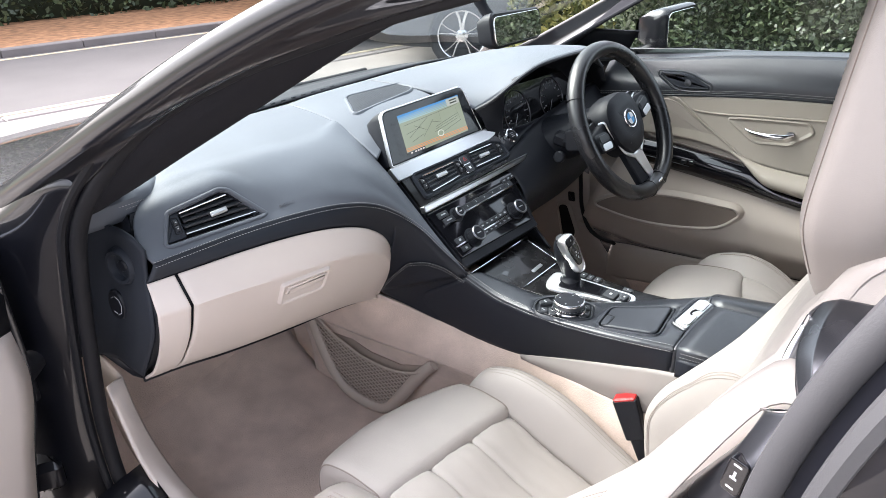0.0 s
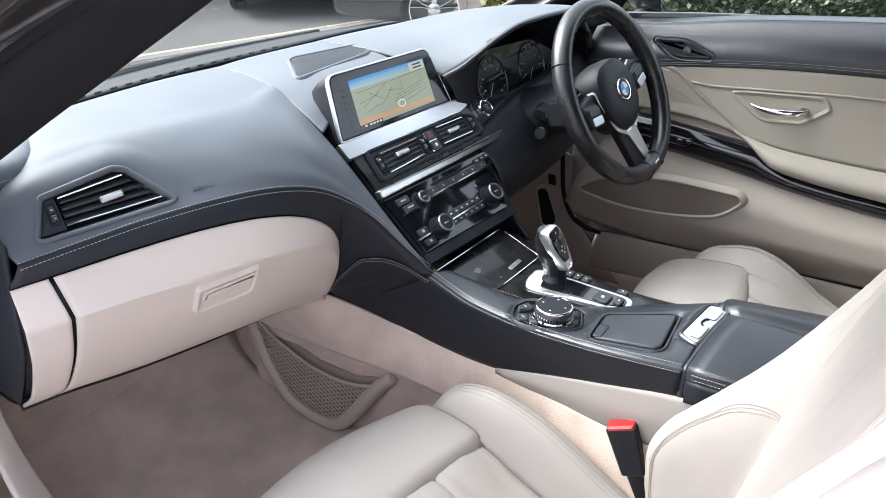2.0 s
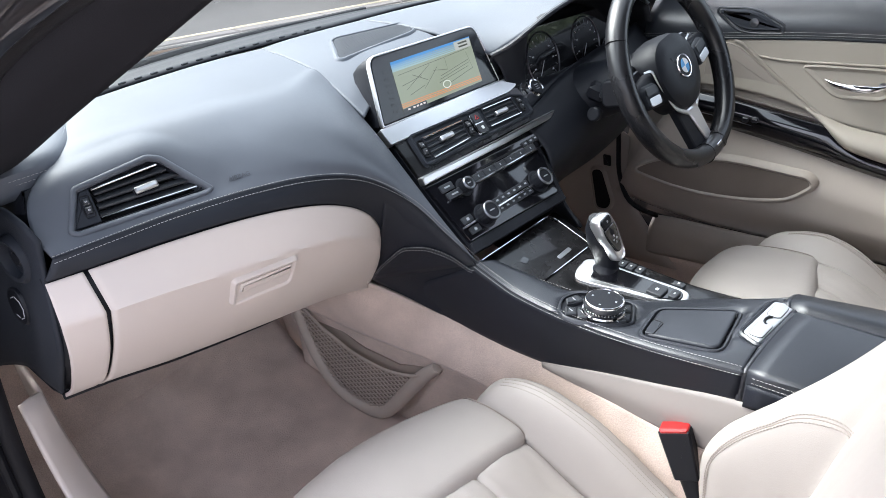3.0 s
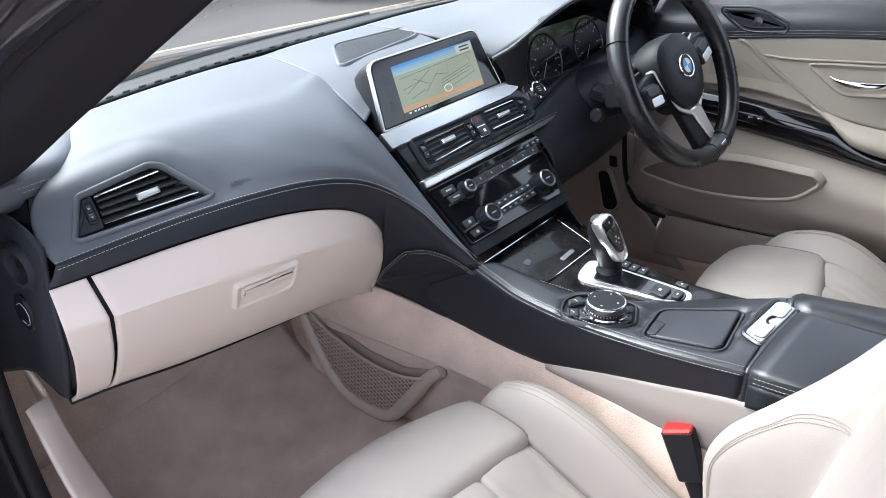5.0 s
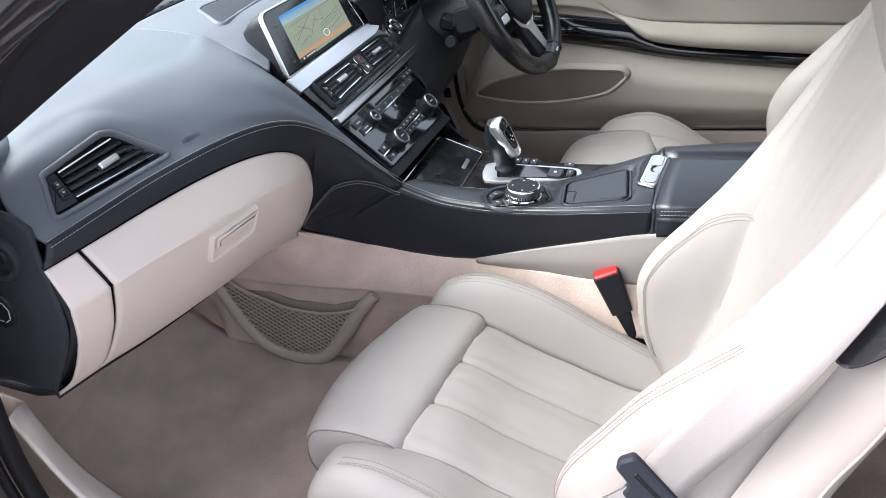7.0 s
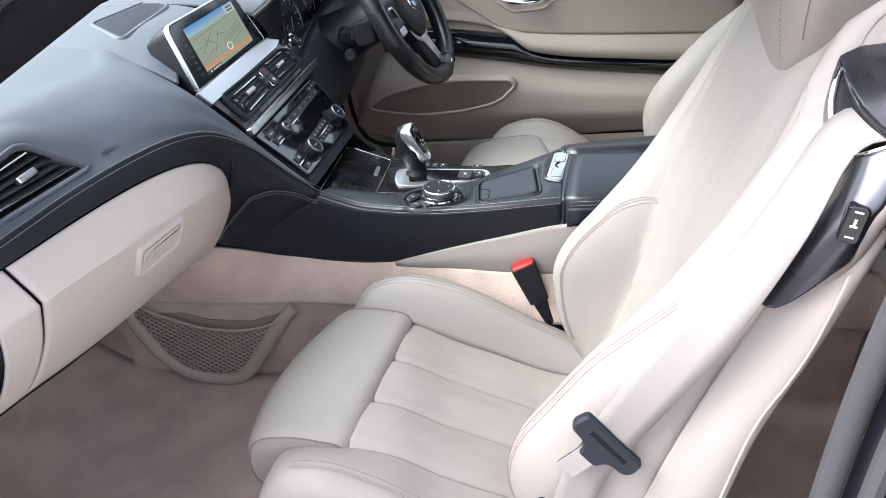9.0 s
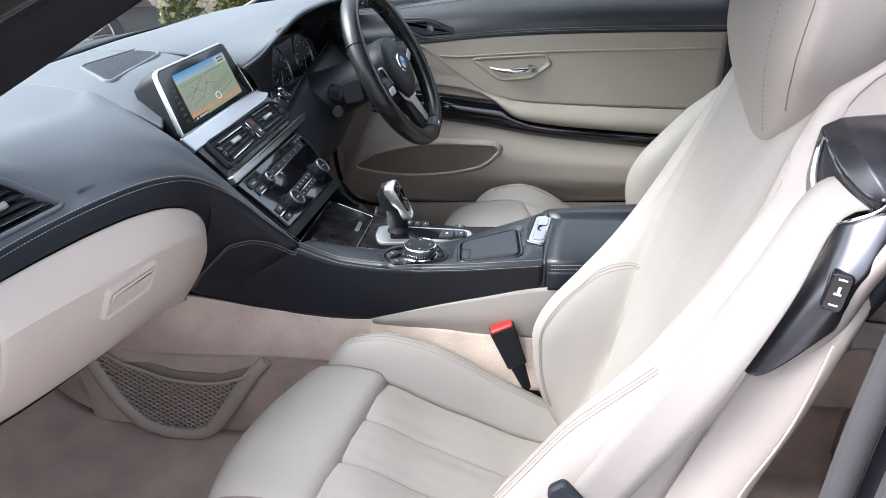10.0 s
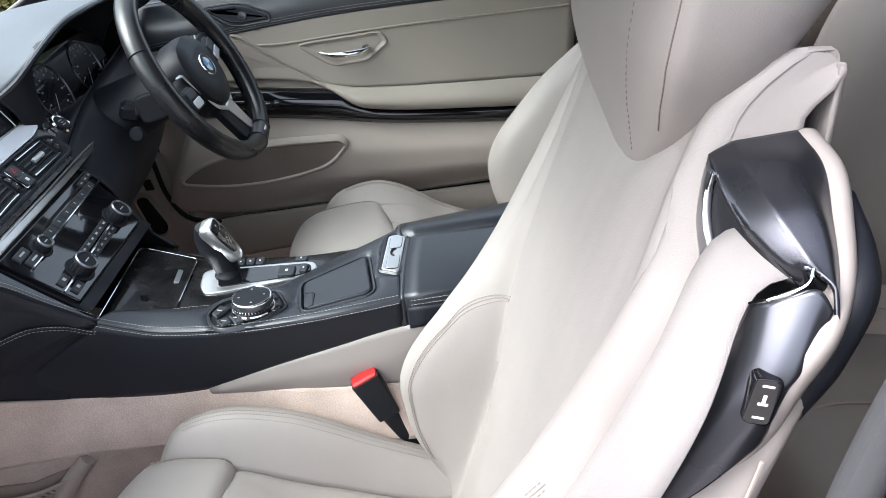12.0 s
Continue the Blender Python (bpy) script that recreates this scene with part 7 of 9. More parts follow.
part("tunnel_lower", loft([[(-0.195, 0.46, 0.470), (-0.165, 0.30, 0.436), (-0.145, 0.17, 0.420), (-0.136, 0.08, 0.415), (-0.130, -0.02, 0.408), (-0.135, -0.132, 0.402), (-0.16, -0.34, 0.395), (-0.165, -1.0, 0.395)],
                           [(-0.150, 0.46, 0.33), (-0.135, 0.30, 0.30), (-0.128, 0.17, 0.30), (-0.125, 0.08, 0.30), (-0.122, -0.02, 0.30), (-0.128, -0.132, 0.30), (-0.15, -0.34, 0.30), (-0.155, -1.0, 0.30)],
                           [(-0.140, 0.46, 0.20), (-0.125, 0.30, 0.19), (-0.118, 0.17, 0.19), (-0.115, 0.08, 0.19), (-0.115, -0.02, 0.19), (-0.12, -0.132, 0.19), (-0.14, -0.34, 0.19), (-0.145, -1.0, 0.19)]], 50, 14), CARPET, tun, "beige carpet below the fold", thick=0.006)
part("tunnel_driver_side", loft([[(0.135, 0.45, 0.58), (0.115, 0.0, 0.48), (0.082, -0.26, 0.41), (0.086, -0.45, 0.41), (0.12, -1.0, 0.42)], [(0.15, 0.45, 0.40), (0.135, 0.0, 0.35), (0.12, -0.26, 0.33), (0.12, -0.45, 0.33), (0.14, -1.0, 0.34)], [(0.16, 0.45, 0.20), (0.15, 0.0, 0.20), (0.14, -0.26, 0.20), (0.14, -0.45, 0.20), (0.15, -1.0, 0.20)]], 30, 12), CARPET, tun, "beige carpet on the driver's side of the tunnel", thick=0.006)
fw = part("wall_bulkhead", loft([[(-0.75, 0.52, 0.20), (0, 0.56, 0.20), (0.75, 0.52, 0.20)], [(-0.75, 0.58, 0.45), (0, 0.62, 0.45), (0.75, 0.58, 0.45)], [(-0.75, 0.55, 0.88), (0, 0.60, 0.90), (0.75, 0.55, 0.88)]], 20, 14), CARPET, None, "", thick=0.01)
tagged(fw, "beige carpeted bulkhead behind the dashboard", "wall", kind="structure")

part("tunnel_core", box(pose(-0.02, -0.20, 0.27), 0.16, 1.60, 0.34, 0.01), CARPET, tun)
part("toe_board", box(pose(-0.42, 0.655, 0.42, 60), 0.58, 0.30, 0.02, 0.005), CARPET, tun)
# net pocket on the tunnel
net = thing("net_pocket", (-0.15, 0.25, 0.22), "taupe moulded storage pocket with a stretched cord net", "net pocket")
NM = axes((-0.160, 0.245, 0.325), (0.10, -0.985, -0.12), (0.02, -0.12, 0.99))
NM = NM if (NM.to_3x3() @ Vector((0, 0, 1))).x < 0 else NM @ pose(0, 0, 0, 180, 0, 0)
rim_path = [(-0.205, 0.125), (-0.170, 0.045), (-0.125, -0.035), (-0.075, -0.085), (-0.01, -0.100), (0.045, -0.088), (0.085, -0.030), (0.130, 0.052), (0.160, 0.092)]
part("pocket_rim", tube([NM @ Vector((x, y, 0.004)) for x, y in rim_path], [0.010, 0.013, 0.014, 0.014, 0.014, 0.014, 0.015, 0.015, 0.012], 60, 10, flat=0.7, up=NM.to_3x3() @ Vector((0, 0, 1))), TAUPE, net, "moulded taupe rim")
def net_top(x):
    return interp(x, [-0.205, -0.12, -0.02, 0.07, 0.135], [0.120, 0.062, 0.030, 0.032, 0.062])
def net_low(x):
    return interp(x, [-0.205, -0.170, -0.125, -0.075, -0.01, 0.045, 0.085, 0.130], [0.120, 0.045, -0.035, -0.085, -0.100, -0.088, -0.030, 0.052])
part("top_cord", tube([NM @ Vector((x, net_top(x), 0.010)) for x in np.linspace(-0.20, 0.132, 9)], 0.0032, 40, 8), NET, net, "elastic top cord")
part("pocket_back", slab(NM, [Vector((x, net_low(x))) for x in np.linspace(-0.20, 0.128, 24)] + [Vector((x, net_top(x) + 0.01)) for x in np.linspace(0.128, -0.20, 24)], [(0, -0.012), (0, -0.008)]), DARKNET, net, "dark carpet behind the net")
cords = bmesh.new()
for fam in (1, -1):
    for c in np.arange(-0.42, 0.42, 0.0105):
        seg = []
        for x in np.linspace(-0.198, 0.128, 60):
            y = (c + fam * x * 0.62)
            if net_low(x) + 0.004 < y < net_top(x) - 0.002:
                seg.append((x, y))
            elif len(seg) > 2:
                tube([NM @ Vector((a, b, 0.006)) for a, b in (seg[0], seg[len(seg) // 2], seg[-1])], 0.0014, 5, 4, bm=cords)
                seg = []
            else:
                seg = []
        if len(seg) > 2:
            tube([NM @ Vector((a, b, 0.006)) for a, b in (seg[0], seg[len(seg) // 2], seg[-1])], 0.0014, 5, 4, bm=cords)
tagged(part("net_mesh", cords, NET, net), "woven taupe cords", kind="stuff")

# sill
sill = thing("door_sill", (-0.70, 0, 0.25), "ivory door sill trim beside the carpet", "sill trim", kind="structure")
part("kick_panel", loft([[(-0.688, 0.352, 0.568), (-0.682, 0.345, 0.50), (-0.672, 0.325, 0.42), (-0.662, 0.26, 0.34), (-0.655, 0.15, 0.305), (-0.655, -0.2, 0.295), (-0.66, -0.95, 0.295)],
                         [(-0.705, 0.345, 0.572), (-0.705, 0.325, 0.50), (-0.700, 0.295, 0.42), (-0.690, 0.235, 0.36), (-0.682, 0.14, 0.325), (-0.682, -0.2, 0.315), (-0.685, -0.95, 0.315)],
                         [(-0.722, 0.342, 0.57), (-0.722, 0.315, 0.50), (-0.720, 0.28, 0.42), (-0.715, 0.22, 0.355), (-0.712, 0.13, 0.325), (-0.712, -0.2, 0.315), (-0.712, -0.95, 0.315)]], 50, 10), IVORY_HARD, sill, "smooth ivory kick panel", thick=0.006)
part("kick_inner", loft([[(-0.688, 0.352, 0.568), (-0.682, 0.345, 0.50), (-0.672, 0.325, 0.42), (-0.662, 0.26, 0.34), (-0.655, 0.15, 0.305), (-0.655, -0.2, 0.295), (-0.66, -0.95, 0.295)], [(-0.668, 0.50, 0.58), (-0.664, 0.48, 0.45), (-0.66, 0.42, 0.32), (-0.652, 0.28, 0.235), (-0.645, 0.15, 0.21), (-0.645, -0.2, 0.205), (-0.65, -0.95, 0.205)]], 40, 6), TAUPE, sill, "taupe inner edge of the sill", thick=0.006)
part("sill_outer", loft([[(-0.712, 0.30, 0.42), (-0.712, 0.13, 0.32), (-0.712, -0.2, 0.31), (-0.712, -1.0, 0.31)], [(-0.78, 0.31, 0.40), (-0.78, 0.13, 0.30), (-0.78, -0.2, 0.29), (-0.78, -1.0, 0.29)], [(-0.86, 0.33, 0.36), (-0.86, 0.13, 0.255), (-0.86, -0.2, 0.25), (-0.86, -1.0, 0.25)], [(-0.90, 0.33, 0.18), (-0.90, 0.13, 0.10), (-0.90, -0.2, 0.10), (-0.90, -1.0, 0.10)]], 30, 16), PAINT, sill, "black painted sill", thick=0.006)
part("tread_plate", box(pose(-0.79, -0.25, 0.2975, 0, -8, 0), 0.05, 0.55, 0.006, 0.006), SATIN, sill, "satin tread plate")

# lining brown with the shade of pocket and rear cabin in its colour
POCKET = mat("brown_felt_shaded", (0.17, 0.14, 0.12), 0.95, grain=0.6, grain_scale=700, vary=0.1, spec=0.1)

# ---- driver's door ----
door = thing("driver_door", (0.74, -0.4, 0.30), "closed driver's door with ivory leather panel and black upper edge", "car door", kind="structure")


def skin(name, outline, depth_fn, material, label="", nu=30, nv=10, thick=0.006, parent=None):
    """A door panel between a top and a bottom line of (y, z); depth_fn gives x over (s, t)."""
    top, low = outline
    T, L = resample([(0, *p) for p in top], nu), resample([(0, *p) for p in low], nu)
    rows = []
    for j in range(nv):
        t = j / (nv - 1)
        rows.append([Vector((depth_fn(i / (nu - 1), t), *(T[i].lerp(L[i], t)).yz)) for i in range(nu)])
    return part(name, grid(rows), material, parent or door, label, thick=thick)


WAIST = [(0.10, 0.915), (-0.06, 0.931), (-0.25, 0.955), (-0.484, 0.972), (-0.70, 0.982), (-0.905, 0.985)]
PIPE = [(0.10, 0.828), (-0.11, 0.853), (-0.30, 0.872), (-0.47, 0.881), (-0.70, 0.887), (-0.90, 0.889)]
skin("upper_rail", (WAIST, PIPE), lambda s, t: 0.735 - 0.055 * math.sin(min(t * 1.25, 1) * math.pi / 2), BLACK_LEATHER, "black leather upper rail", 40, 16)
skin("rail_top", ([(y, z + 0.004) for y, z in WAIST], WAIST), lambda s, t: 0.79 - 0.055 * t, BLACK_LEATHER, "", 40, 6)
for dz in (0.006, 0.012):
    stitches("rail_stitching", [(0.6765, y, z + dz) for y, z in PIPE], STITCH, door)
part("rail_piping", tube([(0.679, y, z) for y, z in PIPE], 0.0035, 60, 8), DARK_BAND, door)
PADU = [(0.10, 0.74), (-0.11, 0.745), (-0.22, 0.735), (-0.313, 0.712), (-0.38, 0.701), (-0.48, 0.695), (-0.70, 0.690), (-0.89, 0.687)]
skin("door_backing", (PIPE, [(0.14, 0.44), (-0.35, 0.42), (-0.89, 0.44)]), lambda s, t: 0.700, DOOR_TRIM_SHADED, "", 20, 6)
skin("leather_panel", (PIPE, PADU), lambda s, t: 0.681 + 0.004 * math.sin(t * math.pi) - 0.006 * t, DOOR_IVORY_SHADED, "ivory leather middle panel", 46, 20)
PADL = [(-0.27, 0.727), (-0.313, 0.706), (-0.345, 0.684), (-0.381, 0.665), (-0.478, 0.650), (-0.62, 0.640), (-0.781, 0.630), (-0.89, 0.625)]
PADT = [(-0.27, 0.731), (-0.313, 0.716), (-0.345, 0.708), (-0.381, 0.703), (-0.478, 0.697), (-0.62, 0.692), (-0.781, 0.689), (-0.89, 0.687)]
skin("armrest", (PADT, PADL), lambda s, t: 0.676 - 0.040 * math.sin(t * math.pi * 0.62 + 0.25) * smooth01(min(1, s / 0.22)), DOOR_IVORY_SHADED, "padded ivory armrest", 40, 14)
stitches("armrest_stitching", [(0.640, y, z + 0.012) for y, z in PADL[2:]], STITCH_BEIGE, door)
TRI = [(-0.05, 0.842), (-0.097, 0.842), (-0.120, 0.836), (-0.300, 0.712), (-0.294, 0.707), (-0.127, 0.727), (-0.05, 0.734)]
part("fore_panel", slab(Matrix(((0, 0, -1, 0.679), (1, 0, 0, 0), (0, 1, 0, 0), (0, 0, 0, 1))), rounded(TRI, [0.004, 0.006, 0.01, 0.004, 0.004, 0.006, 0.004]), [(0, -0.012), (0, 0.002), (0.001, 0.0035), (0.003, 0.003)]), TAUPE_CLOTH, door, "taupe panel ahead of the handle")
DP2 = Matrix(((0, 0, -1, 0.676), (1, 0, 0, 0), (0, 1, 0, 0), (0, 0, 0, 1)))
stitches("panel_stitching", [(0.6725, -0.122, 0.846), (0.671, -0.21, 0.786), (0.669, -0.345, 0.698)], STITCH_BEIGE, door)
part("panel_welt", tube([(0.6765, -0.106, 0.8475), (0.676, -0.128, 0.840), (0.675, -0.22, 0.774), (0.672, -0.338, 0.696)], 0.0032, 40, 8), DOOR_IVORY_SHADED, door, "ivory leather welt")
part("panel_crease", tube([(0.679, -0.160, 0.821), (0.6785, -0.22, 0.819), (0.678, -0.34, 0.827), (0.678, -0.50, 0.836), (0.678, -0.88, 0.846)], 0.0026, 50, 8), DOOR_IVORY_SHADED, door)
rec = rounded([(-0.455, 0.802), (-0.440, 0.824), (-0.285, 0.815), (-0.253, 0.811), (-0.312, 0.768), (-0.330, 0.760), (-0.405, 0.766)], 0.010)
part("handle_recess", slab(DP2, rec, [(-0.006, -0.006), (-0.004, -0.0005), (-0.001, 0.001), (0.003, -0.001), (0.009, -0.005), (0.014, -0.006)], cap=False), DOOR_IVORY_SHADED, door, "shallow ivory handle recess")
dh = part("door_handle", tube([(0.674, -0.299, 0.7925), (0.662, -0.320, 0.788), (0.654, -0.355, 0.7865), (0.656, -0.392, 0.789), (0.668, -0.414, 0.7955)], [0.0018, 0.0055, 0.0075, 0.0078, 0.0035], 30, 12, flat=0.7, up=(1, 0, 0)), CHROME, door, "chrome pull handle")
part("handle_root", box(pose(0.674, -0.405, 0.794), 0.016, 0.016, 0.010, 0.003), GUNMETAL, dh)
STRIP_T = [(0.02, 0.735), (-0.131, 0.724), (-0.194, 0.717), (-0.274, 0.706), (-0.335, 0.697), (-0.366, 0.674), (-0.462, 0.649), (-0.78, 0.628), (-0.89, 0.622)]
STRIP_B = [(0.02, 0.672), (-0.132, 0.659), (-0.293, 0.638), (-0.469, 0.611), (-0.757, 0.587), (-0.89, 0.578)]
skin("gloss_strip", (STRIP_T, STRIP_B), lambda s, t: 0.664 - 0.012 * math.sin(t * math.pi), PIANO, "piano-black trim strip", 40, 10)
part("strip_rib", tube([(0.6515, y, z) for y, z in ((0.02, 0.694), (-0.137, 0.682), (-0.291, 0.664), (-0.465, 0.637), (-0.76, 0.610), (-0.88, 0.600))], 0.0016, 50, 6), GUNMETAL, door)
part("pull_cup", plate(DP2 @ Matrix.Translation((0, 0, 0.010)), rounded([(-0.258, 0.699), (-0.326, 0.691), (-0.349, 0.671), (-0.339, 0.666), (-0.25, 0.682)], 0.004), 0.004, 0.001), RUBBER, door, "dark grip cup")
for y in (-0.165, -0.185):
    wsw = part("window_switch", box(Matrix.Translation((0.650, y, 0.690 - 0.1 * (y + 0.165))), 0.012, 0.014, 0.014, 0.003), SOFT_BLACK, door)
    part("switch_edge", box(Matrix.Translation((0.6432, y, 0.694)), 0.001, 0.010, 0.002, 0.0004), SATIN, wsw)
LOWB = [(0.14, 0.43), (-0.063, 0.405), (-0.35, 0.41), (-0.696, 0.425), (-0.89, 0.43)]
skin("lower_panel", (STRIP_B, [(y, z) for y, z in LOWB]), lambda s, t: 0.668 - 0.028 * smooth01(min(t / 0.35, 1)) + 0.05 * smooth01(max(0, (t - 0.55) / 0.45)), DOOR_TRIM_SHADED, "ivory moulded lower panel", 46, 24)
pk = rounded([(0.075, 0.522), (0.023, 0.556), (-0.07, 0.580), (-0.161, 0.592), (-0.315, 0.588), (-0.326, 0.576), (-0.285, 0.535), (-0.20, 0.514), (-0.10, 0.504), (-0.02, 0.506)], [0.02, 0.03, 0.04, 0.05, 0.012, 0.012, 0.04, 0.05, 0.05, 0.04])
DP3 = Matrix(((0, 0, -1, 0.640), (1, 0, 0, 0), (0, 1, 0, 0), (0, 0, 0, 1)))
pkt = part("map_pocket", slab(DP3, pk, [(-0.016, -0.006), (-0.010, 0.005), (-0.004, 0.0080), (0.0, 0.0065), (0.002, 0.003)], cap=False), DOOR_TRIM_SHADED, door, "map pocket in the lower panel")
# plate proud of the panel; its brown also draws the pocket's shadow
part("pocket_lining", slab(DP3, pk, [(0.0, -0.002), (0.001, 0.0055)]), POCKET, pkt, "brown pocket lining, a plate coloured for the shade of the recess")
SILL_T = [(0.030, 0.386), (-0.006, 0.399), (-0.12, 0.404), (-0.275, 0.411), (-0.60, 0.42), (-0.89, 0.43)]
SILL_B = [(0.052, 0.280), (-0.02, 0.286), (-0.12, 0.295), (-0.275, 0.30), (-0.60, 0.30), (-0.89, 0.30)]
skin("sill_cover", (SILL_T, SILL_B), lambda s, t: 0.676 - 0.014 * math.sin(min(1.0, t * 2.2) * math.pi / 2) + 0.02 * t + 0.022 * max(0.0, 1 - s / 0.04) ** 2, DOOR_TRIM_SHADED, "ivory sill cover below the door", 60, 14)
skin("sill_carpet", ([(0.20, 0.30), (0.052, 0.286), (-0.12, 0.30), (-0.89, 0.305)], [(0.20, 0.20), (0.05, 0.20), (-0.12, 0.20), (-0.89, 0.20)]), lambda s, t: 0.694 - 0.006 * t, CARPET, "beige carpet edge under the sill cover", 20, 4)
spd = rounded([(-0.063, 0.907), (-0.128, 0.9105), (-0.150, 0.906), (-0.196, 0.885), (-0.196, 0.877), (-0.133, 0.872), (-0.106, 0.876)], [0.006, 0.02, 0.02, 0.005, 0.005, 0.01, 0.03])
dsp = part("door_speaker", slab(Matrix(((0, 0, -1, 0.690), (1, 0, 0, 0), (0, 1, 0, 0), (0, 0, 0, 1))), spd, [(0, -0.006), (0, 0.014), (0.003, 0.017), (0.006, 0.016)]), GREY_PANEL, door, "black tweeter pod")
part("pod_welt", tube([(0.6780, p.x, p.y) for p in inset([Vector(q) for q in spd], -0.006)], 0.0026, 60, 6, closed=True), BLACK_LEATHER, dsp)
part("tweeter_dot", turned(Matrix(((0, 0, -1, 0.6735), (1, 0, 0, -0.141), (0, 1, 0, 0.889), (0, 0, 0, 1))), [(0.010, -0.002), (0.009, 0.001), (0, 0.002)], 18), GUNMETAL, dsp)
part("pod_bar", tube([(0.6735, -0.076, 0.9045), (0.6735, -0.131, 0.9055)], 0.0028, 4, 6, smooth=False), CHROME, dsp)
part("door_rear_edge", box(pose(0.70, -0.915, 0.64, -4), 0.07, 0.018, 0.72, 0.006), RUBBER, door, "black seal at the rear door edge")
skin("rear_side_panel", ([(-0.93, 0.96), (-1.2, 0.97), (-1.7, 0.96)], [(-0.90, 0.22), (-1.2, 0.22), (-1.7, 0.22)]), lambda s, t: 0.70 - 0.04 * math.sin(t * math.pi), DOOR_TRIM_SHADED, "ivory rear side panel", 16, 16)
part("outer_skin", loft([[(0.80, 0.3, 0.92), (0.80, -0.4, 0.965), (0.80, -1.7, 0.96)], [(0.90, 0.3, 0.70), (0.90, -0.4, 0.72), (0.90, -1.7, 0.72)], [(0.88, 0.3, 0.15), (0.88, -0.4, 0.15), (0.88, -1.7, 0.15)]], 20, 12), PAINT, door, "black painted outer skin", thick=0.006)
part("door_glass", loft([[(0.775, 0.10, 0.925), (0.775, -0.40, 0.968), (0.775, -1.0, 0.985)], [(0.72, -0.02, 1.06), (0.715, -0.40, 1.12), (0.70, -1.0, 1.13)], [(0.64, -0.28, 1.215), (0.63, -0.50, 1.25), (0.62, -1.0, 1.265)]], 20, 12), SIDEGLASS, door, "lightly tinted side window, closed")
kick = part("driver_kick_panel", loft([[(0.70, 0.45, 0.60), (0.70, 0.20, 0.60), (0.695, 0.12, 0.58)], [(0.70, 0.45, 0.40), (0.70, 0.20, 0.42), (0.695, 0.10, 0.42)], [(0.69, 0.45, 0.22), (0.69, 0.15, 0.24), (0.69, -0.05, 0.25)]], 12, 12), DOOR_TRIM_SHADED, door, "ivory kick panel by the pedals", thick=0.006)

KX = Matrix(((0, 0, -1, 0.690), (1, 0, 0, 0), (0, 1, 0, 0), (0, 0, 0, 1)))
ovl = rounded([(0.214, 0.470), (0.186, 0.478), (0.150, 0.392), (0.160, 0.370), (0.190, 0.366)], [0.014, 0.014, 0.014, 0.012, 0.014])
part("footrest_hole", plate(KX, ovl, 0.004, 0.001), RUBBER, kick, "dark oval opening")
part("hole_rim", slab(KX, ovl, [(-0.010, -0.002), (-0.007, 0.005), (-0.003, 0.008), (0, 0.004)], cap=False), DOOR_TRIM_SHADED, kick)
part("bonnet_release", plate(KX, rounded([(0.184, 0.520), (0.164, 0.520), (0.160, 0.492), (0.180, 0.492)], 0.003), 0.006, 0.002), RUBBER, kick)
part("driver_door_seal", tube([(0.684, y, z) for y, z in ((0.146, 0.60), (0.142, 0.551), (0.134, 0.483), (0.110, 0.425), (0.077, 0.400), (0.015, 0.390), (-0.18, 0.393), (-0.35, 0.402), (-0.85, 0.42))], [0.006, 0.006, 0.007, 0.009, 0.010, 0.007, 0.004, 0.004, 0.004], 70, 8), RUBBER, door, "black door seal")

# ---- bodywork ----
body = thing("car_body", (0, 0, 0.1), "black metallic car body with the roof up and the passenger door open", "car", kind="structure")
SEAL = [(-0.735, 0.20, 0.20), (-0.748, 0.300, 0.35), (-0.75, 0.325, 0.50), (-0.75, 0.300, 0.68), (-0.75, 0.268, 0.82), (-0.748, 0.235, 0.91), (-0.735, 0.170, 0.99), (-0.712, 0.070, 1.075), (-0.685, -0.055, 1.140), (-0.662, -0.175, 1.185), (-0.640, -0.32, 1.230), (-0.610, -0.52, 1.276), (-0.575, -0.9, 1.315), (-0.575, -1.4, 1.29)]
part("door_seal", tube(SEAL, 0.012, 120, 10), RUBBER, body, "soft black door seal")
part("seal_lip", tube([vec(p) + Vector((-0.016, 0.014, 0.004)) for p in SEAL], 0.007, 120, 8), RUBBER, body)
A_OUT = [(-0.86, 0.60, 0.86), (-0.80, 0.46, 0.905), (-0.765, 0.275, 1.000), (-0.738, 0.085, 1.105), (-0.710, -0.090, 1.195), (-0.680, -0.26, 1.264), (-0.637, -0.50, 1.326), (-0.595, -0.9, 1.365), (-0.595, -1.4, 1.34)]
A_MID = [(-0.85, 0.52, 0.845), (-0.795, 0.40, 0.885), (-0.765, 0.225, 0.985), (-0.738, 0.045, 1.085), (-0.708, -0.11, 1.165), (-0.678, -0.27, 1.230), (-0.637, -0.50, 1.289), (-0.597, -0.9, 1.33), (-0.595, -1.4, 1.305)]
A_IN = [(-0.80, 0.42, 0.85), (-0.765, 0.33, 0.885), (-0.748, 0.19, 0.98), (-0.725, 0.06, 1.072), (-0.697, -0.07, 1.140), (-0.672, -0.19, 1.187), (-0.646, -0.36, 1.239), (-0.616, -0.55, 1.279), (-0.583, -0.9, 1.317), (-0.583, -1.4, 1.29)]
A_RIDGE = [vec(a).lerp(vec(b), 0.35) + Vector((-0.012, -0.004, 0.010)) for a, b in zip(A_OUT, A_MID)]
A_BELLY = [vec(a).lerp(vec(b), 0.80) + Vector((-0.014, -0.006, 0.004)) for a, b in zip(A_OUT, A_MID)]
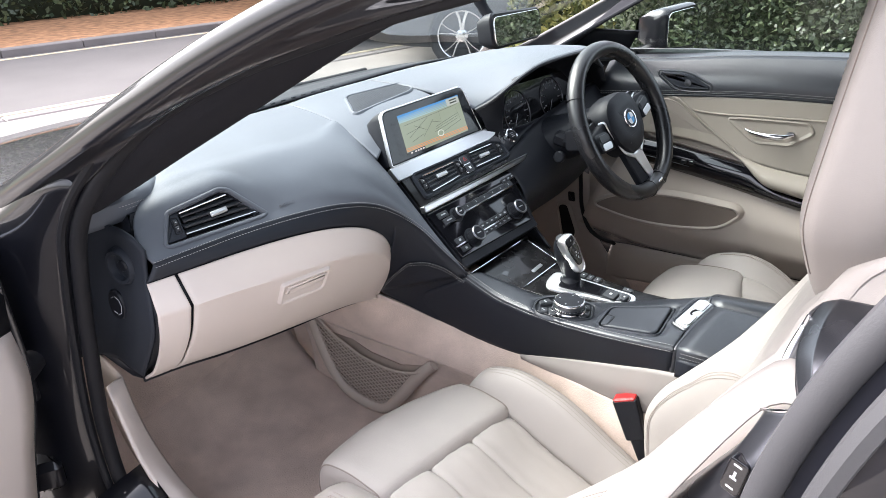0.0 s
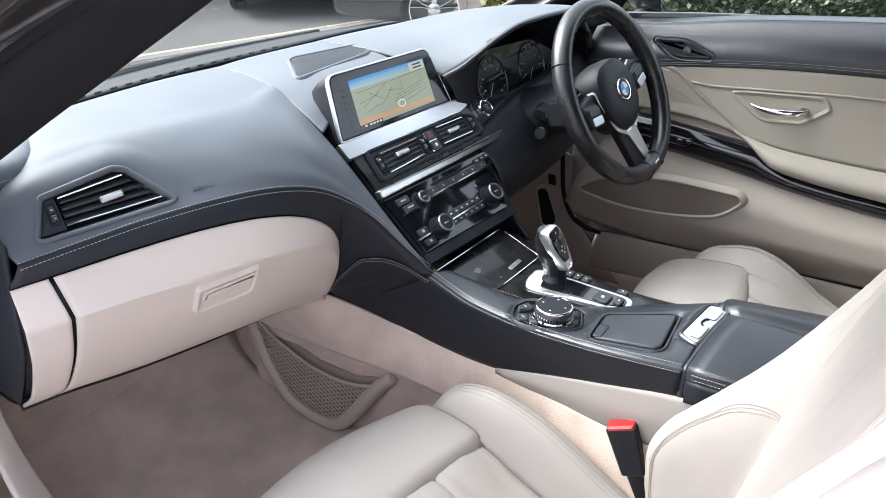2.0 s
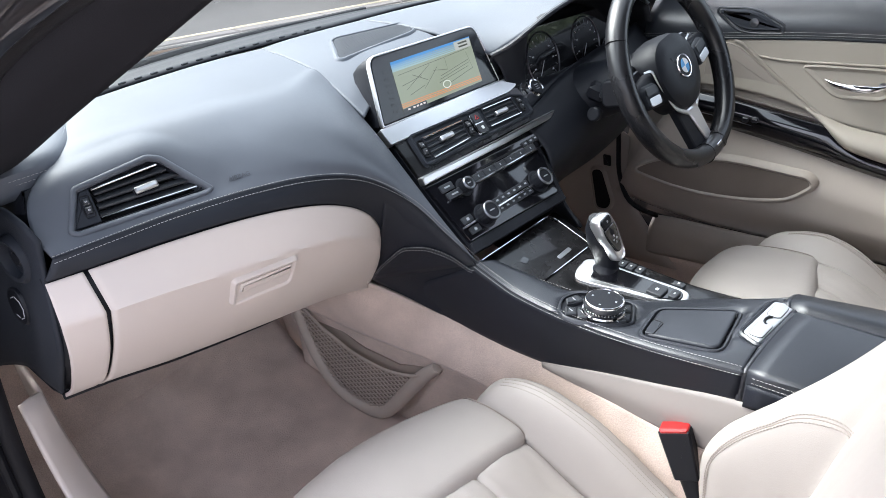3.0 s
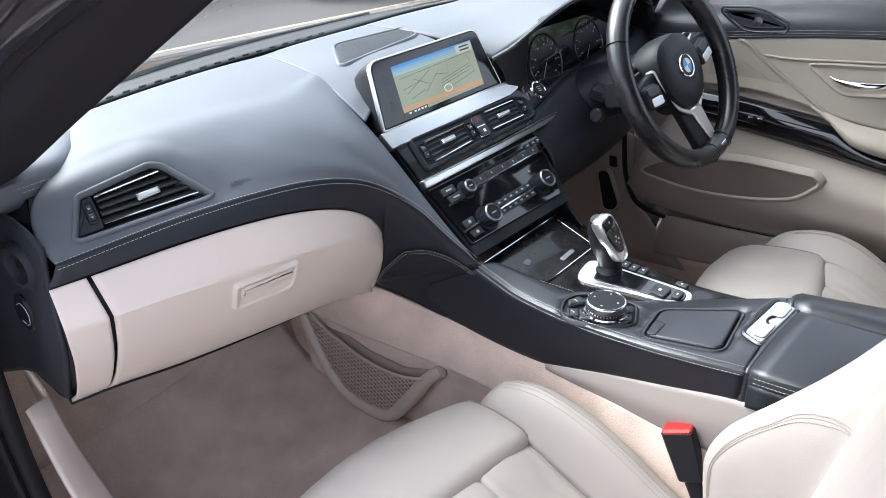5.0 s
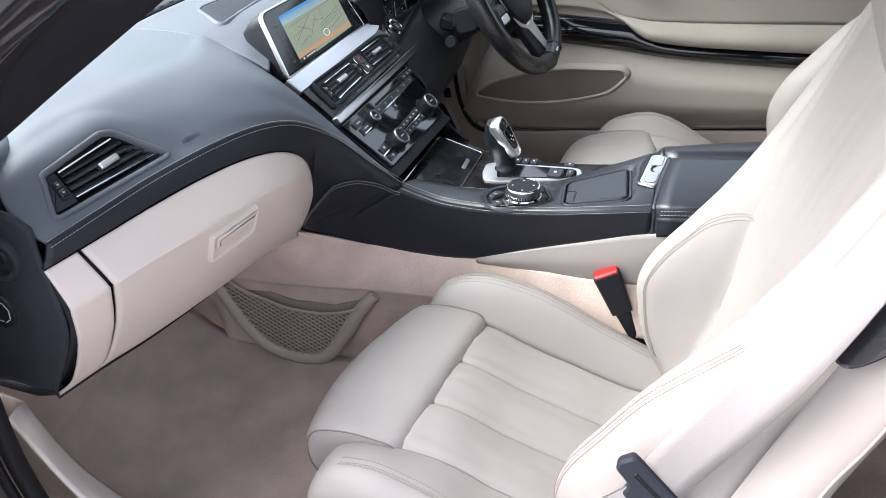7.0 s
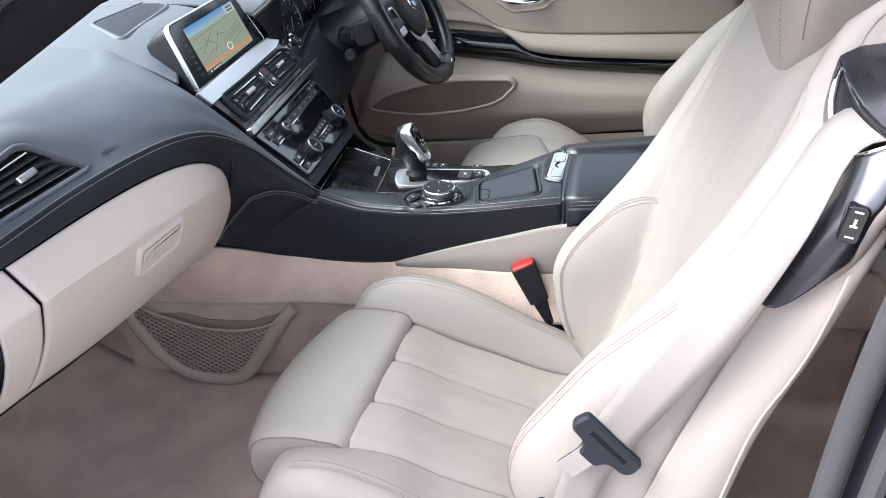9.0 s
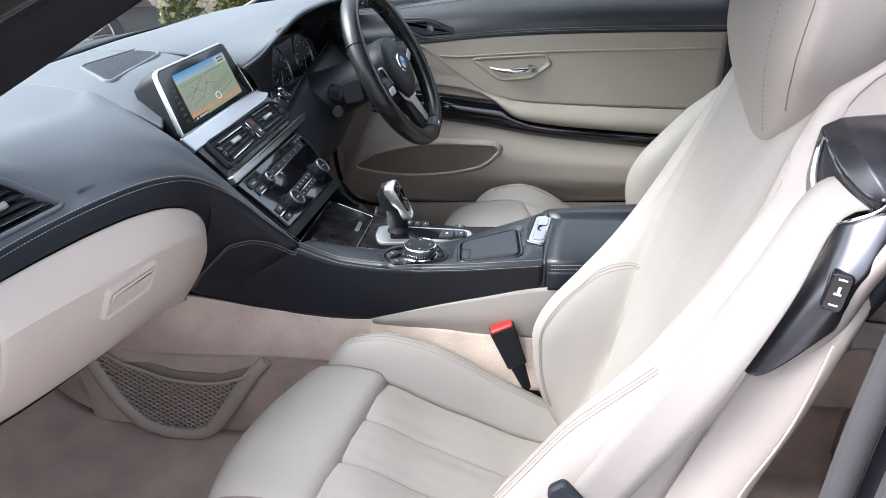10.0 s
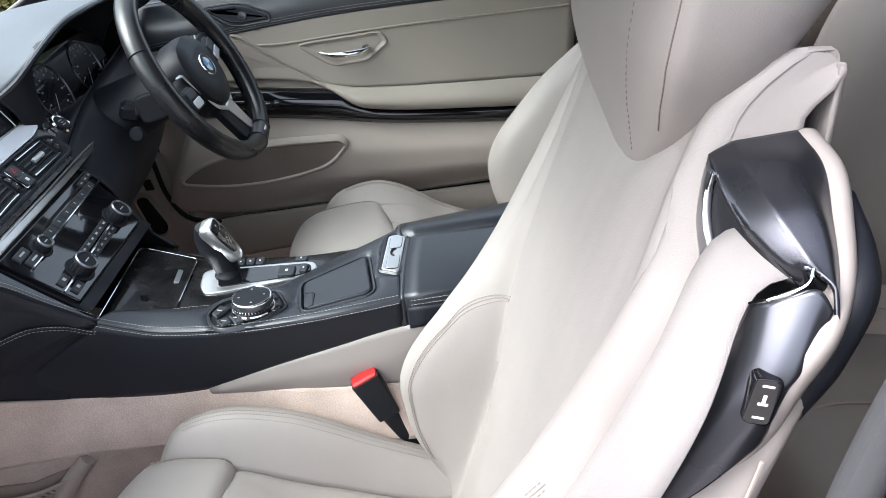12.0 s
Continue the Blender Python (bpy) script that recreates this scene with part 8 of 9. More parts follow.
part("pillar_skin", loft([A_OUT, A_RIDGE, A_BELLY, A_MID, A_IN], 70, 24), PAINT, body, "glossy black pillar and roof rail", thick=0.006)
A_TRIM = [(-0.66, 0.40, 0.875), (-0.650, 0.30, 0.908), (-0.626, 0.138, 1.000), (-0.597, -0.033, 1.098), (-0.567, -0.195, 1.190), (-0.55, -0.33, 1.240), (-0.525, -0.55, 1.274), (-0.50, -0.9, 1.31), (-0.50, -1.4, 1.28)]
A_BULGE = [(-0.72, 0.35, 0.872), (-0.708, 0.255, 0.918), (-0.690, 0.130, 1.010), (-0.660, -0.005, 1.092), (-0.630, -0.14, 1.165), (-0.605, -0.28, 1.214), (-0.574, -0.52, 1.264), (-0.54, -0.9, 1.30), (-0.54, -1.4, 1.275)]
part("pillar_trim", loft([[vec(p) for p in SEAL[5:]], A_BULGE, A_TRIM], 60, 16), HEADLINER, body, "dark anthracite pillar lining", thick=0.008)
part("screen_edge", loft([A_TRIM, [vec(p) + Vector((0.01, 0.05, 0.035)) for p in A_TRIM], A_OUT[1:]], 60, 8), RUBBER, body, thick=0.004)
# the far pillar, mirrored
mir = lambda c: [(-p[0], p[1], p[2]) for p in c]
part("far_pillar_trim", loft([mir(SEAL[5:]), mir(A_BULGE), mir(A_TRIM)], 60, 16), HEADLINER, body, "dark anthracite pillar lining", thick=0.008)
part("far_pillar_skin", loft([mir(A_OUT), mir(A_MID), mir(A_IN)], 60, 10), PAINT, body, thick=0.006)
part("far_sail_panel", loft([[(0.70, 0.36, 0.90), (0.715, 0.27, 0.93), (0.70, 0.15, 1.0)], [(0.72, 0.10, 0.915), (0.735, 0.06, 0.935), (0.72, 0.02, 1.0)]], 10, 6), SOFT_BLACK, body, "black sail panel at the mirror", thick=0.006)
# windscreen
WS_L = [(-0.70, 0.50, 0.885), (-0.655, 0.24, 1.035), (-0.61, 0.02, 1.150), (-0.56, -0.22, 1.255)]
WS_C = [(0.0, 0.66, 0.885), (0.0, 0.36, 1.050), (0.0, 0.10, 1.180), (0.0, -0.16, 1.290)]
WS_M = [((a[0] + b[0]) / 2 * 1.05, a[1] * 0.28 + b[1] * 0.72, (a[2] * 0.4 + b[2] * 0.6)) for a, b in zip(WS_L, WS_C)]
part("windscreen", loft([WS_L, WS_M, WS_C, mir(WS_M), mir(WS_L)], 24, 40), WINDSCREEN, body, "clear curved windscreen")
part("scuttle", loft([[(-0.78, 0.49, 0.862), (-0.4, 0.58, 0.878), (0, 0.625, 0.884), (0.4, 0.58, 0.878), (0.78, 0.49, 0.862)], [(-0.80, 0.60, 0.85), (-0.4, 0.70, 0.868), (0, 0.74, 0.873), (0.4, 0.70, 0.868), (0.8, 0.60, 0.85)]], 40, 6), SOFT_BLACK, body, "black scuttle below the windscreen", thick=0.006)
part("wiper", tube([(-0.62, 0.565, 0.89), (-0.2, 0.64, 0.905), (0.30, 0.63, 0.905)], 0.007, 30, 8), RUBBER, body, "wiper arm")
BON = [[(-0.84, 0.60, 0.800), (-0.42, 0.68, 0.842), (0, 0.72, 0.852), (0.42, 0.68, 0.842), (0.84, 0.60, 0.800)], [(-0.87, 1.0, 0.745), (-0.42, 1.0, 0.795), (0, 1.0, 0.805), (0.42, 1.0, 0.795), (0.87, 1.0, 0.745)], [(-0.85, 1.5, 0.640), (-0.42, 1.55, 0.690), (0, 1.57, 0.700), (0.42, 1.55, 0.690), (0.85, 1.5, 0.640)], [(-0.72, 1.85, 0.53), (-0.38, 1.95, 0.56), (0, 1.98, 0.57), (0.38, 1.95, 0.56), (0.72, 1.85, 0.53)], [(-0.70, 1.90, 0.25), (-0.38, 2.0, 0.25), (0, 2.03, 0.25), (0.38, 2.0, 0.25), (0.7, 1.9, 0.25)]]
part("bonnet", loft(BON, 40, 40), PAINT, body, "black metallic bonnet", thick=0.008)
part("front_wing", loft([[(-0.84, 0.605, 0.800), (-0.87, 1.0, 0.744), (-0.85, 1.5, 0.639), (-0.72, 1.87, 0.525)], [(-0.90, 0.60, 0.74), (-0.925, 1.0, 0.69), (-0.91, 1.5, 0.60), (-0.80, 1.86, 0.48)], [(-0.92, 0.60, 0.52), (-0.935, 1.0, 0.50), (-0.92, 1.5, 0.44), (-0.82, 1.86, 0.36)], [(-0.90, 0.60, 0.12), (-0.91, 1.0, 0.14), (-0.90, 1.5, 0.14), (-0.80, 1.86, 0.14)]], 30, 24), PAINT, body, "black metallic front wing", thick=0.006)
part("hinge_post", loft([[(-0.752, 0.325, 0.20), (-0.756, 0.345, 0.5), (-0.756, 0.30, 0.78), (-0.756, 0.245, 0.905), (-0.745, 0.19, 0.985)], [(-0.80, 0.40, 0.20), (-0.805, 0.40, 0.5), (-0.80, 0.36, 0.78), (-0.795, 0.31, 0.89), (-0.775, 0.25, 0.98)], [(-0.86, 0.56, 0.20), (-0.865, 0.56, 0.5), (-0.855, 0.54, 0.78), (-0.85, 0.50, 0.85), (-0.80, 0.42, 0.90)]], 30, 16), PAINT, body, "glossy black hinge post", thick=0.006)
part("hinge", box(pose(-0.815, 0.425, 0.60, 0, 0, 60), 0.075, 0.05, 0.06, 0.012), PAINT, body, "black door hinge")
part("hinge", box(pose(-0.815, 0.425, 0.42, 0, 0, 60), 0.075, 0.05, 0.06, 0.012), PAINT, body, "black door hinge")
part("check_strap", box(pose(-0.86, 0.37, 0.56, 0, 0, 62), 0.12, 0.012, 0.03, 0.004), GUNMETAL, body, "door check strap")
part("wiring_boot", tube([(-0.80, 0.38, 0.66), (-0.84, 0.36, 0.655), (-0.88, 0.37, 0.65)], [0.018, 0.022, 0.018], 20, 12), RUBBER, body, "ribbed rubber wiring boot")
# roof, header and rear
roof = part("ceiling", loft([[(-0.545, -0.25, 1.262), (0.0, -0.17, 1.298), (0.545, -0.25, 1.262)], [(-0.575, -0.55, 1.315), (0.0, -0.55, 1.36), (0.575, -0.55, 1.315)], [(-0.555, -1.0, 1.345), (0.0, -1.0, 1.385), (0.555, -1.0, 1.345)], [(-0.555, -1.30, 1.310), (0, -1.38, 1.35), (0.555, -1.30, 1.310)], [(-0.57, -1.42, 1.245), (0, -1.5, 1.30), (0.57, -1.42, 1.245)]], 24, 30), HEADLINER, None, "", thick=0.03)
tagged(roof, "anthracite headlining of the raised roof", "ceiling", kind="structure")
part("header_rail", loft([[(-0.56, -0.20, 1.258), (0, -0.13, 1.296), (0.56, -0.20, 1.258)], [(-0.55, -0.24, 1.245), (0, -0.17, 1.280), (0.55, -0.24, 1.245)], [(-0.56, -0.34, 1.262), (0, -0.27, 1.300), (0.56, -0.34, 1.262)]], 24, 10), HEADLINER, body, thick=0.008)
part("roof_side_near", loft([[vec(p) for p in A_TRIM[5:]], [(-0.60, -0.33, 1.275), (-0.575, -0.55, 1.315), (-0.555, -1.0, 1.345), (-0.56, -1.45, 1.28)]], 24, 6), HEADLINER, body, thick=0.006)
part("roof_side_far", loft([mir(A_TRIM[5:]), [(0.60, -0.33, 1.275), (0.575, -0.55, 1.315), (0.555, -1.0, 1.345), (0.56, -1.45, 1.28)]], 24, 6), HEADLINER, body, thick=0.006)
part("rear_wall", loft([[(-0.60, -1.70, 0.20), (0, -1.72, 0.20), (0.62, -1.70, 0.20)], [(-0.60, -1.66, 0.88), (0, -1.68, 0.88), (0.62, -1.66, 0.88)], [(-0.60, -1.95, 0.97), (0, -2.0, 0.98), (0.62, -1.95, 0.97)]], 12, 10), TAUPE, body, "taupe panel behind the rear bench", thick=0.006)
part("far_rear_pillar", loft([[(0.68, -1.45, 0.985), (0.66, -1.9, 0.97)], [(0.62, -1.42, 1.12), (0.60, -1.8, 1.05)], [(0.60, -1.35, 1.255), (0.56, -1.6, 1.15)]], 10, 8), HEADLINER, body, thick=0.006)
# rear quarter on the near side: seal post and painted flank
QS = [(-0.745, -0.680, 0.28), (-0.752, -0.670, 0.50), (-0.758, -0.672, 0.72), (-0.768, -0.683, 0.90), (-0.776, -0.706, 1.02), (-0.776, -0.746, 1.122), (-0.765, -0.79, 1.20)]
# black rubber lightened to grey, with the daylight on the post in its colour
SEAL_LIT = mat("rubber_lit_grey", (0.052, 0.052, 0.056), 0.6, grain=0.2, grain_scale=700, vary=0.08)
part("quarter_seal", tube(QS, 0.014, 60, 10, flat=0.8), SEAL_LIT, body, "rubber seal on the rear door post")
part("quarter_seal_lip", tube([vec(p) + Vector((-0.020, -0.028, 0)) for p in QS], 0.010, 60, 8), SEAL_LIT, body)
part("quarter_post", loft([[vec(p) + Vector((-0.006, -0.012, 0)) for p in QS], [vec(p) + Vector((-0.028, -0.045, 0)) for p in QS], [vec(p) + Vector((-0.024, -0.12, 0)) for p in QS], [vec(p) + Vector((-0.004, -0.45, -0.02)) for p in QS]], 40, 16), PAINT, body, "glossy black rear door post and quarter", thick=0.006)
part("quarter_jamb", loft([[(-0.770, -0.70, 0.25), (-0.780, -0.70, 0.50), (-0.785, -0.71, 0.72), (-0.795, -0.72, 0.90)], [(-0.83, -0.76, 0.25), (-0.845, -0.76, 0.50), (-0.84, -0.77, 0.72), (-0.825, -0.78, 0.88)], [(-0.89, -0.80, 0.25), (-0.905, -0.80, 0.50), (-0.89, -0.80, 0.72), (-0.85, -0.82, 0.88)]], 24, 12), PAINT, body, "glossy black rear door jamb", thick=0.006)
part("rear_quarter", loft([[(-0.80, -0.85, 0.95), (-0.80, -1.3, 0.96), (-0.75, -2.0, 0.95)], [(-0.89, -0.80, 0.75), (-0.90, -1.3, 0.78), (-0.86, -2.0, 0.78)], [(-0.905, -0.80, 0.5), (-0.92, -1.3, 0.5), (-0.88, -2.0, 0.5)], [(-0.89, -0.80, 0.20), (-0.90, -1.3, 0.2), (-0.86, -2.0, 0.2)]], 20, 16), PAINT, body, "black metallic rear flank", thick=0.006)
# trim given a dark colour in place of the rear cabin's shade
part("rear_inner_side", loft([[(-0.735, -0.80, 0.25), (-0.72, -1.2, 0.25), (-0.70, -1.7, 0.25)], [(-0.70, -0.80, 0.6), (-0.67, -1.2, 0.6), (-0.65, -1.7, 0.6)], [(-0.74, -0.82, 0.95), (-0.72, -1.2, 0.96), (-0.70, -1.7, 0.95)]], 12, 12), POCKET, body, "rear side trim, coloured dark for the shade of the rear cabin", thick=0.006)
# out of view: an opaque pillar added to cut daylight into the rear
part("rear_pillar_lining", loft([[(-0.76, -1.0, 0.95), (-0.74, -1.35, 0.96), (-0.70, -1.75, 0.95)], [(-0.71, -1.02, 1.12), (-0.69, -1.35, 1.12), (-0.64, -1.7, 1.08)], [(-0.62, -1.02, 1.285), (-0.61, -1.35, 1.27), (-0.57, -1.6, 1.2)]], 14, 12), HEADLINER, body, "unseen dark rear pillar lining, added to block light", thick=0.01)
part("rear_screen_panel", loft([[(-0.66, -1.70, 0.96), (0, -1.80, 0.97), (0.66, -1.70, 0.96)], [(-0.57, -1.42, 1.25), (0, -1.5, 1.30), (0.57, -1.42, 1.25)]], 14, 8), HEADLINER, body, thick=0.01)

# passenger door, standing open
odoor = thing("passenger_door", (-0.84, 0.45, 0.25), "open passenger door with an ivory lower panel and black window rail", "car door", kind="structure")
HX, HY, OPEN = -0.845, 0.385, 63.0
oc, osn = math.cos(radians(OPEN)), math.sin(radians(OPEN))
DO = lambda a, d, z: Vector((HX - a * osn - d * oc * -1 * 1, HY - a * oc - d * osn, z))
part("inner_panel", loft([[DO(0.00, 0.03, 0.735), DO(0.25, 0.035, 0.75), DO(0.6, 0.035, 0.76), DO(1.1, 0.03, 0.76)], [DO(0.015, 0.05, 0.65), DO(0.25, 0.065, 0.66), DO(0.6, 0.065, 0.67), DO(1.1, 0.05, 0.67)], [DO(0.055, 0.055, 0.55), DO(0.25, 0.075, 0.55), DO(0.6, 0.075, 0.56), DO(1.1, 0.05, 0.56)], [DO(0.08, 0.05, 0.44), DO(0.25, 0.06, 0.43), DO(0.6, 0.06, 0.43), DO(1.1, 0.04, 0.44)], [DO(0.10, 0.03, 0.30), DO(0.25, 0.03, 0.28), DO(0.6, 0.03, 0.28), DO(1.1, 0.03, 0.28)]], 30, 24), IVORY_HARD, odoor, "ivory lower door panel", thick=0.006)
part("door_rail", loft([[DO(0.0, 0.03, 0.735), DO(0.6, 0.035, 0.76), DO(1.1, 0.03, 0.76)], [DO(0.0, 0.035, 0.80), DO(0.6, 0.04, 0.85), DO(1.1, 0.035, 0.86)], [DO(0.0, 0.0, 0.865), DO(0.6, 0.0, 0.91), DO(1.1, 0.0, 0.92)]], 20, 10), SOFT_BLACK, odoor, "black upper door rail", thick=0.006)
part("door_shell", loft([[DO(-0.02, 0.02, 0.90), DO(0.6, -0.03, 0.93), DO(1.15, -0.03, 0.94)], [DO(-0.03, -0.05, 0.70), DO(0.6, -0.12, 0.70), DO(1.15, -0.10, 0.70)], [DO(-0.03, -0.05, 0.25), DO(0.6, -0.12, 0.22), DO(1.15, -0.10, 0.25)]], 20, 14), PAINT, odoor, "black painted outer skin", thick=0.006)
part("hinge_edge", loft([[DO(0.0, 0.035, 0.84), DO(0.01, 0.05, 0.65), DO(0.06, 0.05, 0.50), DO(0.09, 0.04, 0.28)], [DO(-0.02, -0.05, 0.85), DO(-0.01, -0.05, 0.65), DO(0.0, -0.05, 0.50), DO(0.02, -0.05, 0.28)]], 20, 8), PAINT, odoor, "painted hinge edge", thick=0.006)
part("pocket_slot", box(pose(*DO(0.18, 0.068, 0.475), 0, 0, 90 - OPEN), 0.012, 0.16, 0.05, 0.01), TAUPE, odoor)
part("bright_rail", tube([DO(0.0, 0.01, 0.872), DO(0.3, 0.0, 0.892), DO(0.7, 0.0, 0.912)], 0.006, 20, 8), CHROME, odoor, "bright window trim")

# mirrors
im = thing("interior_mirror", (0.05, 0.06, 1.08), "black-framed interior mirror hanging from the windscreen", "mirror")
IM = axes((0.035, -0.005, 1.098), (0.98, 0.16, -0.05), (0.02, 0.18, 0.98))
part("mirror_shell", slab(IM, rounded([(-0.125, -0.030), (0.120, -0.030), (0.130, 0.030), (-0.125, 0.034)], 0.022), [(0.012, -0.030), (0.002, -0.014), (0, 0.0), (0.003, 0.004)]), SOFT_BLACK, im, "black shell")
im_f = IM if (IM.to_3x3() @ Vector((0, 0, 1))).y < 0 else IM @ pose(0, 0, 0, 0, 180, 0)
part("mirror_glass", plate(im_f @ Matrix.Translation((0, 0, 0.003)), rounded(rect(0.235, 0.052), 0.018), 0.003, 0.001), MIRROR, im, "mirror glass")
part("mirror_foot", tube([(0.035, 0.02, 1.085), (0.02, 0.06, 1.13), (0.01, 0.085, 1.185)], [0.012, 0.010, 0.018], 12, 10), SOFT_BLACK, im)
em = thing("door_mirror", (0.95, 0.03, 0.93), "black door mirror on the driver's side", "mirror")
XM = axes((0.955, -0.01, 0.985), (0.985, -0.17, 0.0), (0, 0.05, 1))
part("mirror_housing", slab(XM, rounded([(-0.095, -0.060), (0.075, -0.072), (0.100, -0.045), (0.100, 0.040), (0.070, 0.062), (-0.090, 0.055)], 0.03), [(0.006, 0.006), (0, 0.0), (-0.002, -0.02), (0.008, -0.06), (0.03, -0.10), (0.045, -0.11)]), PAINT, em, "gloss black housing")
xf = XM if (XM.to_3x3() @ Vector((0, 0, 1))).y < 0 else XM @ pose(0, 0, 0, 0, 180, 0)
part("mirror_glass", plate(xf @ Matrix.Translation((0, 0, 0.004)), [Vector((p.x * (1 if xf == XM else -1), p.y)) for p in rounded([(-0.083, -0.050), (0.068, -0.060), (0.088, -0.038), (0.088, 0.032), (0.062, 0.050), (-0.080, 0.045)], 0.022)], 0.004, 0.001), MIRROR, em, "mirror glass")
part("mirror_arm", tube([(0.93, 0.03, 0.94), (0.86, 0.06, 0.925), (0.80, 0.08, 0.925)], [0.03, 0.025, 0.03], 16, 12, flat=0.5, up=(0, 0, 1)), PAINT, em, "black arm")

# ---- outside ----
GZ = -0.15
ASPHALT = mat("asphalt", (0.105, 0.097, 0.095), 0.9, grain=0.8, grain_scale=160, vary=0.12, big=1.2)
PAVING = mat("pale_paving", (0.26, 0.235, 0.215), 0.9, grain=0.5, grain_scale=120, vary=0.12, big=2.5, per_piece=0.08)
GRASS = mat("lawn", (0.06, 0.085, 0.03), 0.95, grain=0.8, grain_scale=60, vary=0.3, big=4)
LINE = mat("worn_yellow_line", (0.42, 0.36, 0.26), 0.85, grain=0.4, grain_scale=90, vary=0.18, big=9)
KERB = mat("kerb_stone", (0.19, 0.17, 0.165), 0.9, grain=0.5, grain_scale=120, vary=0.12, big=3, per_piece=0.08)
MULCH = mat("orange_bark_mulch", (0.33, 0.17, 0.085), 0.95, grain=1.0, grain_scale=60, vary=0.4, big=9)
LEAF = mat("hedge_leaf", (0.055, 0.085, 0.035), 0.5, vary=0.45, big=3.0)
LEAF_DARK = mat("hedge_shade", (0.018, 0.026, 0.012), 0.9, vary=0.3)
LEAF_PALE = mat("bush_leaf", (0.14, 0.16, 0.055), 0.55, vary=0.4, big=3)
ROT = -9.0
RM = pose(0, 6.9, GZ, 0, 0, ROT)


def band(name, y0, y1, z, material, label, category, x0=-60, x1=60, h=0.004):
    bm = bmesh.new()
    n = 24
    for i in range(n):
        a, b = x0 + (x1 - x0) * i / n, x0 + (x1 - x0) * (i + 1) / n
        slab(RM, [Vector((a, y0)), Vector((b, y0)), Vector((b, y1)), Vector((a, y1))], [(0, z - h), (0, z)], bm)
    bmesh.ops.remove_doubles(bm, verts=bm.verts, dist=1e-5)
    return tagged(part(name, bm, material, None, flat=True), label, category, kind="structure")


gr = bmesh.new()
slab(Matrix.Translation((0, 0, GZ)), [Vector((-900, -900)), Vector((900, -900)), Vector((900, 900)), Vector((-900, 900))], [(0, -0.3), (0, -0.012)], gr)
tagged(part("ground", gr, GRASS, None, flat=True), "ground reaching out to the horizon", "ground", kind="structure")
band("road", -1.45, 1.75, -0.004, ASPHALT, "grey worn asphalt lane", "road")
band("pavement", -30, -1.62, 0.055, PAVING, "pale forecourt the car stands on", "pavement", h=0.06)
for y in (-1.30, -1.12):
    band("road_marking", y - 0.035, y + 0.035, 0.0, LINE, "worn yellow line along the kerb", "road marking")
band("road_marking", 1.56, 1.64, 0.0, LINE, "worn yellow line along the far kerb", "road marking")
band("verge", 1.90, 4.4, 0.06, MULCH, "verge of orange bark mulch under the hedge", "verge", h=0.06)


def kerb(y, z1, label):
    k = thing("kerb", (RM @ Vector((0, y, 0)))[:], label, "kerb", kind="structure")
    first = None
    for i in range(46):
        x = -10 + i * 0.915
        if first is None:
            bm = box(Matrix.Identity(4), 0.905, 0.15, 0.14, 0.012)
            first = part("kerb_stone", bm, KERB, k)
            me = first.data
            ob = first
        else:
            ob = new("kerb_stone", me)
            ob.parent = k
        ob.matrix_parent_inverse = Matrix.Translation(-base_of(k))
        ob.matrix_basis = RM @ pose(x, y + 0.003 * math.sin(i * 1.7), z1 - 0.07)


kerb(-1.535, 0.065, "row of grey kerb stones on the near side")
kerb(1.825, 0.085, "row of grey kerb stones on the far side")

LEAFRND = random.Random(11)


def leaf_wall(name, m, length, height, depth, count, leaf, material, dark, label, category="hedge", bumps=0.10):
    """A clipped hedge: a dark sheet for its inner shade under thousands of separate leaves with an uneven face."""
    hd = thing(name, (m @ Vector((length / 2, 0, 0)))[:], label, category)
    rows = []
    for j in range(9):
        z = height * j / 8
        rows.append([m @ Vector((length * i / 40, (0.05 if j < 8 else depth * 0.5) + 0.05 * noise.noise((i * 0.7, j * 1.3, 2.0)), z)) for i in range(41)])
    # plain dark sheet that paints the shade between the leaves
    part("hedge_shade_core", grid(rows), dark, hd, "dark sheet drawn as the shade inside the hedge", thick=0.02)
    v, f = [], []
    for k in range(count):
        x, z = LEAFRND.random() * length, LEAFRND.random() ** 0.9 * (height + 0.05)
        y = -0.02 - bumps * (0.5 + noise.noise((x * 2.3, z * 2.3, 5.0))) - LEAFRND.random() * 0.05 + (0.12 * max(0, z - height + 0.12) / 0.12)
        c = Vector((x, y, z))
        d = Vector((LEAFRND.uniform(-1, 1), LEAFRND.uniform(-1, 0.2), LEAFRND.uniform(-0.6, 1))).normalized()
        s = d.cross(Vector((LEAFRND.uniform(-1, 1), LEAFRND.uniform(-1, 1), LEAFRND.uniform(-1, 1)))).normalized()
        ln = leaf * LEAFRND.uniform(0.6, 1.3)
        i = len(v)
        v += [m @ (c - d * ln * 0.5), m @ (c + s * ln * 0.28), m @ (c + d * ln * 0.5), m @ (c - s * ln * 0.28)]
        f.append((i, i + 1, i + 2, i + 3))
    me = bpy.data.meshes.new("leaves")
    me.from_pydata([tuple(p) for p in v], [], f)
    me.materials.append(material)
    ob = new("leaves", me)
    ob.parent = hd
    ob.matrix_parent_inverse = Matrix.Translation(-base_of(hd))
    tagged(ob, "small green leaves, uneven", kind="stuff")
    return hd


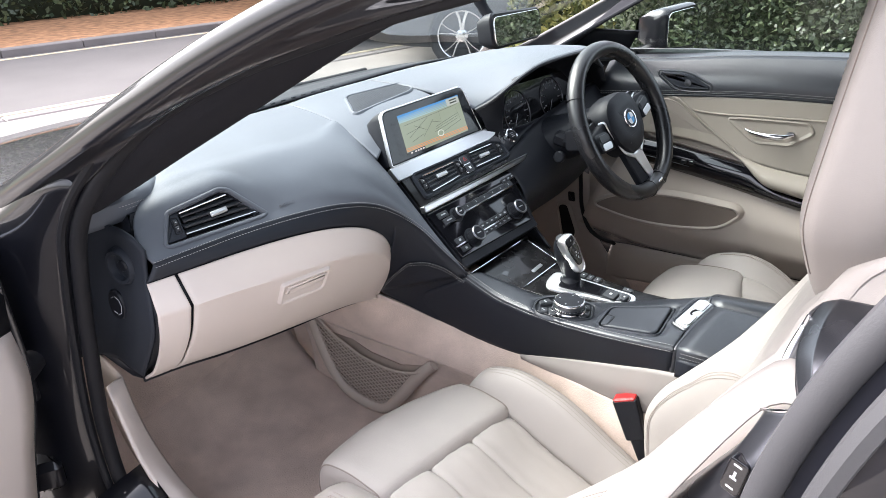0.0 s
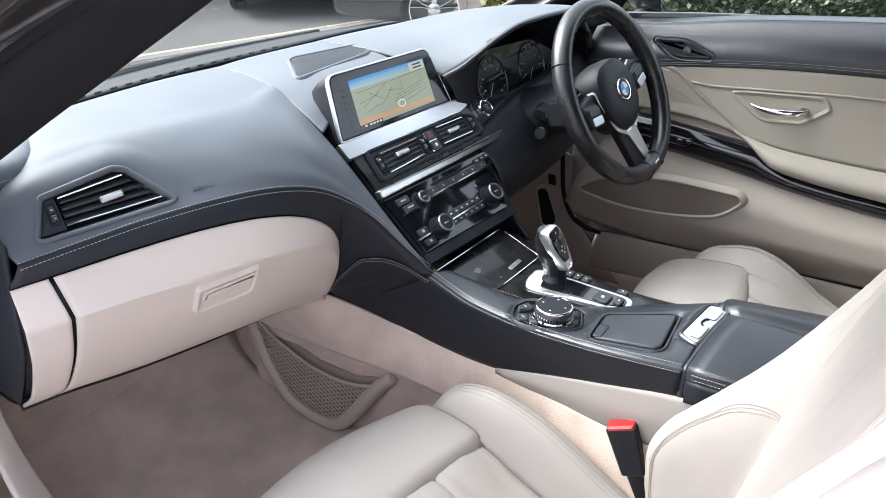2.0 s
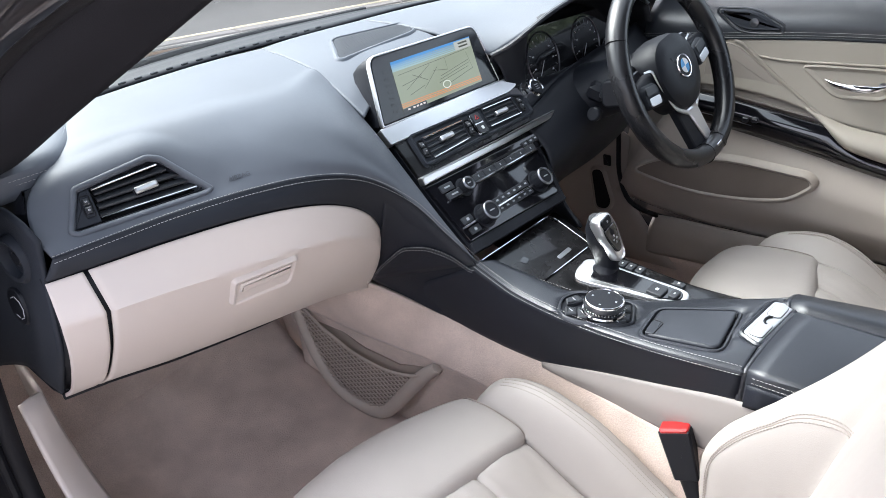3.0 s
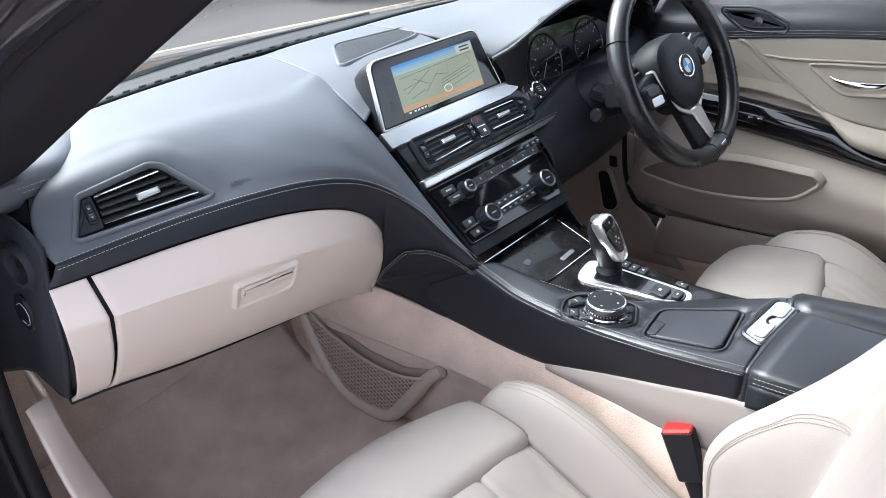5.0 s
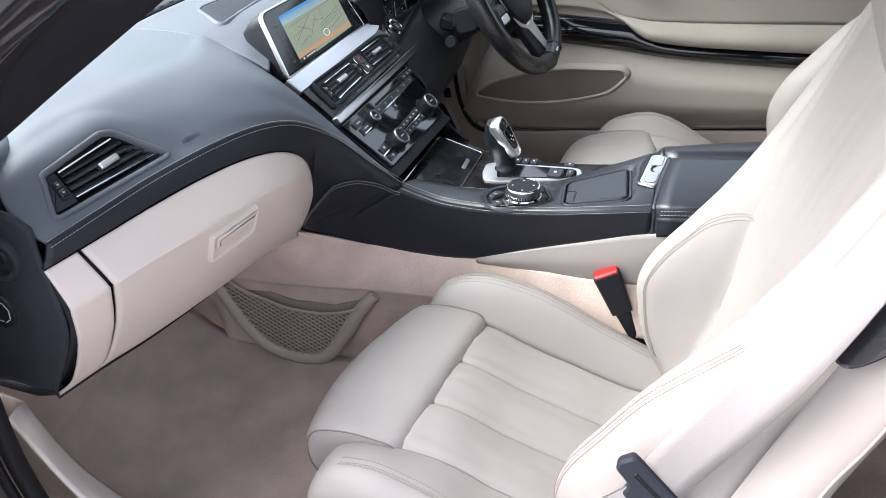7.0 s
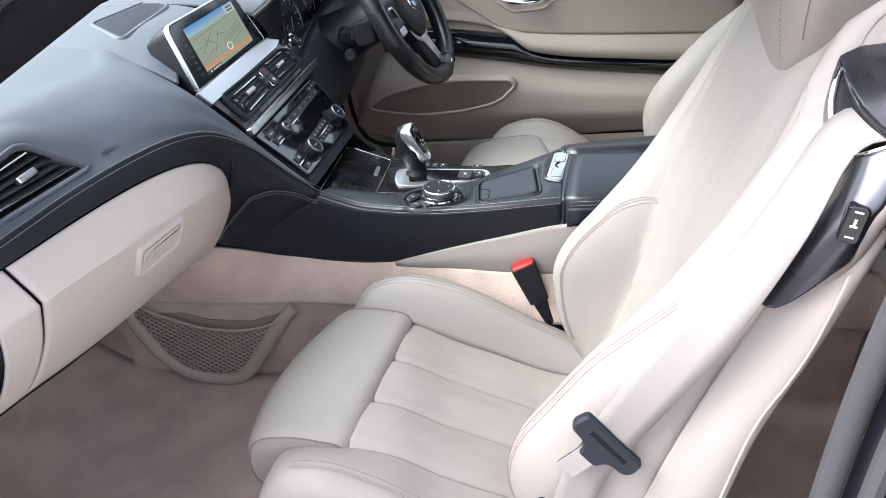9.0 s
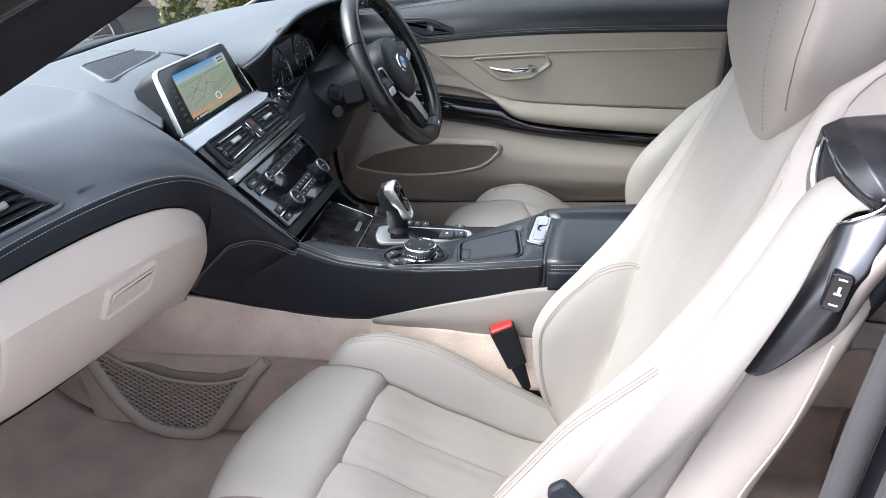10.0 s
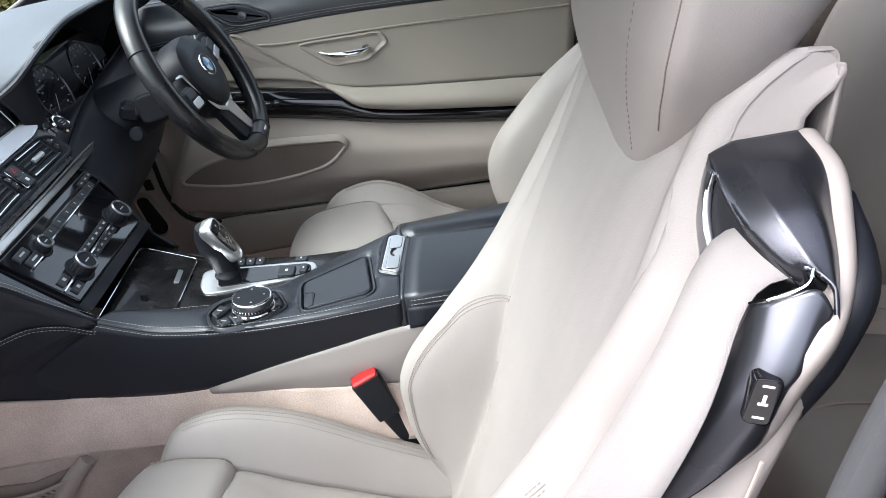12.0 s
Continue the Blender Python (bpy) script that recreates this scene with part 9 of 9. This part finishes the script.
def leaf_mat(name, c1, c2):
    m = mat(name, c1, 0.5, vary=0.3, big=2.5)
    nt = m.node_tree
    g = nt.nodes.new("ShaderNodeNewGeometry")
    mx = nt.nodes.new("ShaderNodeMix")
    mx.data_type = "RGBA"
    mx.inputs[6].default_value, mx.inputs[7].default_value = (*c1, 1), (*c2, 1)
    nt.links.new(g.outputs["Random Per Island"], mx.inputs["Factor"])
    old = [n for n in nt.nodes if n.bl_idname == "ShaderNodeMix" and n != mx][0]
    nt.links.new(mx.outputs[2], old.inputs[6])
    return m


LEAF = leaf_mat("hedge_leaf_mix", (0.022, 0.036, 0.018), (0.075, 0.100, 0.045))
LEAF_PALE = leaf_mat("bush_leaf_mix", (0.08, 0.10, 0.03), (0.24, 0.23, 0.07))
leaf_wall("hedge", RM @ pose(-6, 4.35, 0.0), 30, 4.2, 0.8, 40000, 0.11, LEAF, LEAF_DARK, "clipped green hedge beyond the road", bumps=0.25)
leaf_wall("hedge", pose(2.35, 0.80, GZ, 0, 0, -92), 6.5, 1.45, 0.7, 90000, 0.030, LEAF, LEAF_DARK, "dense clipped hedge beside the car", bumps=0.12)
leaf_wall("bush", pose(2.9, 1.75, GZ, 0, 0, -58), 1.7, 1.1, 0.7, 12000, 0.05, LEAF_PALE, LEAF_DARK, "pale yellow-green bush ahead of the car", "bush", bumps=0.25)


# ---- vehicles ----
TYRE = mat("tyre_rubber", (0.018, 0.018, 0.019), 0.8, grain=0.3, grain_scale=300)
ALLOY = mat("alloy_wheel", (0.62, 0.63, 0.65), 0.25, 0.9, vary=0.04)
CARGLASS = mat("dark_car_glass", (0.015, 0.018, 0.02), 0.05, coat=0.5, vary=0.05)
LAMP = mat("red_lamp_lens", (0.42, 0.012, 0.015), 0.12, coat=0.8, vary=0.2, big=20)
PLATE = mat("yellow_plate", (0.85, 0.60, 0.04), 0.4, vary=0.04)


def saloon(name, m, paint, label):
    """A four-door saloon seen from behind; x across, y forward, z up from the ground."""
    ob = thing(name, (m @ Vector((0, 0, 0)))[:], label, "car")
    T = lambda c: [m @ vec(p) for p in c]
    sect = lambda y, w, zs: [(-w * k, y, z) for k, z in zs]
    rings = []
    for y, w, z0, z1, z2 in ((0.0, 0.80, 0.35, 0.62, 0.95), (0.03, 0.86, 0.25, 0.66, 1.00), (0.10, 0.89, 0.22, 0.70, 1.06), (0.45, 0.90, 0.22, 0.72, 1.09), (1.2, 0.905, 0.2, 0.72, 1.00), (2.8, 0.905, 0.2, 0.72, 0.98), (3.9, 0.89, 0.2, 0.70, 0.86), (4.5, 0.80, 0.25, 0.6, 0.74), (4.62, 0.70, 0.3, 0.5, 0.65)):
        rings.append([(-w * 0.92, y, z0), (-w, y, z1), (-w * 0.95, y, z1 + (z2 - z1) * 0.75), (-w * 0.80, y, z2), (0, y, z2 + 0.03), (w * 0.80, y, z2), (w * 0.95, y, z1 + (z2 - z1) * 0.75), (w, y, z1), (w * 0.92, y, z0)])
    bodyp = part("body", loft([T(r) for r in rings], 50, 60), paint, ob, "glossy dark bodywork", thick=0.01)
    tail = [(-0.78, 0.0, 0.30), (-0.86, 0.0, 0.60), (-0.80, 0.01, 0.92), (0, 0.0, 1.00), (0.80, 0.01, 0.92), (0.86, 0.0, 0.60), (0.78, 0.0, 0.30)]
    part("tail_panel", grid([[m @ Vector((x, y + 0.012, z)) for x, y, z in tail], [m @ Vector((x * 0.97, y - 0.03 - 0.03 * (1 - (x / 0.9) ** 2), (z - 0.6) * 0.93 + 0.6)) for x, y, z in tail], [m @ Vector((x * 0.1, y - 0.06, (z - 0.6) * 0.15 + 0.6)) for x, y, z in tail]]), paint, bodyp)
    part("cabin", loft([T(c) for c in ([(-0.75, 0.55, 1.05), (-0.72, 1.6, 1.05), (-0.73, 2.9, 1.0)], [(-0.64, 0.95, 1.30), (-0.60, 1.7, 1.37), (-0.62, 2.5, 1.25)], [(0, 1.0, 1.40), (0, 1.7, 1.44), (0, 2.3, 1.36)], [(0.64, 0.95, 1.30), (0.60, 1.7, 1.37), (0.62, 2.5, 1.25)], [(0.75, 0.55, 1.05), (0.72, 1.6, 1.05), (0.73, 2.9, 1.0)])], 20, 30), CARGLASS, ob, "dark glazed cabin", thick=0.01)
    part("roof", loft([T(c) for c in ([(-0.58, 1.0, 1.345), (-0.57, 1.6, 1.39), (-0.58, 2.2, 1.34)], [(0, 0.95, 1.415), (0, 1.6, 1.455), (0, 2.25, 1.40)], [(0.58, 1.0, 1.345), (0.57, 1.6, 1.39), (0.58, 2.2, 1.34)])], 12, 14), paint, ob, thick=0.01)
    FR = m @ axes((0, -0.055, 0), (1, 0, 0), (0, 0, 1))
    for s in (-1, 1):
        lp = part("tail_lamp", slab(FR, rounded([(s * 0.84, 0.78), (s * 0.50, 0.80), (s * 0.42, 0.88), (s * 0.46, 0.925), (s * 0.82, 0.94)], 0.03), [(0, -0.05), (0, 0.012), (0.008, 0.020)]), LAMP, ob, "red tail lamp")
        part("lamp_divider", slab(FR @ Matrix.Translation((0, 0, 0.018)), [Vector((s * 0.62, 0.79)), Vector((s * 0.635, 0.79)), Vector((s * 0.645, 0.93)), Vector((s * 0.63, 0.93))], [(0, 0), (0, 0.004)]), paint, lp)
        part("exhaust", turned(FR @ pose(s * -0.55, 0.30, -0.02) @ Matrix.Identity(4), [(0.036, -0.06), (0.040, 0.03), (0.036, 0.032), (0.030, 0.0), (0.0, -0.01)], 18), CHROME, ob, "chrome exhaust tip") if s > 0 else None
        part("exhaust", turned(FR @ pose(-0.64, 0.30, -0.02), [(0.036, -0.06), (0.040, 0.03), (0.036, 0.032), (0.030, 0.0), (0.0, -0.01)], 18), CHROME, ob, "chrome exhaust tip") if s > 0 else None
    pl = part("number_plate", plate(FR @ Matrix.Translation((0, 0.78, 0.0)), rounded(rect(0.52, 0.111), 0.008), 0.012, 0.002), PLATE, ob, "yellow plate with plain dark bars")
    for k in range(7):
        part("plate_bar", box(FR @ Matrix.Translation((-0.20 + k * 0.064 + (0.02 if k > 3 else 0), 0.78, 0.0125)), 0.036, 0.072, 0.002, 0.003), RUBBER, pl)
    part("boot_badge", turned(FR @ Matrix.Translation((0, 0.925, 0.0)), [(0.04, -0.02), (0.04, 0.006), (0.034, 0.01), (0, 0.01)], 20), CHROME, ob, "round bright badge")
    part("type_badge", box(FR @ Matrix.Translation((0.33, 0.945, -0.002)), 0.13, 0.030, 0.008, 0.003), CHROME, ob, "small bright badge bar")
    part("boot_edge", tube([FR @ Vector((x, z, 0.004)) for x, z in ((-0.44, 0.93), (-0.46, 0.74), (-0.40, 0.69), (0.40, 0.69), (0.46, 0.74), (0.44, 0.93))], 0.006, 40, 6), RUBBER, ob)
    part("bumper_crease", tube([FR @ Vector((x, z, 0.0)) for x, z in ((-0.84, 0.60), (-0.5, 0.62), (0, 0.63), (0.5, 0.62), (0.84, 0.60))], 0.012, 30, 6), paint, ob)
    part("rear_valance", slab(FR, rounded([(-0.80, 0.25), (0.80, 0.25), (0.74, 0.40), (-0.74, 0.40)], 0.03), [(0, -0.06), (0, 0.0), (0.01, 0.006)]), SOFT_BLACK, ob, "black lower valance")
    for s in (-1, 1):
        part("reflector", box(FR @ Matrix.Translation((s * 0.68, 0.46, 0.0)), 0.16, 0.035, 0.012, 0.006), LAMP, ob, "red reflector")
    for s in (-1, 1):
        for y in (0.85, 3.65):
            wheel_of(m @ pose(s * 0.80, y, 0.32) @ pose(0, 0, 0, 0, 90 * s, 0), ob)
    return ob


def wheel_of(m, parent):
    """A tyre and a ten-spoke alloy rim, the face on the frame's third axis."""
    w = part("wheel", turned(m, [(0.20, -0.10), (0.30, -0.10), (0.325, -0.08), (0.328, 0.0), (0.325, 0.07), (0.305, 0.095), (0.24, 0.09), (0.235, 0.06), (0.232, -0.05), (0.0, -0.05)], 40), TYRE, parent, "black tyre")
    part("rim", turned(m, [(0.245, 0.088), (0.240, 0.096), (0.228, 0.090), (0.222, 0.05)], 40), ALLOY, w, "bright alloy rim")
    part("hub", turned(m, [(0.06, 0.03), (0.06, 0.075), (0.04, 0.085), (0, 0.085)], 20), ALLOY, w)
    for i in range(5):
        for o in (-9, 9):
            a = i * 72 + o
            part("spoke", tube([m @ Vector((0.04 * math.cos(radians(a)), 0.04 * math.sin(radians(a)), 0.07)), m @ Vector((0.14 * math.cos(radians(a)), 0.14 * math.sin(radians(a)), 0.078)), m @ Vector((0.232 * math.cos(radians(a + o * 0.4)), 0.232 * math.sin(radians(a + o * 0.4)), 0.088))], [0.020, 0.013, 0.016], 10, 8, flat=0.5), ALLOY, w)


saloon("saloon_car", pose(5.35, 5.60, GZ, 0, 0, -43), PAINT, "black saloon car seen from behind with red tail lamps")
saloon("parked_car", pose(7.65, 0.97, GZ, 0, 0, 35), PAINT_SILVER, "dark grey parked car with bright alloy wheels")

# the rest of the black car: boot, tail flanks and wheels
part("boot_lid", loft([[(-0.66, -1.72, 0.985), (0, -1.82, 1.0), (0.66, -1.72, 0.985)], [(-0.72, -2.2, 0.95), (0, -2.25, 0.975), (0.72, -2.2, 0.95)], [(-0.68, -2.55, 0.90), (0, -2.64, 0.93), (0.68, -2.55, 0.90)], [(-0.72, -2.60, 0.60), (0, -2.72, 0.62), (0.72, -2.60, 0.60)], [(-0.70, -2.55, 0.10), (0, -2.66, 0.10), (0.70, -2.55, 0.10)]], 30, 40), PAINT, body, "black metallic boot and tail", thick=0.006)
for s in (-1, 1):
    part("tail_flank", loft([[(s * 0.70, -1.72, 0.975), (s * 0.73, -2.2, 0.945), (s * 0.69, -2.55, 0.895)], [(s * 0.89, -1.72, 0.78), (s * 0.86, -2.2, 0.78), (s * 0.73, -2.60, 0.75)], [(s * 0.905, -1.98, 0.50), (s * 0.87, -2.25, 0.50), (s * 0.73, -2.60, 0.50)], [(s * 0.88, -2.02, 0.12), (s * 0.85, -2.25, 0.12), (s * 0.71, -2.55, 0.12)]], 24, 20), PAINT, body, "black painted tail flank", thick=0.006)
    for y in (1.20, -1.66):
        wheel_of(pose(s * 0.80, y, GZ + 0.328) @ pose(0, 0, 0, 0, 90 * s, 0), body)
